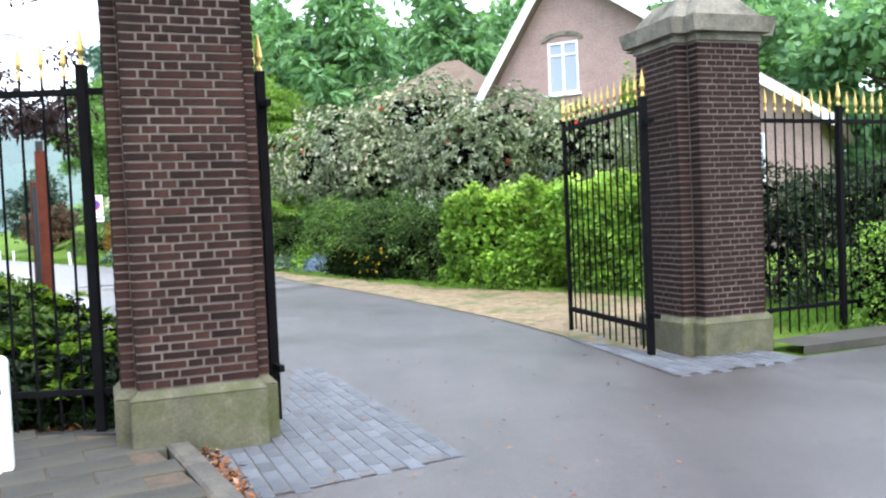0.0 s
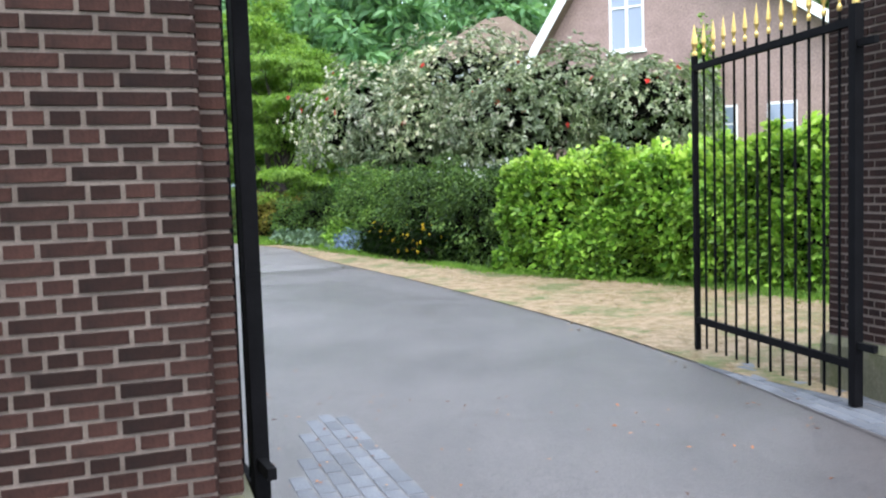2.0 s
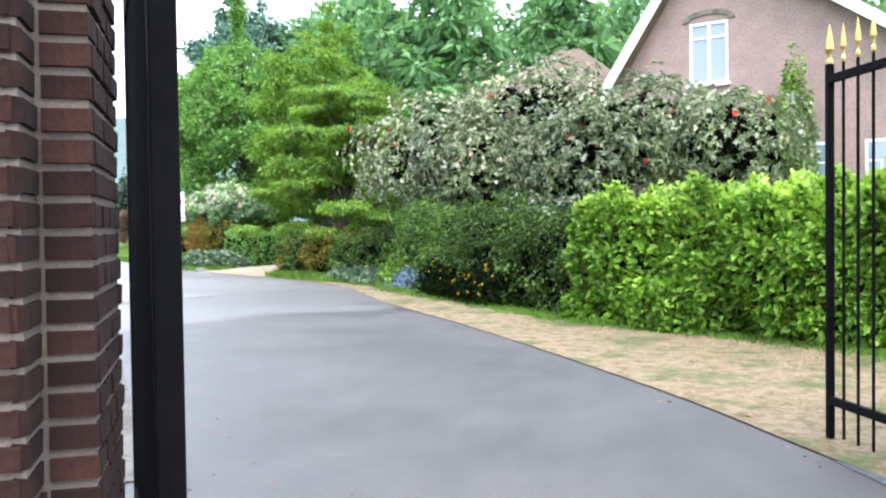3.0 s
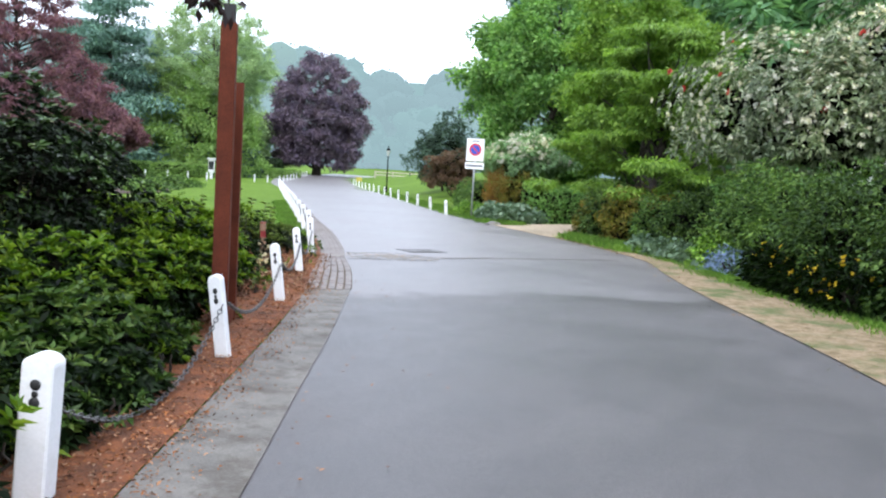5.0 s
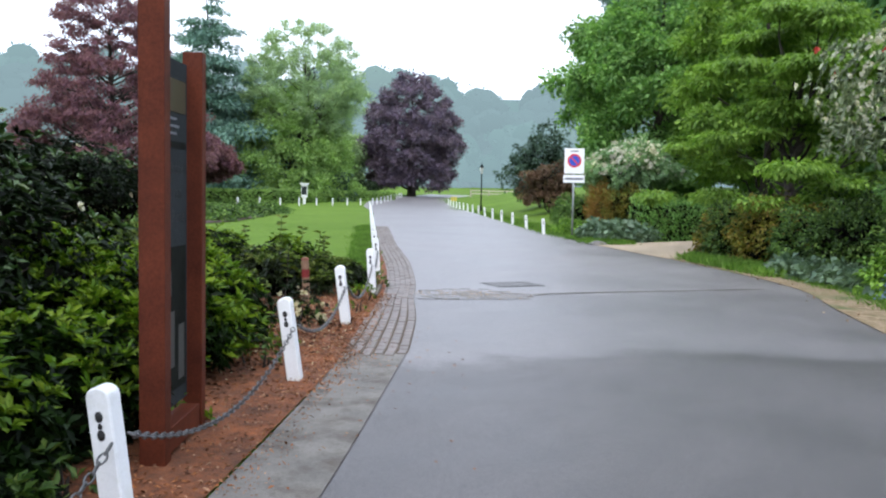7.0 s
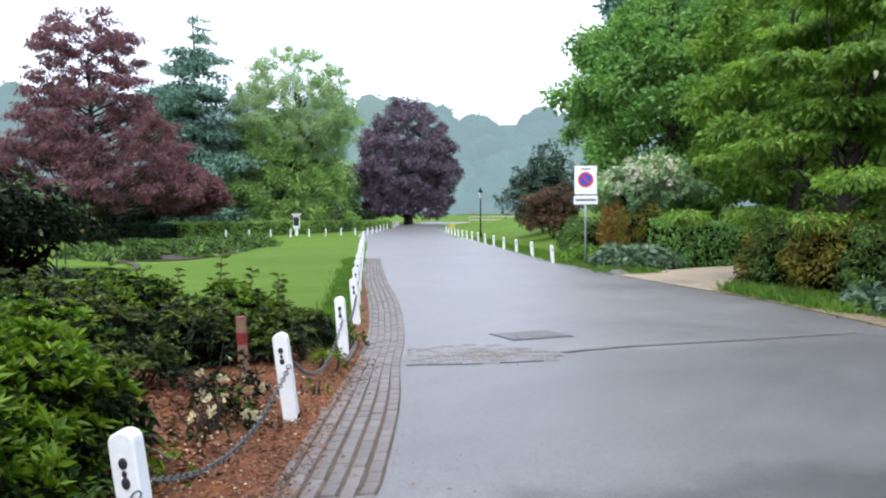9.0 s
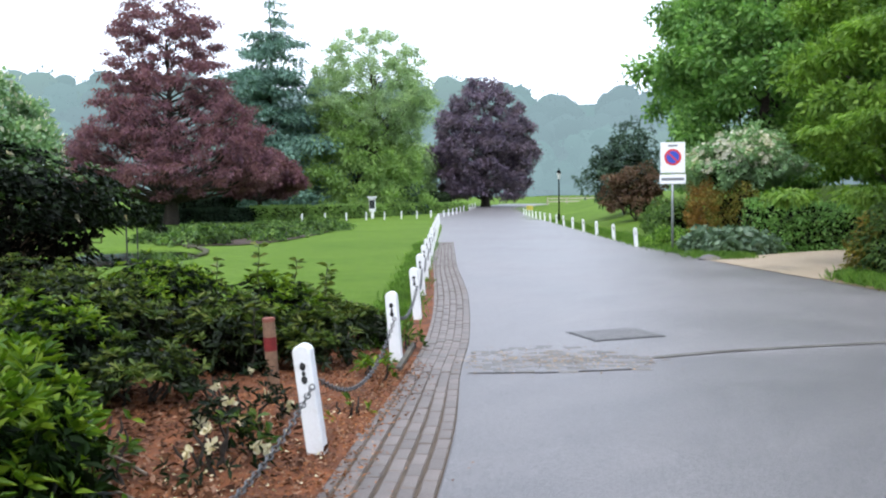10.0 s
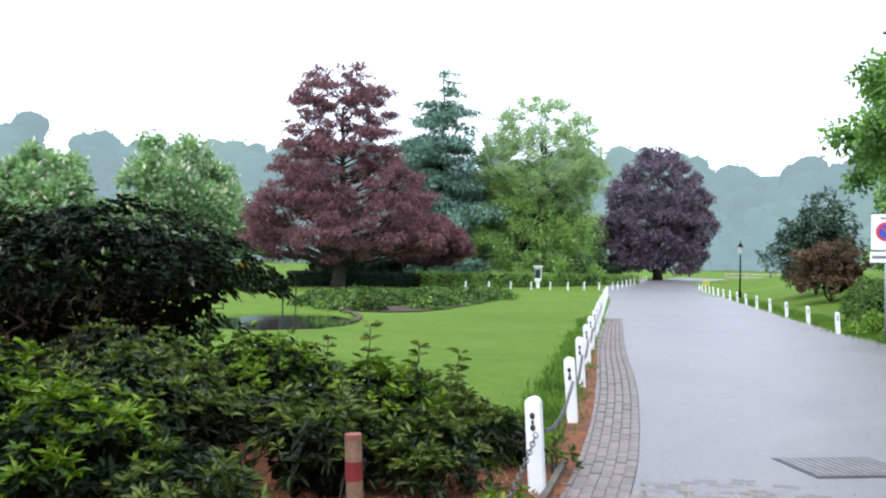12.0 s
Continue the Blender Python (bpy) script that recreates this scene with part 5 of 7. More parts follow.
# ---- hedge, rhododendron and trees across the road ----
hedge([(0.2, 18.75), (1.0, 17.9), (2.3, 16.9), (3.6, 15.9), (4.9, 15.0)], 1.6, 1.88, 300, L_HEDGE, "clipped bright green leafy hedge beside the verge", 42000, (0.15, 0.095), 0.5, fresh=L_HEDGELIT)
hedge([(4.95, 12.4), (7.0, 12.9), (11.5, 14.0)], 1.7, 2.05, 301, L_YEW, "dark clipped yew hedge behind the railing", 20000, (0.12, 0.045), 0.3)
mound(6.3, 9.9, (0.9, 0.7, 0.75), 1.15, 302, L_HEDGE, "light green clipped box bush on the grass", 7000, (0.05, 0.03))
mound(-2.9, 25.4, (1.7, 1.4, 1.3), 2.2, 303, L_SHRUB, "loose feathery green conifer shrub", 20000, (0.13, 0.026))
mound(-4.3, 26.5, (1.3, 1.2, 1.3), 1.9, 304, L_SHRUB, "loose feathery green conifer shrub", 9000, (0.14, 0.03))
mound(-1.3, 23.6, (1.1, 0.9, 0.8), 1.2, 305, L_DEEP, "low dark green shrub below the rhododendron", 7000, (0.12, 0.04))
mound(-2.0, 22.7, (1.25, 1.1, 1.2), 2.0, 1307, L_DEEP, "dark green broad shrub behind yellow flowers", 15000, (0.1, 0.04))
mound(-0.5, 20.7, (1.35, 1.2, 1.15), 1.85, 1308, L_DEEP, "dark green broad shrub at the verge", 17000, (0.1, 0.042))
mound(0.9, 22.0, (1.5, 1.2, 1.2), 1.95, 1306, L_YEW, "dark green shrub behind the hedge end", 9000, (0.14, 0.06))
mound(-4.83, 25.15, (0.55, 0.5, 0.34), 0.5, 307, F_BLUE, "pale blue forget-me-not clump at the verge", 1500, (0.05, 0.035), name="flower_clump", category="flowers")
for k, (x, y) in enumerate([(-3.35, 22.75), (-2.95, 22.0), (-2.5, 21.4), (-2.05, 20.7), (-3.75, 23.4)]):
    mound(x, y, (0.4, 0.4, 0.5), 0.75, 310 + k, L_LAURELSHADE, "low green clump with yellow flowers at the verge", 1100, (0.17, 0.03), name="flower_clump", category="flowers", group="yellow flower clumps", flowers=(F_YELLOW, 18, 0.06, "yellow flowers"))
for k, (x, y) in enumerate([(-5.9, 26.5), (-6.5, 27.2), (-7.1, 27.8), (-7.8, 28.4), (-5.3, 25.9)]):
    mound(x, y, (0.45, 0.4, 0.25), 0.36, 320 + k, L_HOSTA, "grey-green broad-leaved ground plant at the verge", 420, (0.2, 0.11), name="ground_plant", category="plant", group="grey-green ground plants")
mound(-5.35, 25.9, (0.5, 0.5, 0.45), 0.75, 326, L_HEDGE, "yellow-green low leafy plant", 1500, (0.12, 0.06))

# rhododendron in bloom, three lobes on one set of stems
rh = thing("rhododendron", pose(-1.0, 28.4, 0.25), "huge old rhododendron with pale leaves and white and red flowers", "shrub")
r, pr = rnd(330), random.Random(330)
lobes = [((-3.6, 0.0, 3.3), (2.5, 1.9, 1.9)), ((-0.9, 0.5, 4.2), (2.7, 2.0, 2.1)), ((1.9, -0.6, 3.7), (2.6, 1.9, 1.75)), ((4.3, -1.6, 3.3), (2.0, 1.7, 1.5)), ((-2.2, -0.9, 3.0), (2.2, 1.4, 1.5)), ((0.5, -1.3, 3.0), (2.3, 1.3, 1.4))]
pp, dd, wp_, wd_, rp_, rd_ = [], [], [], [], [], []
runs = []
for k, (c, rad) in enumerate(lobes):
    p, o = dome(r, c, rad, 1900, -0.75, 0.16)
    p, o = sprays(r, p, o, 0.3, 330 + k, 2.2)
    heart(rh, r, c, [q * 0.6 for q in rad], 900, 0.3)
    a, b = rosettes(r, p, o + np.array([0, 0, 0.15]), 8)
    pp.append(a), dd.append(b - np.array([0, 0, 0.45]))
    p, o = dome(r, c, [q * 1.03 for q in rad], 420 if k in (0, 4) else (260 if k == 1 else 110), -0.3, 0.16)
    a, b = rosettes(r, p, o, 12, 0.8)
    wp_.append(a), wd_.append(b)
    p, o = dome(r, c, [q * 1.04 for q in rad], 8, -0.2, 0.16)
    a, b = rosettes(r, p, o, 18, 0.8)
    rp_.append(a), rd_.append(b)
    for q in range(4):
        runs.append(limb(pr, (pr.uniform(-1.2, 1.6), pr.uniform(-0.4, 0.4), -0.1), (c[0] + pr.uniform(-0.6, 0.6) * rad[0], c[1] + pr.uniform(-0.5, 0.5) * rad[1], c[2] + rad[2] * pr.uniform(-0.3, 0.5)), 0.11, 0.03, 0.1, 6))
put("foliage", leaf_mesh("foliage", np.concatenate(pp), np.concatenate(dd), 0.19, 0.06, L_GREY, r, 0.3, 0.35, 0.1), rh)
put("white_blossom", leaf_mesh("white_blossom", np.concatenate(wp_), np.concatenate(wd_), 0.085, 0.06, F_WHITE, r), rh, "fading white blossom")
put("red_blossom", leaf_mesh("red_blossom", np.concatenate(rp_), np.concatenate(rd_), 0.1, 0.075, F_RED, r), rh, "red flower trusses")
v, f = tubes(runs, 7)
put("branchwork", mesh_of("branchwork", v, f, BARK, True), rh)

# layered maple and clipped shrubs below it
mp = thing("maple", pose(-9.6, 34.0, gh(-9.6, 34.0)), "spreading yellow-green maple with layered branches", "tree")
r, pr = rnd(340), random.Random(340)
cs, rs, runs = [], [], [limb(pr, (0, 0, -0.1), (0.1, 0.1, 4.6), 0.2, 0.06, 0.06, 6)]
for k in range(70):
    u = pr.random()
    z = 1.5 + 5.6 * u
    w = 4.3 * (1 - u) ** 0.55 * (0.7 + 0.3 * math.sin(u * 9)) + 0.4
    a, q = pr.uniform(0, 6.28), 0.3 + 0.7 * math.sqrt(pr.random())
    c = (w * q * math.cos(a), w * q * math.sin(a), z - 0.35 * q)
    cs.append(c), rs.append(pr.uniform(0.55, 1.0))
    if k % 2 == 0:
        runs.append(limb(pr, (0, 0, max(0.9, z * 0.55)), c, 0.055, 0.012, 0.08, 5))
pts, out = cloud(r, cs, rs, 66000, 0.2, 0.26)
put("crown", leaf_mesh("crown", pts, out * np.array([1, 1, 0.3]) + r.normal(size=out.shape) * 0.35 - np.array([0, 0, 0.5]), 0.15, 0.072, L_ACER, r, 0.2, 0.65, 0.2), mp)
v, f = tubes(runs[1:], 7)
put("branchwork", mesh_of("branchwork", v, f, BARK, True), mp)
v, f = tubes(runs[:1], 9)
put("trunk", mesh_of("trunk", v, f, BARK, True), mp)
for k, (x, y, a, t, m) in enumerate([(-10.3, 33.2, 1.0, 1.35, L_DEEP), (-10.7, 32.2, 0.7, 1.1, L_OLIVE), (-10.0, 31.6, 1.0, 1.4, L_DEEP), (-8.8, 30.6, 1.05, 1.45, L_OLIVE), (-7.6, 29.6, 0.95, 1.3, L_SHRUB), (-6.6, 28.6, 0.9, 1.4, L_DEEP), (-9.9, 35.9, 1.0, 1.3, L_LIME), (-7.4, 31.8, 1.3, 1.9, L_DEEP), (-5.4, 29.4, 1.1, 1.9, L_LIME), (-9.2, 34.9, 1.2, 1.6, L_SHRUB)]):
    mound(x, y, (a, a * 0.9, t * 0.62), t, 350 + k, m, "rounded dense dwarf conifer under the maple", 5600, (0.12, 0.036), group="rounded dwarf conifers")

# planting round the traffic sign
mound(-18.2, 41.2, (1.7, 1.4, 1.1), 3.7, 370, L_CHEST, "tall shrub full of white flower panicles", 9000, (0.16, 0.08), flowers=(F_WHITE, 420, 0.15, "white flower panicles"))
mound(-18.6, 39.9, (0.55, 0.55, 1.1), 2.0, 371, L_RUST, "upright rust-tinted conifer beside the sign", 5000, (0.09, 0.03))
mound(-17.3, 40.0, (1.0, 0.9, 0.95), 1.9, 372, L_OLIVE, "rounded olive-brown conifer bush", 7000, (0.09, 0.03))
hedge([(-16.6, 38.6), (-14.8, 40.3), (-12.0, 43.0)], 1.4, 1.35, 373, L_LIME, "loose light green hedge by the sand path", 12000, (0.12, 0.06), 0.25)
mound(-20.0, 40.8, (1.1, 1.0, 0.9), 1.4, 374, L_SHRUB, "dense dark green shrub at the road edge", 6000, (0.1, 0.04))
mound(-19.3, 38.9, (0.8, 0.6, 0.4), 0.6, 375, L_HEDGE, "low yellow-green shrub at the sign post", 3000, (0.09, 0.04))
for k, (x, y) in enumerate([(-16.9, 36.6), (-16.2, 36.3), (-16.1, 36.9), (-16.6, 37.4), (-16.0, 37.6), (-17.3, 37.3)]):
    mound(x, y, (0.6, 0.5, 0.4), 0.6, 376 + k, L_HOSTA, "grey-green broad-leaved ground plant by the path", 600, (0.24, 0.12), name="ground_plant", category="plant", group="grey-green ground plants")
mound(-22.6, 45.0, (1.2, 1.1, 1.0), 1.4, 384, L_SHRUB, "dense dark green shrub on the bank", 7000, (0.12, 0.05))
mound(-32.2, 57.8, (1.5, 1.4, 1.4), 2.9, 385, L_BROWN, "red-brown leaved shrub on the grass bank", 8000, (0.16, 0.1))
mound(-36.8, 63.8, (2.1, 2.0, 2.9), 5.5, 387, L_PINE, "short dense dark pine on the bank", 9000, (0.3, 0.09), name="tree", category="tree")
tree(-21.5, 50.5, 15.5, 1.6, 10.5, 390, L_LIME, "tall fresh green leafy tree behind the sign", 64000, (0.27, 0.16), clumps=330, clump=0.085, trunk=0.3, squash=0.9)
tree(-14.5, 50.0, 13.5, 1.5, 9.0, 391, L_LIME, "fresh green leafy tree in the shrub border", 32000, (0.32, 0.19), clumps=170, clump=0.11, trunk=0.26)
tree(-13.8, 44.3, 14.5, 2.0, 8.0, 392, L_ACER, "yellow-green feathery tree behind the maple", 36000, (0.24, 0.11), clumps=130, clump=0.12, flat=0.45, trunk=0.2)
tree(-27.5, 64.0, 21.0, 5.0, 8.0, 393, L_SPRUCE, "slender tall blue-green tree", 24000, (0.4, 0.2), clumps=90, clump=0.15, trunk=0.3)
for k, (x, y, h, w, m, lab) in enumerate([(-9.5, 53.0, 22, 13, L_BACK, "tall dark woodland tree behind the house"), (-2.5, 55.0, 22, 11, L_BACK, "tall dark woodland tree behind the house"), (-15.0, 58.0, 21, 12, L_BACK, "tall dark woodland tree behind the house"), (4.0, 60.0, 22, 12, L_BACK, "tall dark woodland tree behind the house"), (15.0, 52.0, 18, 12, L_BACK, "bright green tree behind the house"), (22.0, 46.0, 17, 12, L_BACK, "bright green tree behind the house"), (-20.0, 68.0, 22, 13, L_BACK, "tall dark woodland tree behind the house"), (11.0, 62.0, 21, 12, L_BACK, "tall dark woodland tree behind the house"), (-6.0, 66.0, 24, 16, L_BACK, "tall dark woodland tree behind the house"), (3.0, 70.0, 25, 17, L_BACK, "tall dark woodland tree behind the house"), (30.0, 40.0, 17, 14, L_BACK, "bright green tree behind the house"), (22.0, 60.0, 22, 16, L_BACK, "tall dark woodland tree behind the house")]):
    if k in (0, 1, 3):
        conifer(x, y, h, 2.0, w, 400 + k, m, lab, 14000, (0.85, 0.3), 0.4, 20, "trees behind the house")
    else:
        tree(x, y, h, 2.5, w, 400 + k, m, lab, 10000, (0.66, 0.42), clumps=130, clump=0.13, trunk=0.4, group="trees behind the house")

# copper branch over the railing
cb = thing("tree", pose(-8.6, 9.0, 0.0), "dark copper-leaved tree reaching over the railing", "tree")
pr, r = random.Random(420), rnd(420)
runs = [limb(pr, (0, 0, -0.1), (0.3, 0.2, 6.5), 0.16, 0.05, 0.03, 7)]
cs, rs = [], []
for k in range(26):
    c = (pr.uniform(0.5, 4.1), pr.uniform(-1.6, 1.5), pr.uniform(3.3, 5.6))
    c = (c[0], c[1], c[2] + (0.5 if c[0] < 2 else 0.0))
    cs.append(c), rs.append(pr.uniform(0.35, 0.6))
    runs.append(limb(pr, (0.15, 0.1, pr.uniform(2.8, 5)), c, 0.035, 0.006, 0.08, 5))
for k in range(9):
    c = (pr.uniform(3.2, 4.3), pr.uniform(0.5, 1.6), pr.uniform(2.95, 3.4))
    cs.append(c), rs.append(pr.uniform(0.2, 0.35))
    runs.append(limb(pr, (2.2, 0.4, 4.1), c, 0.02, 0.004, 0.08, 5))
for k in range(12):
    c = (2.75 + 0.06 * k, 1.5 + 0.075 * k, 3.25 - 0.035 * k + pr.uniform(-0.12, 0.15))
    cs.append(c), rs.append(pr.uniform(0.2, 0.32))
    runs.append(limb(pr, (1.6, 0.7, 4.0), c, 0.02, 0.004, 0.06, 5))
pts, out = cloud(r, cs, rs, 6200, 0.1, 0.6)
put("crown", leaf_mesh("crown", pts, out + r.normal(size=out.shape) * 0.6 - np.array([0, 0, 0.5]), 0.085, 0.055, L_COPPER, r, 0.25, 0.5, 0.1), cb)
v, f = tubes(runs[1:], 6)
put("branchwork", mesh_of("branchwork", v, f, BARK, True), cb)
v, f = tubes(runs[:1], 9)
put("trunk", mesh_of("trunk", v, f, BARK, True), cb)

# ---- trees across the lawn ----
def copper_profile(u):
    return float(np.interp(u, (0, 0.1, 0.38, 0.62, 0.74, 0.85, 0.94, 1), (0.78, 1.0, 0.8, 0.58, 0.46, 0.5, 0.36, 0.16)))


def dome_profile(u):
    return 0.7 + u if u < 0.3 else max(0.15, (1 - ((u - 0.3) / 0.72) ** 2) ** 0.5)


tree(-70.3, 48.5, 18.8, 2.4, 17.0, 430, L_RED, "broad copper-red beech tree with layered branches", 66000, (0.29, 0.14), profile=copper_profile, clumps=560, clump=0.068, trunk=0.55, flat=0.38, droop=0.3, limbs=140)
tree(-76.6, 61.2, 8.4, 2.5, 9.5, 431, L_RED, "smaller copper-red tree beside the big one", 20000, (0.42, 0.2), clumps=70, clump=0.12, trunk=0.3, flat=0.45)
conifer(-89.0, 71.5, 26.2, 2.0, 23.0, 432, L_SPRUCE, "tall blue-green spruce with drooping tiers", 46000, (0.6, 0.2), 0.4, 17)
tree(-82.0, 80.9, 21.5, 8.0, 15.5, 433, L_SPRING, "pale green spring tree with domed airy crown", 52000, (0.28, 0.14), profile=dome_profile, clumps=520, clump=0.055, trunk=0.45, limbs=110)
tree(-82.8, 79.0, 13.6, 0.4, 18.0, 1433, L_MOSS, "broad soft green tree branching from the ground", 46000, (0.44, 0.24), profile=lambda u: max(0.12, (1 - u ** 1.7) ** 0.6), clumps=320, clump=0.085, trunk=0.3, limbs=60, flat=0.7)
mound(-79.0, 79.0, (4.2, 3.4, 2.2), 3.4, 1434, L_PINE, "dark evergreen shrub under the green tree", 7000, (0.4, 0.16))
tree(-89.2, 109.0, 18.9, 1.4, 15.4, 434, L_PURPLE, "rounded dark purple beech tree beside the road", 52000, (0.46, 0.28), profile=lambda u: 0.78 + 0.73 * u if u < 0.3 else max(0.08, (1 - ((u - 0.3) / 0.72) ** 1.8) ** 0.62), clumps=520, clump=0.07, trunk=0.6, limbs=40)
tree(-111.5, 47.5, 17.0, 1.0, 14.0, 435, L_CHEST, "round horse chestnut in white candle bloom", 20000, (0.66, 0.42), profile=dome_profile, clumps=75, clump=0.16, trunk=0.5, extra=(F_WHITE, 900, 0.8, "white chestnut flower candles"))
tree(-105.0, 31.5, 13.5, 1.0, 12.0, 436, L_CHEST, "round horse chestnut in white candle bloom", 20000, (0.66, 0.42), profile=dome_profile, clumps=75, clump=0.16, trunk=0.45, extra=(F_WHITE, 600, 0.8, "white chestnut flower candles"))
tree(-99.0, 101.0, 13.0, 1.0, 13.0, 437, L_SPRING, "pale green spring tree behind the hedge", 22000, (0.5, 0.34), clumps=70, clump=0.14, trunk=0.35)
tree(-70.0, 135.0, 7.0, 1.0, 6.0, 438, L_SPRING, "small pale green tree on the meadow", 9000, (0.4, 0.25), clumps=40, clump=0.16, trunk=0.2)
hedge([(-73.5, 45.6), (-73.2, 58.0)], 1.6, 1.2, 440, L_PINE, "dark clipped yew hedge behind the copper tree", 16000, (0.2, 0.1), 0.04, square=12.0)
hedge([(-79.0, 50.0), (-79.0, 60.0)], 2.0, 2.3, 441, L_PINE, "taller dark clipped yew hedge block", 12000, (0.22, 0.11), 0.04, square=12.0)
hedge([(-72.5, 57.6), (-73.0, 72.0), (-78.0, 92.0)], 1.5, 1.35, 442, L_MOSS, "long clipped green hedge along the cross path", 24000, (0.24, 0.13), 0.05, square=12.0)
hedge([(-82.0, 88.0), (-90.0, 101.0)], 2.2, 2.3, 443, L_YEW, "dark hedge below the purple beech", 8000, (0.35, 0.16), 0.1)
for k, (x, y) in enumerate([(-80, 40), (-81, 42.5), (-82, 45)]):
    mound(x, y, (1.6, 1.4, 1.0), 1.9, 444 + k, L_WOOD, "azalea bush covered in yellow-orange flowers", 2500, (0.2, 0.1), group="yellow azaleas", flowers=(F_ORANGE, 200, 0.22, "yellow-orange flowers"))
# low planting on the lawn by the pond
FRONT = [Vector(p) for p in ((-38.0, 30.6, 0), (-34.5, 31.8, 0), (-35.5, 35.0, 0), (-41.5, 41.9, 0), (-46.0, 46.5, 0))]
BACK = [Vector(p) for p in ((-46.0, 34.5, 0), (-52.0, 39.0, 0), (-54.5, 44.0, 0), (-53.5, 49.0, 0), (-48.5, 48.5, 0))]
fr, bk = curve(FRONT, 8), curve(BACK, 8)
pr = random.Random(460)
for k in range(54):
    i = min(len(fr) - 1, int((k % 18 + pr.random()) / 18 * len(fr)))
    p = fr[i].lerp(bk[i], 0.06 + 0.3 * (k // 18) + pr.uniform(0, 0.24))
    w = pr.uniform(0.6, 1.0)
    mound(p.x, p.y, (w, w * 0.9, 0.32), pr.uniform(0.32, 0.58), 460 + k, L_DEEP if k % 3 == 0 else L_SHRUB, "low green shrub in the lawn bed", 420, (0.2, 0.08), group="low shrubs in the lawn bed")
ribbon("lawn_bed", [tuple(p) for p in FRONT], [tuple(p) for p in BACK], 0.012, DARKSOIL, 5, 6, "brown soil of a low planting bed in the lawn", "soil")

# far wooded hills
r, pr = rnd(500), random.Random(500)
cs, rs = [], []
for k in range(620):
    a = radians(pr.uniform(-8, 116))
    d = pr.uniform(230, 330)
    deg = math.degrees(a)
    top = 40 + 9 * smooth01(20, 60, deg) * 0.3 + 5 * noise.noise(Vector((deg * 0.12, 0, 3))) + 4 * noise.noise(Vector((deg * 0.5, 1, 3)))
    row = (d - 230) / 100
    x, y = -6 - d * math.sin(a), 15 + d * math.cos(a)
    h = top * (0.45 + 0.72 * row) * pr.uniform(0.86, 1.06)
    for q in range(5):
        cs.append((x + pr.uniform(-6, 6), y + pr.uniform(-6, 6), h - 4.5 - q * 4.0 * pr.uniform(0.8, 1.4)))
        rs.append(pr.uniform(4.0, 7.5))
ico = bmesh.new()
bmesh.ops.create_icosphere(ico, subdivisions=2, radius=1.0)
BALL_V = np.array([v.co[:] for v in ico.verts])
BALL_F = np.array([[v.index for v in f.verts] for f in ico.faces])
ico.free()
cs, rs = np.array(cs), np.array(rs)
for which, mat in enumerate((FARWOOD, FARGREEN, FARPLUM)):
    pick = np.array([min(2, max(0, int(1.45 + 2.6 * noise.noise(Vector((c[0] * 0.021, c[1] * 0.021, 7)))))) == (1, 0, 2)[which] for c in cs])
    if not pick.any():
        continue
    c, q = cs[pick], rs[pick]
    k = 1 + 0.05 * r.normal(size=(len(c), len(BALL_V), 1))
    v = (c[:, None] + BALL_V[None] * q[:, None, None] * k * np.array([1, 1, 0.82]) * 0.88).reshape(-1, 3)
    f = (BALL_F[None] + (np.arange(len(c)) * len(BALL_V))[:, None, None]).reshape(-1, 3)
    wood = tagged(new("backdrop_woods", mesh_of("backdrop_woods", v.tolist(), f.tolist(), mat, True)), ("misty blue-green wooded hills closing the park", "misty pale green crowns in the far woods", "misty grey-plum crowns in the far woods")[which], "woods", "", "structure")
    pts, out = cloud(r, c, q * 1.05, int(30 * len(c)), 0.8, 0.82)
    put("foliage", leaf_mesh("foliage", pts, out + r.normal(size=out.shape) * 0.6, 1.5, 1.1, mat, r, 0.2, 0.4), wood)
hv, hf = [], []
for i in range(64):
    a = radians(-14 + 136 * i / 63)
    for d, z in ((150, 1.0), (235, 3.0), (290, 26.0), (345, 37.0)):
        hv.append((-6 - d * math.sin(a), 15 + d * math.cos(a), z + gh(-6 - d * math.sin(a), 15 + d * math.cos(a)) * 0.5 - (1.3 if d == 150 else 0)))
for i in range(63):
    for k in range(3):
        b = i * 4 + k
        hf.append((b, b + 1, b + 5, b + 4))
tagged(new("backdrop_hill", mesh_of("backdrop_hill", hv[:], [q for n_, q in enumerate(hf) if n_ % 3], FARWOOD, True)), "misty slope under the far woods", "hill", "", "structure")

# ---- house ----
HROT = -22
house = thing("house", pose(3.3, 32.3, 0.0, 0, 0, HROT), "pink-brown brick gatehouse with steep brown thatched roof", "house")


def slab_quad(p, thick):
    """A sheet through four points, with thickness downwards along its normal."""
    bm = bmesh.new()
    a, b, c, d = [Vector(q) for q in p]
    n = (b - a).cross(d - a).normalized() * thick
    top = [bm.verts.new(q) for q in (a, b, c, d)]
    low = [bm.verts.new(q - n) for q in (a, b, c, d)]
    bm.faces.new(top)
    bm.faces.new(low[::-1])
    for i in range(4):
        bm.faces.new((top[(i + 1) % 4], top[i], low[i], low[(i + 1) % 4]))
    bmesh.ops.recalc_face_normals(bm, faces=bm.faces)
    return bm


WX0, WX1, WZ0, WZ1 = -0.62, 0.62, 6.1, 8.1
# gable wall in pieces round the window opening
LX, LZ, AX, AZ, RX, RZ = -3.2, 6.3, -0.15, 10.9, 9.0, 4.4


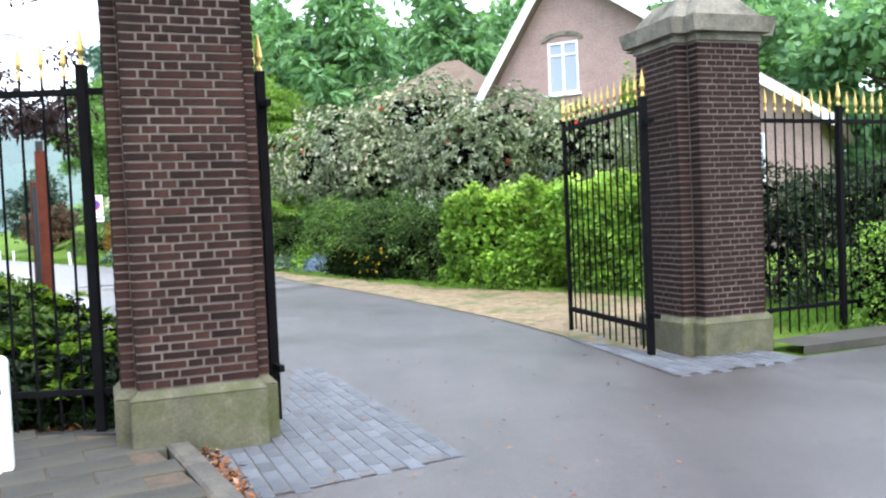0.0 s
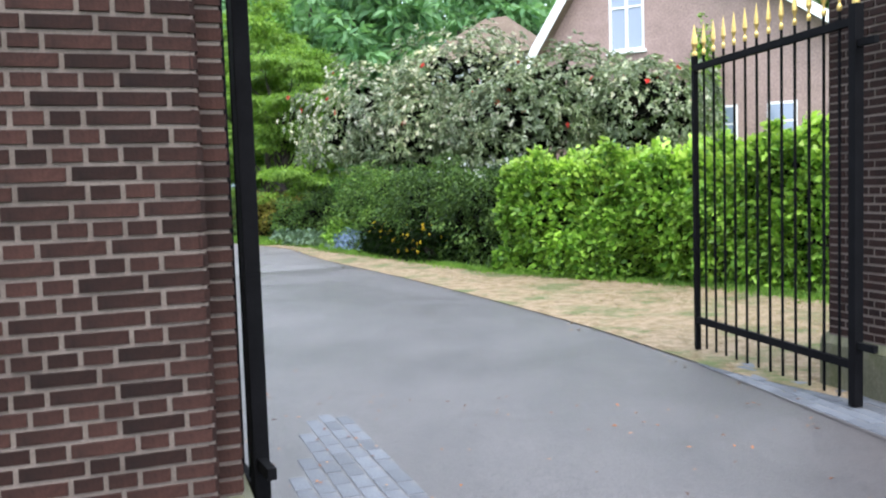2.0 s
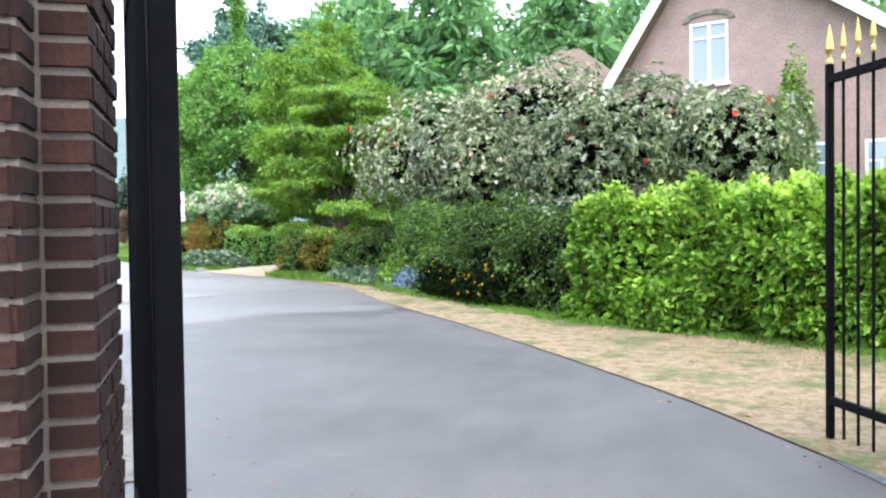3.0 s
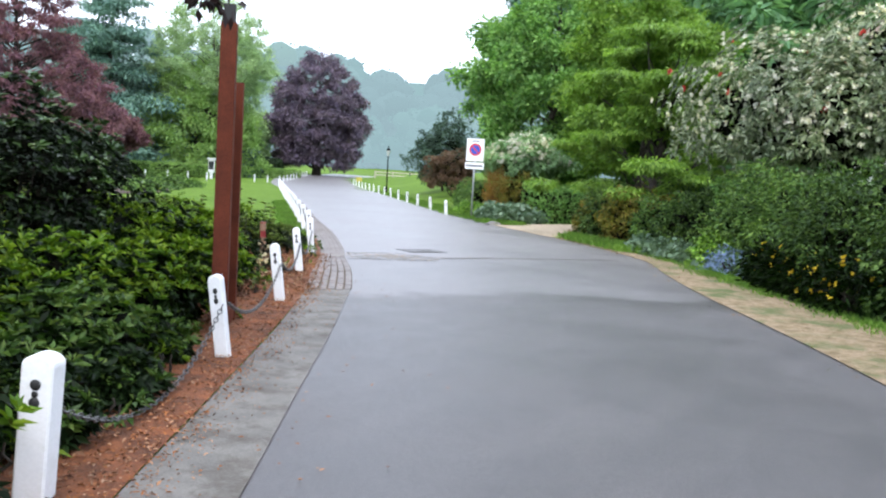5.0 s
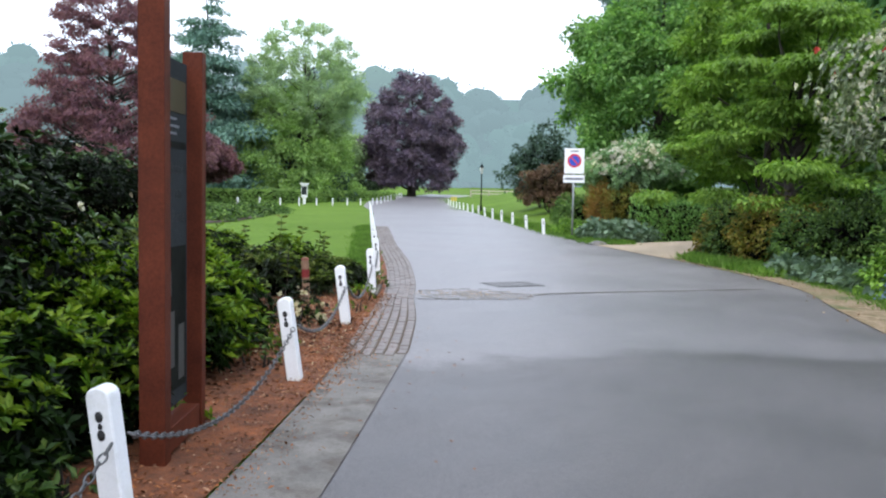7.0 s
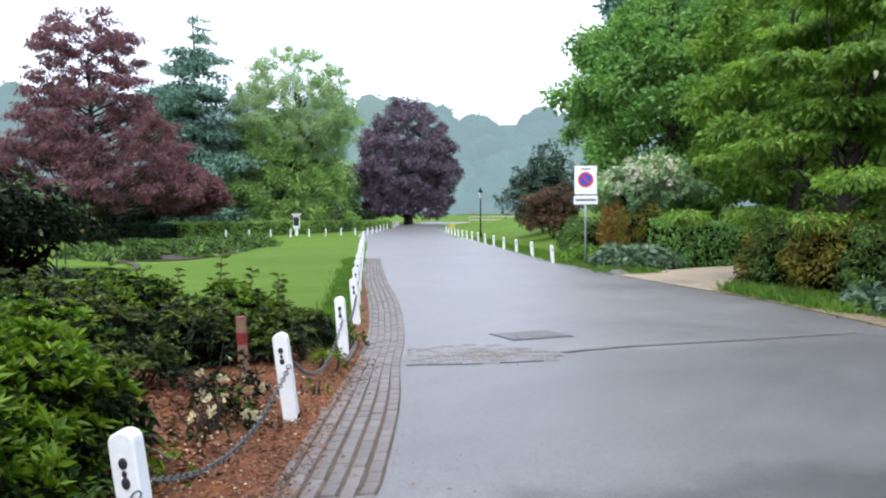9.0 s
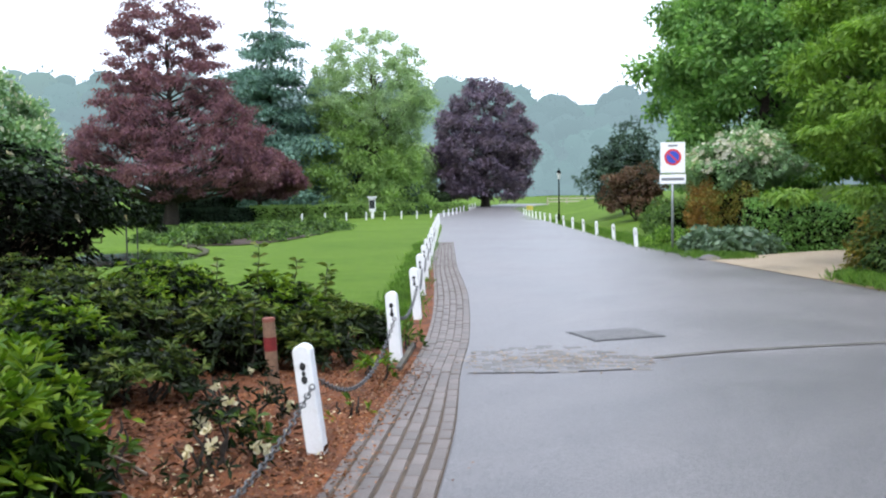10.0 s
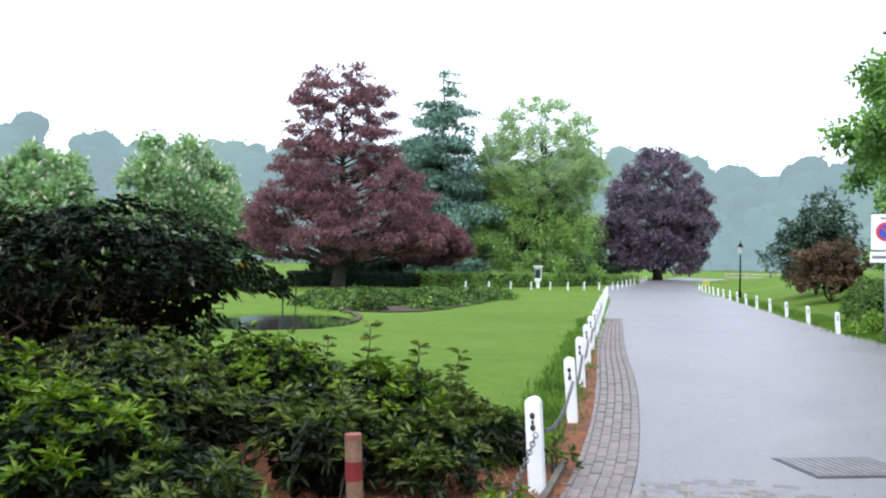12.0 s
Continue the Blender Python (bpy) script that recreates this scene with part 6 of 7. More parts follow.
def roof_z(x):
    return LZ + (x - LX) * (AZ - LZ) / (AX - LX) if x < AX else AZ + (x - AX) * (RZ - AZ) / (RX - AX)


for outline in ([(LX, -0.1), (WX0, -0.1), (WX0, roof_z(WX0)), (LX, roof_z(LX))], [(WX1, -0.1), (RX, -0.1), (RX, roof_z(RX)), (WX1, roof_z(WX1))], [(WX0, -0.1), (WX1, -0.1), (WX1, WZ0), (WX0, WZ0)], [(WX0, WZ1), (WX1, WZ1), (WX1, roof_z(WX1)), (AX, roof_z(AX)), (WX0, roof_z(WX0))]):
    part("wall", prism(outline, 0.0, 0.3), HOUSEWALL, house)
part("wall", boxed(LX, 0.3, -0.1, LX + 0.3, 9.0, 6.4), HOUSEWALL, house)
part("wall", boxed(RX - 0.3, 0.3, -0.1, RX, 9.0, 4.4), HOUSEWALL, house)
part("wall", prism([(LX, -0.1), (RX, -0.1), (RX, RZ), (AX, AZ), (LX, LZ)], 9.0, 9.3), HOUSEWALL, house)
ov = 0.55
part("roof", slab_quad([(LX - 0.5, -ov, LZ - 0.75 + 0.35), (AX, -ov, AZ + 0.35), (AX, 9.8, AZ + 0.35), (LX - 0.5, 9.8, LZ - 0.75 + 0.35)], 0.32), THATCH, house, "thick brown thatch")
part("roof", slab_quad([(AX, -ov, AZ + 0.35), (RX + 0.8, -ov, RZ - 0.57 + 0.35), (RX + 0.8, 9.8, RZ - 0.57 + 0.35), (AX, 9.8, AZ + 0.35)], 0.32), THATCH, house, "thick brown thatch")
vl = math.hypot(AX - LX + 0.5, AZ - LZ + 0.75)
va = math.atan2(AZ - LZ + 0.75, AX - LX + 0.5)
part("bargeboard", box(bmesh.new(), 0, -0.05, -0.32, vl, 0.0, 0.0, 0.01), WHITE, house, "white painted bargeboard", Matrix.Translation((LX - 0.5, -ov - 0.01, LZ - 0.75 + 0.32)) @ Matrix.Rotation(-va, 4, 'Y'))
vl = math.hypot(RX + 0.8 - AX, AZ - RZ + 0.57)
va = math.atan2(AZ - RZ + 0.57, RX + 0.8 - AX)
part("bargeboard", box(bmesh.new(), 0, -0.05, -0.32, vl, 0.0, 0.0, 0.01), WHITE, house, "white painted bargeboard", Matrix.Translation((AX, -ov - 0.01, AZ + 0.32)) @ Matrix.Rotation(va, 4, 'Y'))


def window(x0, x1, z0, z1, sill=True, lights=2):
    w = part("window", boxed(x0, 0.02, z0, x0 + 0.09, 0.14, z1, 0.006), WHITE, house, "white casement window")
    part("frame", boxed(x1 - 0.09, 0.02, z0, x1, 0.14, z1, 0.006), WHITE, w)
    part("frame", boxed(x0 + 0.09, 0.02, z0, x1 - 0.09, 0.14, z0 + 0.09, 0.006), WHITE, w)
    part("frame", boxed(x0 + 0.09, 0.02, z1 - 0.1, x1 - 0.09, 0.14, z1, 0.006), WHITE, w)
    part("frame", boxed(x0 + 0.09, 0.03, z1 - 0.55, x1 - 0.09, 0.13, z1 - 0.48, 0.004), WHITE, w)
    for k in range(1, lights):
        x = x0 + (x1 - x0) * k / lights
        part("mullion", boxed(x - 0.05, 0.025, z0 + 0.09, x + 0.05, 0.135, z1 - 0.1, 0.004), WHITE, w)
    part("pane", boxed(x0 + 0.08, 0.07, z0 + 0.08, x1 - 0.08, 0.08, z1 - 0.09), GLASS, w, "dark reflecting glass")
    if sill:
        part("sill", boxed(x0 - 0.08, -0.12, z0 - 0.1, x1 + 0.08, 0.02, z0, 0.01), WHITE, w)
    return w


window(WX0, WX1, WZ0, WZ1)
arch = [(math.cos(a) * 0.85, WZ1 + 0.02 + 0.36 * math.sin(a)) for a in np.linspace(math.pi, 0, 13)] + [(math.cos(a) * 0.66, WZ1 + 0.02 + 0.2 * math.sin(a)) for a in np.linspace(0, math.pi, 13)]
bm = bmesh.new()
front = [bm.verts.new((x, -0.05, z)) for x, z in arch]
back = [bm.verts.new((x, 0.0, z)) for x, z in arch]
for k in range(12):
    bm.faces.new((front[k], front[k + 1], front[24 - k], front[25 - k]))
for k in range(26):
    bm.faces.new((front[(k + 1) % 26], front[k], back[k], back[(k + 1) % 26]))
part("arch", bm, COPING, house, "dark brick relieving arch over the window")
for x in (3.2, 5.0, 6.8):
    box_at = (x - 0.45, x + 0.45, 2.3, 4.0)
    w = part("window", boxed(box_at[0], -0.05, box_at[2], box_at[1], -0.003, box_at[3], 0.01), WHITE, house, "white framed window")
    part("pane", boxed(x - 0.36, -0.06, 2.4, x - 0.03, -0.045, 3.35), GLASS, w)
    part("pane", boxed(x + 0.03, -0.06, 2.4, x + 0.36, -0.045, 3.35), GLASS, w)
    part("pane", boxed(x - 0.36, -0.06, 3.42, x + 0.36, -0.045, 3.92), GLASS, w)
for x in (-1.6, -0.4):
    w = part("window", boxed(x - 0.45, -0.05, 1.6, x + 0.45, -0.003, 3.6, 0.01), WHITE, house, "white framed window")
    part("pane", boxed(x - 0.36, -0.06, 1.7, x + 0.36, -0.045, 3.5), GLASS, w)
# annex with a hipped roof
an = thing("annex", pose(-1.6, 39.5, 0.0, 0, 0, HROT), "low wing of the house with hipped brown roof", "house")
part("wall", boxed(-2.2, -2, -0.1, 2.2, 2, 7.0), WHITE, an, "pale plastered wall")
bm = bmesh.new()
q = [bm.verts.new(p) for p in ((-2.8, -2.6, 6.9), (2.8, -2.6, 6.9), (2.8, 2.6, 6.9), (-2.8, 2.6, 6.9), (-0.5, 0, 8.9), (0.5, 0, 8.9))]
for f in ((3, 2, 1, 0), (0, 1, 5, 4), (2, 3, 4, 5), (1, 2, 5), (3, 0, 4)):
    bm.faces.new([q[i] for i in f])
part("roof", bm, THATCH, an, "hipped brown tile roof")
# climbing shoots on the gable
mound(5.6, 30.6, (0.5, 0.4, 2.4), 6.2, 520, L_HEDGE, "slim climbing shrub against the gable", 3500, (0.14, 0.07))

# ---- traffic sign ----
RED_P, BLUE_P, SIGNW, GREYTXT = plain("red_sign_enamel", (0.55, 0.03, 0.03)), plain("blue_sign_enamel", (0.02, 0.06, 0.42)), plain("white_sign_enamel", (0.75, 0.76, 0.78), 0.4), plain("grey_lettering", (0.16, 0.17, 0.19))
sg = thing("traffic_sign", pose(-18.35, 37.3, 0.0, 0, 0, 33), "white no-parking zone sign on a grey steel pole", "sign")
part("pole", lathe([(0.038, -0.3), (0.038, 3.2)], 12), STEEL, sg, "", smooth=True)
part("plate", boxed(-0.36, -0.062, 2.36, 0.36, -0.045, 3.28, 0.008), SIGNW, sg, "white sign plate")
part("lower_plate", boxed(-0.385, -0.068, 2.03, 0.385, -0.05, 2.31, 0.008), SIGNW, sg, "white lower plate with unreadable line")
for nm, rr, y, m in (("disc", 0.25, -0.066, RED_P), ("disc_field", 0.185, -0.07, BLUE_P)):
    bm = lathe([(rr, 0), (rr, 0.004)], 32)
    part(nm, bm, m, sg, "", Matrix.Translation((0, y, 2.83)) @ Matrix.Rotation(math.pi / 2, 4, 'X'))
part("slash", boxed(-0.19, -0.0785, -0.024, 0.19, -0.0745, 0.024), RED_P, sg, "", Matrix.Translation((0, 0, 2.83)) @ Matrix.Rotation(radians(45), 4, 'Y'))
part("lettering", boxed(-0.14, -0.066, 3.15, 0.14, -0.0625, 3.2), GREYTXT, sg)
part("lettering", boxed(-0.33, -0.072, 2.13, 0.33, -0.069, 2.21), GREYTXT, sg)
for z in (2.5, 3.1):
    part("clamp", boxed(-0.05, -0.046, z - 0.02, 0.05, 0.045, z + 0.02, 0.004), STEEL, sg)

# ---- information board of dark red timber ----
DARKTXT = plain("dark_grey_lettering", (0.018, 0.02, 0.022), 0.7)
PHOTOL = plain("light_patch_of_print", (0.05, 0.05, 0.046), 0.7)
PANEL, PALE = surface("pale_blue_grey_panel", (0.026, 0.031, 0.033), (0.038, 0.044, 0.047), 4.0, 0.8, 60, 0.05, 0.001, shine=0.1), surface("dim_photo_print", (0.006, 0.007, 0.006), (0.014, 0.016, 0.013), 6.0, 0.8, 40, 0.05, 0.001, shine=0.1)
OCHRE = plain("ochre_photo_print", (0.06, 0.05, 0.025), 0.5)
BA, BB = (-6.63, 12.76), (-7.12, 13.36)
blen = math.hypot(BB[0] - BA[0], BB[1] - BA[1])
ib = thing("information_board", pose(BA[0], BA[1], 0.0, 0, 0, heading(BA, BB)), "upright information board between two dark red timber posts", "board")
part("post", boxed(-0.055, -0.075, -0.2, 0.055, 0.075, 2.97, 0.008), REDWOOD, ib, "tall red-brown timber post")
part("post_cap", boxed(-0.045, -0.055, 2.97, 0.045, 0.055, 3.14, 0.01), HOLE, ib, "black metal post cap")
part("post", boxed(blen - 0.045, -0.065, -0.2, blen + 0.045, 0.065, 2.49, 0.008), REDWOOD, ib, "shorter red-brown timber post")
part("foot_beam", boxed(0.08, -0.06, 0.05, blen - 0.08, 0.06, 0.2, 0.006), REDWOOD, ib)
pan = part("panel", boxed(0.08, -0.03, 0.25, blen - 0.08, 0.0, 2.4, 0.003), PANEL, ib, "pale blue-grey printed panel", Matrix.Translation((0, 0.055, 0)))
part("photo", boxed(0.12, -0.034, 2.08, blen - 0.12, -0.0305, 2.28), OCHRE, pan, "small ochre landscape print")
part("photo", boxed(0.12, -0.034, 0.35, blen - 0.12, -0.0305, 1.25), PALE, pan, "dark print of trees and water")
for a, b, c, d in ((0.2, 0.5, 0.42, 0.85), (0.5, 0.4, 0.62, 0.75), (0.28, 0.95, 0.36, 1.1)):
    part("photo_light", boxed(a, -0.036, b, c, -0.0345, d), PHOTOL, pan)
part("photo_bar", boxed(0.12, -0.034, 1.86, blen - 0.12, -0.0305, 1.9), PALE, pan)
for k in range(3):
    part("text_line", boxed(0.14, -0.0335, 1.94 + 0.045 * k, blen - 0.3 + 0.05 * (k % 2), -0.0305, 1.955 + 0.045 * k), GREYTXT, pan)


def words(body, size, at, mat, parent):
    c = bpy.data.curves.new("lettering", 'FONT')
    c.body, c.size, c.extrude = body, size, 0.0005
    ob = bpy.data.objects.new("tmp", c)
    scene.collection.objects.link(ob)
    bpy.context.view_layer.update()
    me = bpy.data.meshes.new_from_object(ob.evaluated_get(bpy.context.evaluated_depsgraph_get()))
    bpy.data.objects.remove(ob)
    me.name = "lettering"
    me.materials.clear()
    me.materials.append(mat)
    return put("lettering", me, parent, "", at)


for k, line in enumerate(("Idyllische", "men van", "teel Rose")):
    x = 0.15
    for ch in line:
        if ch == " ":
            x += 0.035
            continue
        ob = words(ch, 0.115, Matrix.Translation((x, -0.0315, 1.7 - 0.15 * k)) @ Matrix.Rotation(math.pi / 2, 4, 'X'), DARKTXT, pan)
        x += max(v.co.x for v in ob.data.vertices) + 0.01

# ---- stake, manhole, lamp, far fixtures ----
DULLRED, WORNRED = surface("dull_red_paint", (0.12, 0.01, 0.01), (0.22, 0.02, 0.02), 14, 0.7), surface("worn_red_paint", (0.15, 0.05, 0.035), (0.26, 0.09, 0.06), 14, 0.8)
st = thing("stake", pose(-11.04, 17.86, 0.0, 2, -2, 20), "short round wooden stake with a red band", "stake")
part("pole", lathe([(0.05, -0.15), (0.05, 0.62), (0.046, 0.68)], 12), surface("raw_pine_stake", (0.13, 0.075, 0.045), (0.24, 0.14, 0.09), 6.0, 0.8, 50, 0.4, 0.004), st)
part("band", lathe([(0.0515, 0.42), (0.0515, 0.53)], 12), DULLRED, st, "red painted band")
part("top", lathe([(0.0515, 0.655), (0.05, 0.684)], 12), WORNRED, st, "red painted top")

CAST = surface("worn_cast_iron", (0.117, 0.1105, 0.1105), (0.195, 0.1846, 0.182), 6.0, 0.45, 60, 0.3, 0.003, metal=0.3)
mh = thing("manhole_cover", pose(-10.82, 22.5, 0.0, 0, 0, 63), "rectangular grey cast-iron drain cover set in asphalt", "manhole cover")
part("frame", boxed(-0.46, -0.36, -0.05, 0.46, 0.36, 0.006), HOLE, mh, "dark iron frame")
part("lid", boxed(-0.42, -0.32, -0.04, 0.42, 0.32, 0.012, 0.003), CAST, mh)
for k in range(11):
    x = -0.36 + 0.072 * k
    part("rib", boxed(x - 0.012, -0.29, 0.011, x + 0.012, 0.29, 0.017), CAST, mh)
lp = thing("street_lamp", pose(-42.6, 64.3, gh(-42.6, 64.3)), "black cast-iron park lamp post with lantern", "lamp")
part("pole", lathe([(0.1, -0.1), (0.1, 0.5), (0.06, 0.6), (0.045, 3.0), (0.06, 3.1)], 12), IRON, lp)
part("lantern", lathe([(0.07, 3.1), (0.17, 3.55), (0.17, 3.58)], 6), plain("frosted_lantern_glass", (0.5, 0.52, 0.5), 0.2), lp, "frosted lantern glass")
part("lantern_roof", lathe([(0.2, 3.57), (0.05, 3.8), (0.02, 3.95)], 6), IRON, lp)
wpz = thing("notice_post", pose(-69.6, 69.8, gh(-69.6, 69.8), 0, 0, 40), "white notice box on a post by the cross path", "notice board")
part("post", boxed(-0.14, -0.14, -0.1, 0.14, 0.14, 1.4, 0.01), WHITE, wpz)
part("box", boxed(-0.3, -0.2, 0.7, 0.3, 0.2, 2.05, 0.02), WHITE, wpz)
part("roof", boxed(-0.42, -0.32, 2.05, 0.42, 0.32, 2.2, 0.03), WHITE, wpz)
part("notice", boxed(-0.26, -0.215, 1.0, 0.26, -0.203, 1.85), PANEL, wpz)
bn = thing("planter", pose(-71.4, 41.3, gh(-71.4, 41.3)), "dark square planter with small bush on the grass", "planter")
part("tub", boxed(-0.5, -0.5, 0, 0.5, 0.5, 0.6, 0.03), IRON, bn)
pts, out = dome(rnd(540), (0, 0, 0.8), (0.6, 0.6, 0.6), 800, -0.2)
put("plant", leaf_mesh("plant", pts, out, 0.25, 0.12, L_WOOD, rnd(541)), bn)
yb = thing("marker_box", pose(-68.5, 93.5, gh(-68.5, 93.5)), "yellow box beside the road bend", "box")
part("body", boxed(-0.35, -0.2, 0.0, 0.35, 0.2, 0.7, 0.05), plain("yellow_plastic", (0.5, 0.42, 0.08)), yb)
RAIL = surface("pale_timber_rail", (0.34, 0.3, 0.24), (0.46, 0.42, 0.34), 3.0, 0.8, 30, 0.3, 0.004)
fn = thing("rail_fence", pose(-80, 112, gh(-80, 112), 0, 0, 60), "pale timber rail fence by the far bend", "fence")
for k in range(7):
    part("post", boxed(3 * k - 0.08, -0.08, -0.2, 3 * k + 0.08, 0.08, 1.15), RAIL, fn)
for z in (0.55, 1.0):
    part("rail", boxed(0, -0.13, z - 0.09, 18, -0.083, z + 0.09), RAIL, fn)
for k, (x, y, h) in enumerate([(-34.2, 27.6, 1.4), (-37.5, 29.6, 1.1)]):
    s = thing("lawn_stake", pose(x, y, gh(x, y)), "thin dark stake at the pond edge", "stake", "pond stakes")
    part("pole", lathe([(0.03, -0.2), (0.03, h)], 8), HOLE, s)
for k in range(16):
    pr = random.Random(900 + k)
    p, q = -2.0 + 0.42 * k, 2.6 * (1 - ((-2.0 + 0.42 * k) / 5.8) ** 2) ** 0.5
    x, y = -32.8 - 0.86 * p + 0.51 * q, 26.9 + 0.51 * p + 0.86 * q
    s = thing("stone", pose(x, y, gh(x, y) + 0.05, pr.uniform(0, 30), pr.uniform(0, 30), pr.uniform(0, 360)), "rough grey edging stone at the pond", "stone", "pond edging stones")
    bm = bmesh.new()
    bmesh.ops.create_icosphere(bm, subdivisions=2, radius=0.1)
    for v in bm.verts:
        v.co *= 1 + 0.35 * noise.noise(v.co * 6 + Vector((k, 0, 0)))
        v.co.z *= 0.6
    part("rock", bm, PLINTH, s)

# straw and grass on the verge
rv = rnd(77)
vi, vo = np.array([tuple(p)[:2] for p in curve(V_IN, 30)]), np.array([tuple(p)[:2] for p in curve(V_OUT, 30)])
k = rv.integers(0, len(vi), 2600)
w = 0.12 + 0.95 * rv.random(2600) ** 0.7
cen = np.column_stack([vi[k] * (1 - w)[:, None] + vo[k] * w[:, None] + rv.normal(size=(2600, 2)) * 0.15, np.zeros(2600)])
STRAW = leafy("straw_grass_blade", [(0.25, 0.19, 0.065), (0.16, 0.15, 0.04), (0.08, 0.12, 0.022), (0.29, 0.21, 0.085)], 0.7, 0.3)
tufts("grass_tufts", cen[(cen[:, 1] < 17.5) & (w > 0.55 + 0.3 * np.sin(cen[:, 1] * 2.1))], 15, 9, 0.07, 0.14, "dry straw and short grass on the verge", STRAW)
near = cen[(cen[:, 1] < 17) & (cen[:, 0] > -2.5)]
near = np.concatenate([near + np.column_stack([rv.normal(size=(len(near), 2)) * 0.25, np.zeros(len(near))]) for _ in range(2)])
tufts("grass_tufts", near, 17, 7, 0.06, 0.16, "flattened straw and thin grass by the open gate", STRAW)
far = np.column_stack([vo[k] + rv.normal(size=(2600, 2)) * 0.16, np.zeros(2600)])
tufts("grass_tufts", far[(far[:, 1] < 29)][:1200], 16, 12, 0.13, 0.1, "green grass at the foot of the hedge")
CRUMB = leafy("sand_and_straw_crumb", [(0.16, 0.1, 0.055), (0.3, 0.2, 0.12), (0.42, 0.33, 0.23), (0.26, 0.13, 0.06)], 0.9, 0.05, 0.1)
w2 = np.abs(rv.normal(size=2600)) * 0.16
edge = vi[k] - np.column_stack([w2 * 0.8, w2 * 0.45]) + rv.normal(size=(2600, 2)) * 0.07 + np.array([0.12, 0.06])
pts = np.column_stack([edge, gz(edge[:, 0], edge[:, 1]) + 0.02])
tagged(new("grit", leaf_mesh("grit", pts, np.column_stack([rv.normal(size=(2600, 2)), rv.normal(size=2600) * 0.1]), 0.06, 0.035, CRUMB, rv, 0.3, 0.85)), "sand and straw spilled from the verge onto the asphalt", "grit", "", "stuff")
# sand and crumbs washed over the old setts
w3 = rv.normal(size=(420, 2)) * np.array([0.55, 0.32])
pts = np.column_stack([-10.4 + w3[:, 0] * 0.735 - w3[:, 1] * 0.678, 20.7 + w3[:, 0] * 0.678 + w3[:, 1] * 0.735, np.full(420, 0.016)])
tagged(new("grit", leaf_mesh("grit", pts, np.column_stack([rv.normal(size=(420, 2)), rv.normal(size=420) * 0.05]), 0.032, 0.024, CRUMB, rv, 0.2, 0.9)), "sand and crumbs washed over the old setts", "grit", "", "stuff")
# white pebble at the path corner
pb_ = thing("stone", pose(-15.62, 34.35, 0.0, 0, 0, 40), "pale boulder at the corner of the sand path", "stone")
bm = bmesh.new()
bmesh.ops.create_icosphere(bm, subdivisions=3, radius=0.2)
for v in bm.verts:
    v.co = Vector((v.co.x * 1.6, v.co.y, v.co.z * 0.7)) * (1 + 0.25 * noise.noise(v.co * 5))
part("rock", bm, SETT, pb_)

# ---- laid pieces: flagstones, kerbs, paving blocks, gutter bricks, setts ----
def slab_mesh(name, w, d, h, mat, e=0.006):
    bm = bmesh.new()
    lo = [bm.verts.new(p) for p in ((-w / 2, -d / 2, 0), (w / 2, -d / 2, 0), (w / 2, d / 2, 0), (-w / 2, d / 2, 0))]
    mi = [bm.verts.new((v.co.x, v.co.y, h - e)) for v in lo]
    hi = [bm.verts.new((v.co.x - math.copysign(e, v.co.x), v.co.y - math.copysign(e, v.co.y), h)) for v in lo]
    bm.faces.new(hi)
    for a, b in ((lo, mi), (mi, hi)):
        for i in range(4):
            bm.faces.new((a[i], a[(i + 1) % 4], b[(i + 1) % 4], b[i]))
    me = bpy.data.meshes.new(name)
    bm.to_mesh(me)
    bm.free()
    me.materials.append(mat)
    return me


def inside(poly, x, y):
    hit = False
    for (x0, y0), (x1, y1) in zip(poly, poly[1:] + poly[:1]):
        if (y0 > y) != (y1 > y) and x < (x1 - x0) * (y - y0) / (y1 - y0) + x0:
            hit = not hit
    return hit


pr = random.Random(31)
KA, KB = Vector((-1.2, 4.78)), Vector((2.6, -1.0))
kd = (KB - KA).normalized()
kn = Vector((kd.y, -kd.x))          # towards the sidewalk
ka = math.degrees(math.atan2(kd.y, kd.x))
FLAGM = slab_mesh("flagstone", 0.49, 0.29, 0.06, FLAG)
poly = [(-1.5, 4.72), (-1.28, 4.66), (2.35, -0.95), (2.6, -1.6), (-6, -2.2), (-6, 4.4), (-2.2, 4.95)]
count = 0
for i in range(-14, 30):
    for j in range(0, 16):
        s, w = i * 0.3 + 0.15, 0.28 + j * 0.5 + (0.25 if i % 2 else 0.0)
        c = KA + kd * s + kn * w
        if inside(poly, c.x, c.y) and count < 290:
            put("flagstone", FLAGM, flag_bed, at=pose(c.x, c.y, SIDE - 0.06 + pr.uniform(-0.004, 0.003), pr.uniform(-0.4, 0.4), pr.uniform(-0.4, 0.4), ka + 90 + pr.uniform(-0.6, 0.6)))
            count += 1
KERBM = slab_mesh("kerbstone", 0.98, 0.16, 0.24, KERB, 0.02)
for i in range(7):
    c = KA + kd * (0.3 + i * 1.0) - kn * 0.06
    put("kerbstone", KERBM, flag_bed, at=pose(c.x, c.y, SIDE - 0.24 + 0.006, 0, 0, ka))

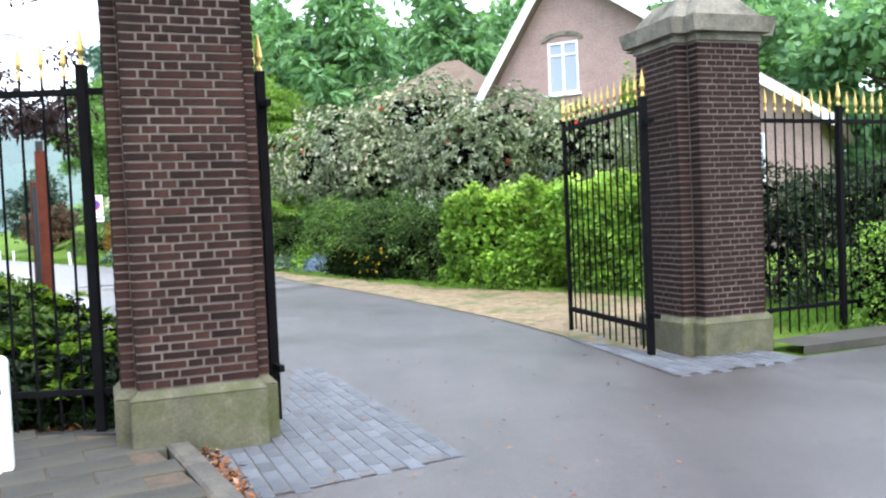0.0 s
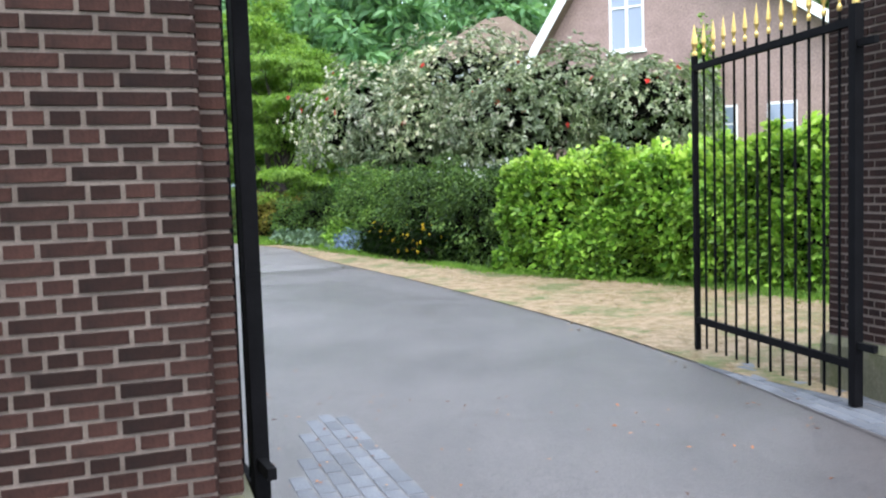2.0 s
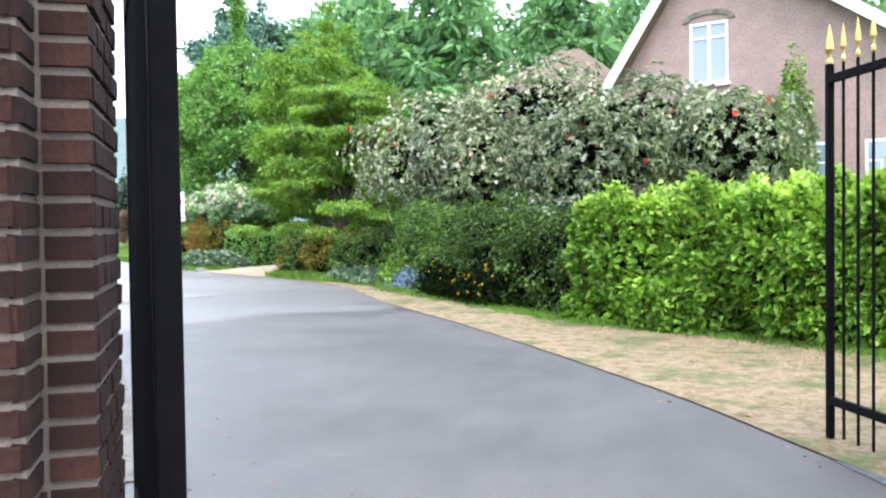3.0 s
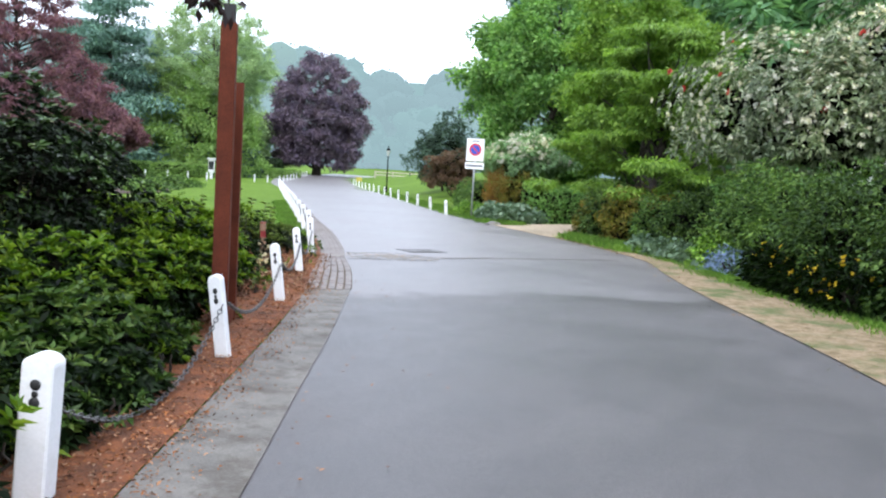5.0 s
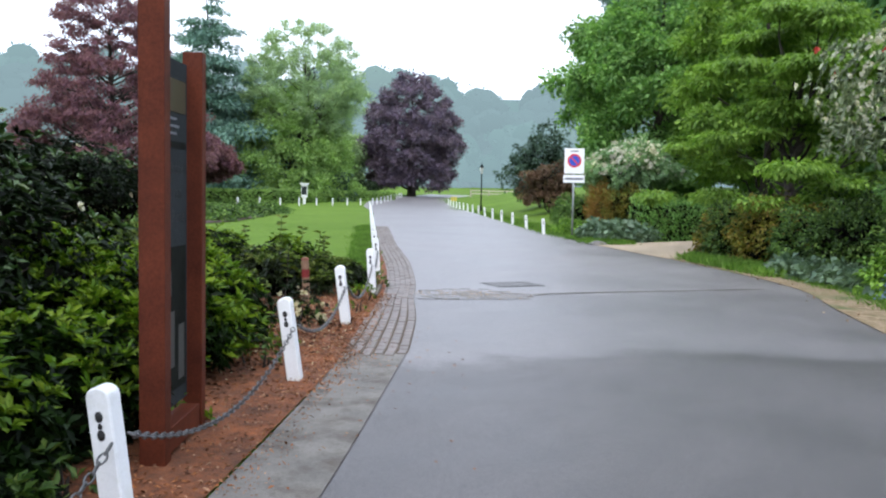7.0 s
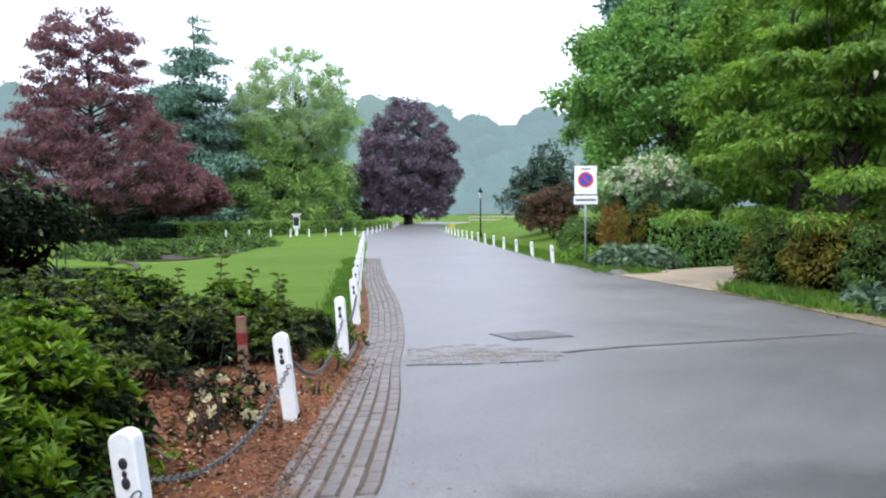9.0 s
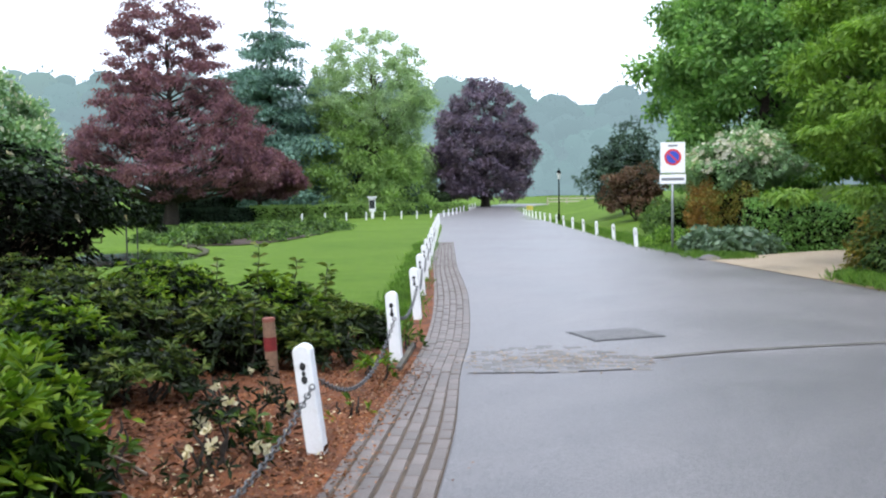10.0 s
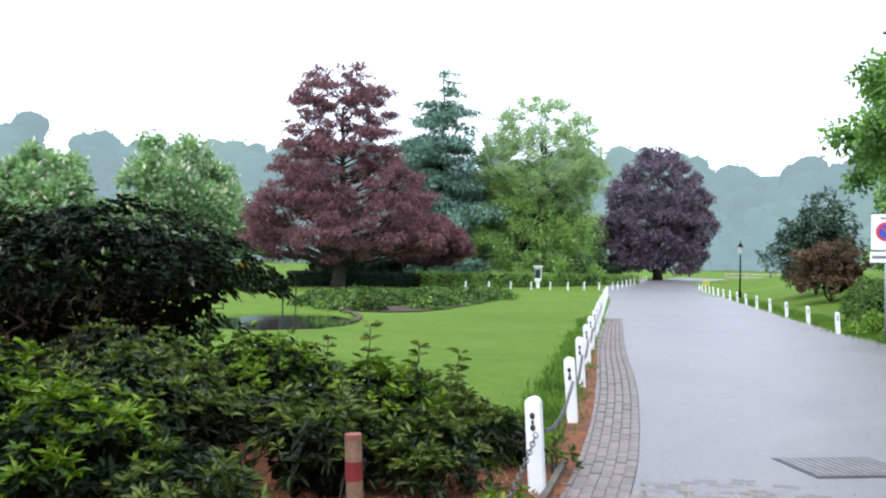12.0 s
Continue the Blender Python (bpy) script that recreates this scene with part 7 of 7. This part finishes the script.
paving = tagged(new("block_paving", mesh_of("block_paving", [(-0.95, 4.75, 0.006), (-0.3, 3.65, 0.006), (0.95, 4.55, 0.006), (-0.8, 8.05, 0.006), (-1.12, 7.9, 0.006), (-0.75, 6.2, 0.006)], [(0, 1, 2, 3, 4, 5)], ASPHALT)), "worn blue-grey block paving at the gate pillar foot", "paving", "", "structure")
BLK = slab_mesh("paving_block", 0.205, 0.1, 0.05, BLOCK, 0.005)
poly = [(-0.93, 4.72), (-0.28, 3.7), (0.9, 4.57), (-0.82, 7.98), (-1.08, 7.86), (-0.7, 6.2)]
e = Vector((-0.46, 0.888))
en = Vector((0.888, 0.46))
ea = math.degrees(math.atan2(e.y, e.x))
for i in range(-4, 26):
    for j in range(-2, 32):
        c = Vector((-0.3, 3.65)) + e * (i * 0.212 + (0.106 if j % 2 else 0)) + en * (j * 0.107 - 1.0)
        if inside(poly, c.x, c.y):
            put("paving_block", BLK, paving, at=pose(c.x, c.y, -0.04 + pr.uniform(-0.003, 0.003), pr.uniform(-1, 1), pr.uniform(-1, 1), ea + pr.uniform(-1, 1)))
paving2 = tagged(new("block_paving", mesh_of("block_paving", [(2.75, 7.0, 0.006), (4.2, 7.75, 0.006), (3.9, 8.3, 0.006), (3.1, 8.0, 0.006), (2.35, 9.9, 0.006), (1.85, 9.75, 0.006)], [(0, 1, 2, 3, 4, 5)], ASPHALT)), "worn blue-grey block paving under the open gate", "paving", "", "structure")
poly = [(2.78, 7.05), (4.15, 7.75), (3.9, 8.25), (3.05, 7.95), (2.3, 9.85), (1.9, 9.7)]
e = Vector((-0.33, 0.944))
en = Vector((0.944, 0.33))
ea = math.degrees(math.atan2(e.y, e.x))
for i in range(-4, 16):
    for j in range(-4, 18):
        c = Vector((2.75, 7.0)) + e * (i * 0.212 + (0.106 if j % 2 else 0)) + en * (j * 0.107)
        if inside(poly, c.x, c.y):
            put("paving_block", BLK, paving2, at=pose(c.x, c.y, -0.04 + pr.uniform(-0.003, 0.003), pr.uniform(-1, 1), pr.uniform(-1, 1), ea + pr.uniform(-1, 1)))
side2 = tagged(new("sidewalk_edge", mesh_of("sidewalk_edge", [(4.0, 8.55, 0.07), (4.25, 8.1, 0.07), (14, 13.0, 0.07), (14, 14.2, 0.07), (4.25, 8.1, -0.02), (14, 13.0, -0.02)], [(0, 1, 2, 3), (1, 4, 5, 2)], FLAG)), "raised grey footway edge along the railing", "sidewalk", "", "structure")

# gutter bricks
GB = slab_mesh("gutter_brick", 0.21, 0.092, 0.05, GUTTER, 0.007)
co_, ci_ = curve(BRICK_OUT, 60), curve(BRICK_IN, 60)
cum = [0.0]
for a, b in zip(co_, co_[1:]):
    cum.append(cum[-1] + (b - a).length)
made = 0
sv, sf = [], []
for k in range(0, int(cum[-1] / 0.213)):
    for row in range(6):
        d = k * 0.213 + (0.106 if row % 2 else 0.0)
        i = min(int(np.searchsorted(cum, d)), len(co_) - 2)
        p = co_[i].lerp(ci_[i], (row + 0.5) / 6)
        q = co_[i + 1].lerp(ci_[i + 1], (row + 0.5) / 6)
        m = pose(p.x, p.y, -0.033 + pr.uniform(-0.004, 0.003), pr.uniform(-1.2, 1.2), pr.uniform(-1.2, 1.2), heading(p, q) + pr.uniform(-1.2, 1.2))
        if made < 300:
            put("gutter_brick", GB, GUT_BED, at=m)
            made += 1
        else:
            b0 = len(sv)
            sv += [m @ v.co for v in GB.vertices]
            sf += [tuple(b0 + i_ for i_ in f_.vertices) for f_ in GB.polygons]
tagged(put("gutter_brickwork", mesh_of("gutter_brickwork", sv, sf, GUTTER), GUT_BED), "", "", "", "stuff")

# patch of old setts in the asphalt
ST = slab_mesh("sett", 0.19, 0.095, 0.06, SETT, 0.008)
SP = [(-11.35, 20.65), (-10.6, 19.7), (-10.05, 20.2), (-9.5, 20.9), (-9.7, 21.4), (-10.25, 21.5), (-10.95, 21.35)]
patch = tagged(new("sett_patch", mesh_of("sett_patch", [(x, y, 0.009) for x, y in SP], [tuple(range(7))], ASPHALT)), "patch of worn grey stone setts in the asphalt", "paving", "", "structure")
e, en = Vector((0.735, 0.678)), Vector((-0.678, 0.735))
ea = math.degrees(math.atan2(e.y, e.x))
for j in range(-6, 20):
    for i in range(-6, 14):
        c = Vector((-10.55, 19.68)) + e * (i * 0.2 + (0.1 if j % 2 else 0)) + en * (j * 0.103)
        if not inside(SP, c.x, c.y) or pr.random() < 0.22:
            continue
        put("sett", ST, patch, at=pose(c.x, c.y, -0.049 + pr.uniform(-0.003, 0.003), pr.uniform(-1.5, 1.5), pr.uniform(-1.5, 1.5), ea + pr.uniform(-2, 2)))
